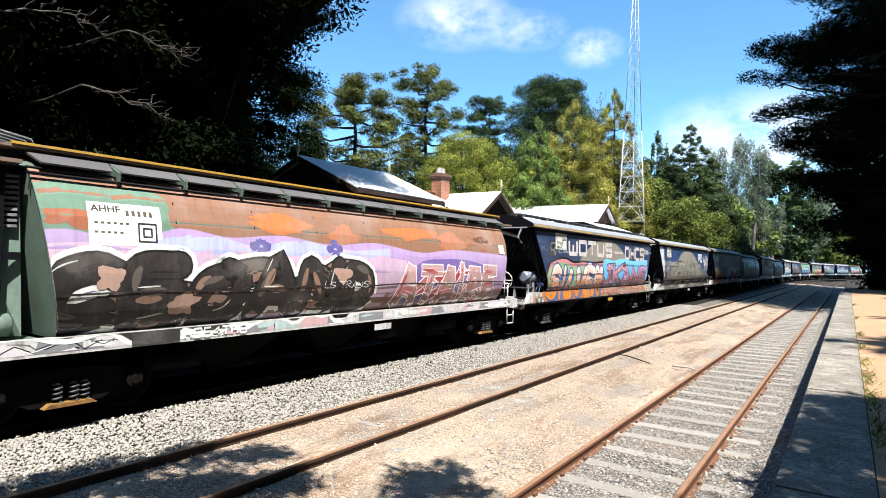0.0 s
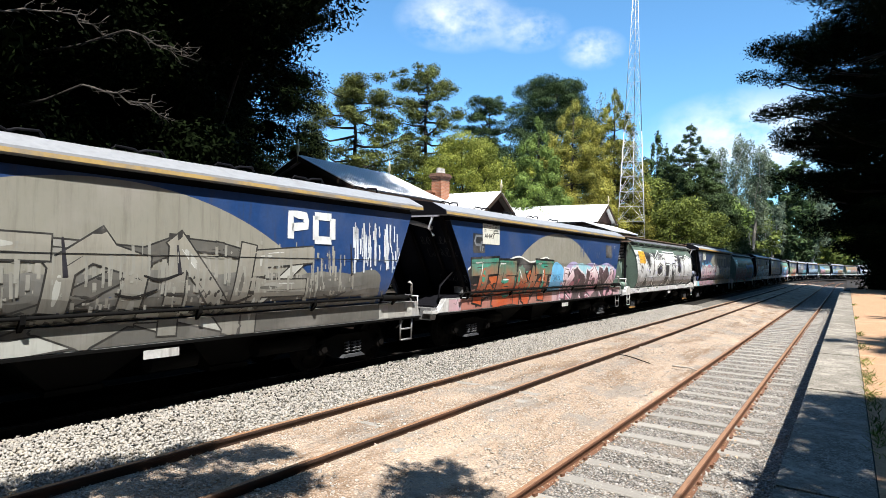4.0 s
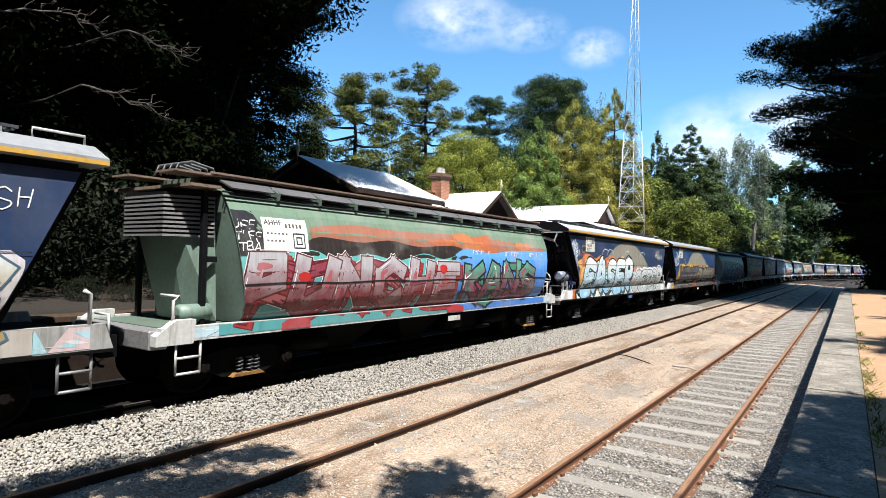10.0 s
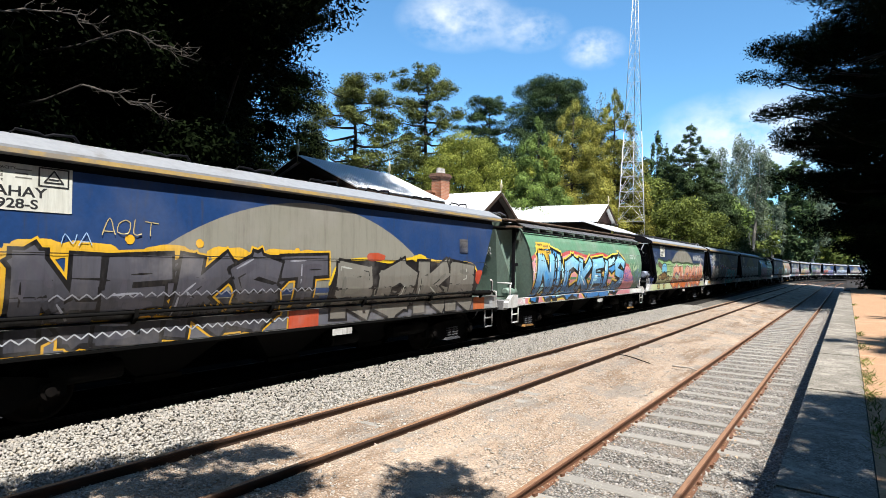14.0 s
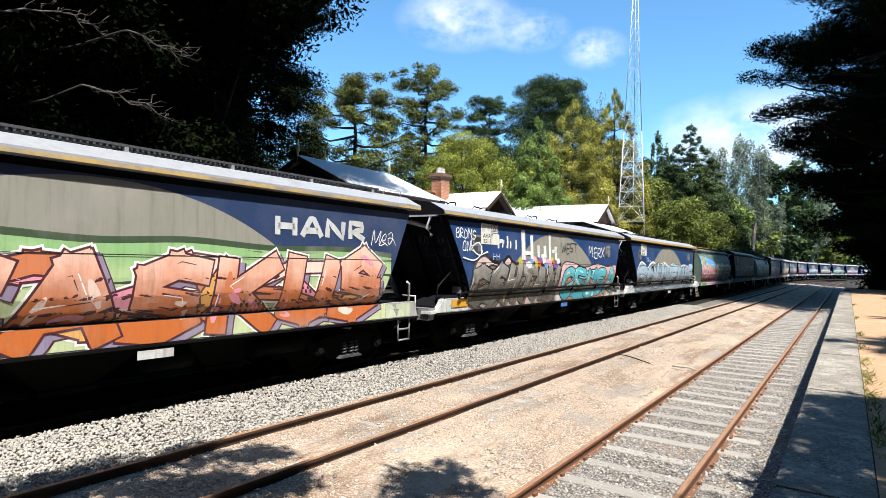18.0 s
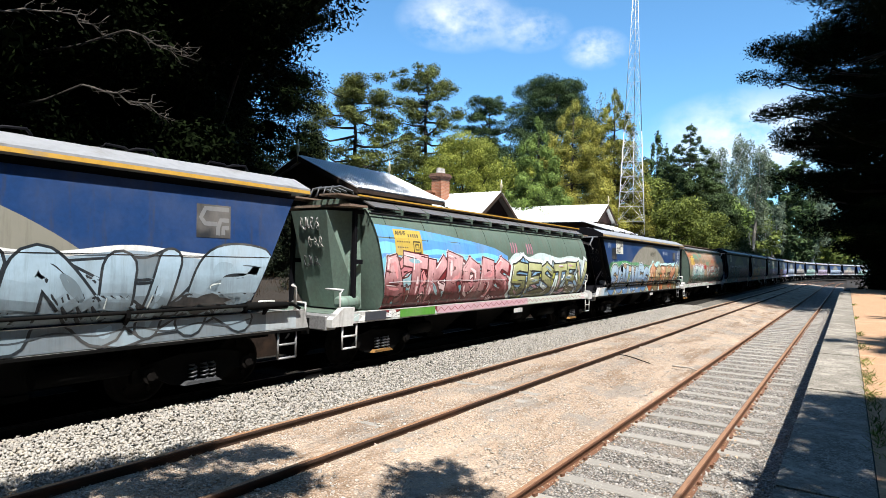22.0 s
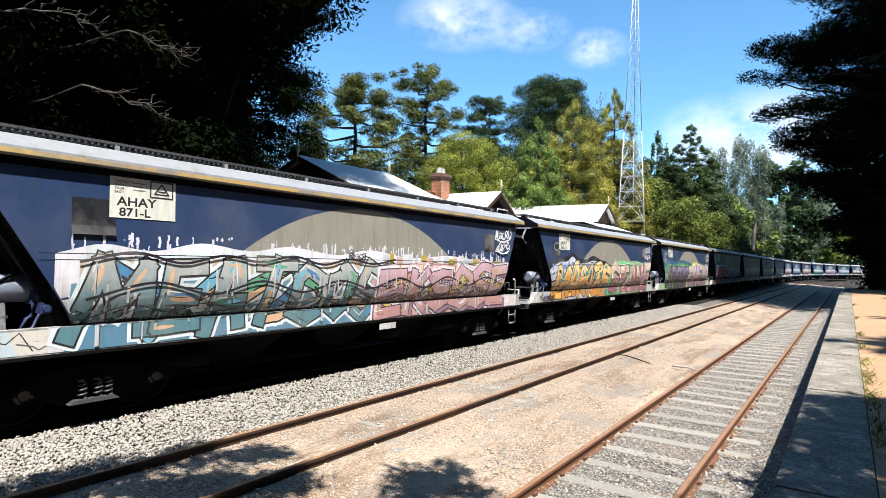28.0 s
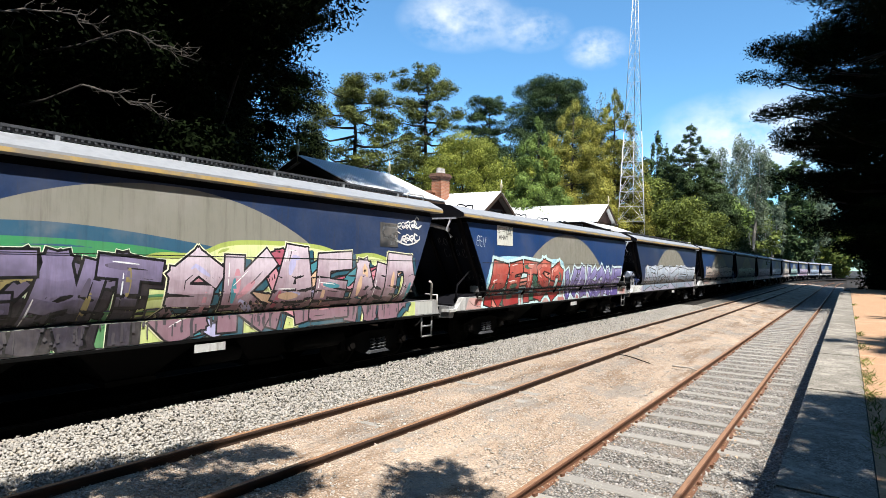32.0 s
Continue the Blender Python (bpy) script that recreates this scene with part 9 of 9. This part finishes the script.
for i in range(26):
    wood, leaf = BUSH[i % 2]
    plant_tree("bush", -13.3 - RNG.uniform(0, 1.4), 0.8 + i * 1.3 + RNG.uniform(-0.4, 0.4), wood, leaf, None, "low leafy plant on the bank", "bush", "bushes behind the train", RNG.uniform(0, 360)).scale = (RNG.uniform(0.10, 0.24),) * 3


def far_wood():
    clumps = []
    for i in range(420):
        a = RNG.uniform(-1.25, 0.5)
        d = RNG.uniform(150, 330)
        x, y = math.sin(a) * d, math.cos(a) * d
        if x > -22 and y < 300 and x < 30 and d < 260:
            continue
        r = RNG.uniform(4, 8)
        clumps.append(((x, y, RNG.uniform(2, 17)), (r, r, r * 0.8)))
    back = []
    for i in range(120):
        r = RNG.uniform(2.5, 4.5)
        back.append(((RNG.uniform(-50, -38), RNG.uniform(-25, 30), RNG.uniform(1, 22)), (r, r, r * 0.8)))
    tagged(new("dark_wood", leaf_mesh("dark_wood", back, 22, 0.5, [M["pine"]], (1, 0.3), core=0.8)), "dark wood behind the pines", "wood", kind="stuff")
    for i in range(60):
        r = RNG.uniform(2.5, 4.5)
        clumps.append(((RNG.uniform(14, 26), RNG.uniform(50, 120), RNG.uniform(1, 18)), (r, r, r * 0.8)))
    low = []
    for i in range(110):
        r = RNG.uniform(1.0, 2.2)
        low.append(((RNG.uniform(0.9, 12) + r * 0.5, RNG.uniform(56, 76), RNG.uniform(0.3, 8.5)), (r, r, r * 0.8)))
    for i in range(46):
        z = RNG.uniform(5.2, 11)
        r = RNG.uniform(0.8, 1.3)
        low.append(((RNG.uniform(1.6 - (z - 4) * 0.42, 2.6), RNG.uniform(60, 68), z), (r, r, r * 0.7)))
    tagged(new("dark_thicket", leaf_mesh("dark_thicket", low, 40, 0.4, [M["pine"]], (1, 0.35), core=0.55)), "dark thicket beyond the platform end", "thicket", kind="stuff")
    ob = new("far_wood", leaf_mesh("far_wood", clumps, 2.6, 2.3, [M["darktree"]], (1, 0.5)))
    tagged(ob, "dark green wood in the distance", "wood", kind="stuff")
    n = 5200
    tuft = RNG.integers(0, 130, n)
    x = RNG.uniform(-18, -13.2, 130)[tuft] + RNG.normal(0, 0.16, n)
    y = RNG.uniform(0.5, 48, 130)[tuft] + RNG.normal(0, 0.2, n)
    z = np.array([ground_z(a, b) for a, b in zip(x, y)])
    h = RNG.uniform(0.08, 0.5, n)
    lean = RNG.normal(0, 0.16, (n, 2))
    p = np.stack([x, y, z], 1)
    w = np.stack([RNG.uniform(-1, 1, n), RNG.uniform(-1, 1, n), np.zeros(n)], 1) * 0.006
    tip = p + np.stack([lean[:, 0], lean[:, 1], h], 1)
    v = np.stack([p - w, p + w, tip], 1)
    tagged(new("dry_grass", soup("dry_grass", v.reshape(-1, 3), [[0, 1, 2]], n, 3, [M["drygrass"]])), "dry yellow grass on the bank", "grass", kind="stuff")


far_wood()


def litter_on_yard():
    """A bare stick and a bent length of wire left on the yard."""
    bm = bmesh.new()
    bm_tube(bm, bent((-3.76, 16.23, 0.02), (-3.0, 16.49, -0.08), 4, 0.01, 0.015), [0.028, 0.024, 0.02, 0.018, 0.012], 6)
    whole("stick", bm, M["palebark"], "bare pale stick lying on the dirt", "stick")
    bm = bmesh.new()
    bm_tube(bm, [(-5.35, 16.72, 0.1), (-5.0, 16.42, 0.12), (-4.71, 16.25, 0.1), (-4.4, 16.0, 0.08), (-4.24, 15.93, 0.06)], 0.014, 5)
    whole("wire", bm, M["under"], "bent length of dark wire on the dirt", "wire")


litter_on_yard()

# ---- the train ----
KINDS = "gtppgtgtpgtppgpgtttptpttptpttp"
LENGTH = {"g": 15.15, "t": 15.46, "p": 15.46}
PROTO = {"g": green_hopper(), "t": blue_hopper("tank"), "p": blue_hopper("pipe")}
TRAIN = []
start = 1.734
made, last = [], {k: KINDS.rindex(k) for k in "gtp"}
for i, kind in enumerate(KINDS):
    ob = PROTO[kind] if i == last[kind] else copy_thing(PROTO[kind], Matrix())
    tagged(ob, WAGON_LABELS.get(i, "blue grain hopper with pale sprayed lettering"))
    made.append((i, kind, ob))
    TRAIN.append((ob, start + LENGTH[kind] / 2, kind))
    start += LENGTH[kind]
for i, kind, ob in made:
    if i in (0, 13):
        for edge in ob.children:
            if edge.name.startswith("walkway_edge"):
                edge.material_slots[0].link = "OBJECT"
                edge.material_slots[0].material = M["yellow"]
    for top in ob.children:
        kind_of = top.name.split(".")[0]
        if (i == 7 and kind_of == "roof") or (i in (5, 7, 12) and kind_of == "roof_stripe"):
            top.material_slots[0].link = "OBJECT"
            top.material_slots[0].material = M["roofpale"] if kind_of == "roof" else M["yellow"]
    if kind == "g" and i not in (0, 4, 6):
        for slat in [c for c in ob.children if c.name.startswith("louvre")]:
            bpy.data.objects.remove(slat)
        for nm, tone, z0, h, x0, glyphs in (("white_tag", M["white"], 2.95, 0.26, -0.3, (0, 3, 1, 4)), ("white_tag", M["white"], 2.55, 0.24, -0.12, (2, 5, 0)), ("grey_tag", M["chalk"], 2.1, 0.26, -0.34, (1, 3, 5))):
            pts = []
            for k, g in enumerate(glyphs):
                pts += [(x0 + 0.17 * k + 0.14 * a, z0 + h * b) for a, b in Mural.GLYPHS[g]]
            bm = bmesh.new()
            bm_tube(bm, [Vector((a, -6.05 - 0.21 - 0.525 * (b - 1.2) / 2.16, b)) for a, b in curve_pts(pts, 0.05)], 0.011, 4)
            part(nm, bm, tone, ob, "sprayed tag on the green end")
    for plate in ob.children:
        if i in (1, 7, 11) and plate.name.startswith("builder_plate"):
            plate.material_slots[0].link = "OBJECT"
            plate.material_slots[0].material = M["yellow"] if i == 1 else M["plate_blue"]
    paint_wagon(i, kind, ob)

POLY = [-247.422, 805.266, -1047.779, 719.594, -275.981, 41.938, 285.294, 0.0]


def travelled(t):
    """Metres that the train has moved by t seconds."""
    return float(np.polyval(POLY, t / 32.0)) - float(np.polyval(POLY, 0))


def wagon_pose(s):
    a, _ = along(s - 5.3, X_MAIN)
    b, _ = along(s + 5.3, X_MAIN)
    d = b - a
    m = (a + b) / 2
    return pose(m.x, m.y, Z_MAIN, 0, 0, -math.degrees(math.atan2(d.x, d.y)))


def motions():
    for ob, s0, _ in TRAIN:
        walk(ob, [(t, wagon_pose(s0 - travelled(t))) for t in range(0, 33)])
    for ob, a, b in CLOUDS:
        walk(ob, [(0, a), (32, b)])
    # wheels roll with the distance travelled; alike wheelsets share one set of keys
    keyed = {}
    for ob in [o for o in scene.objects if o.name.startswith("wheelset")]:
        y = round(ob.location.y, 2)
        if y not in keyed:
            walk(ob, [(k / 15.0, pose(0, y, 0.46) @ Matrix.Rotation(travelled(k / 15.0) / 0.46, 4, "X")) for k in range(0, 481)])
            keyed[y] = ob.animation_data
        else:
            ob.rotation_mode = "QUATERNION"
            ob.animation_data_create().action = keyed[y].action
            ob.animation_data.action_slot = keyed[y].action_slot


motions()
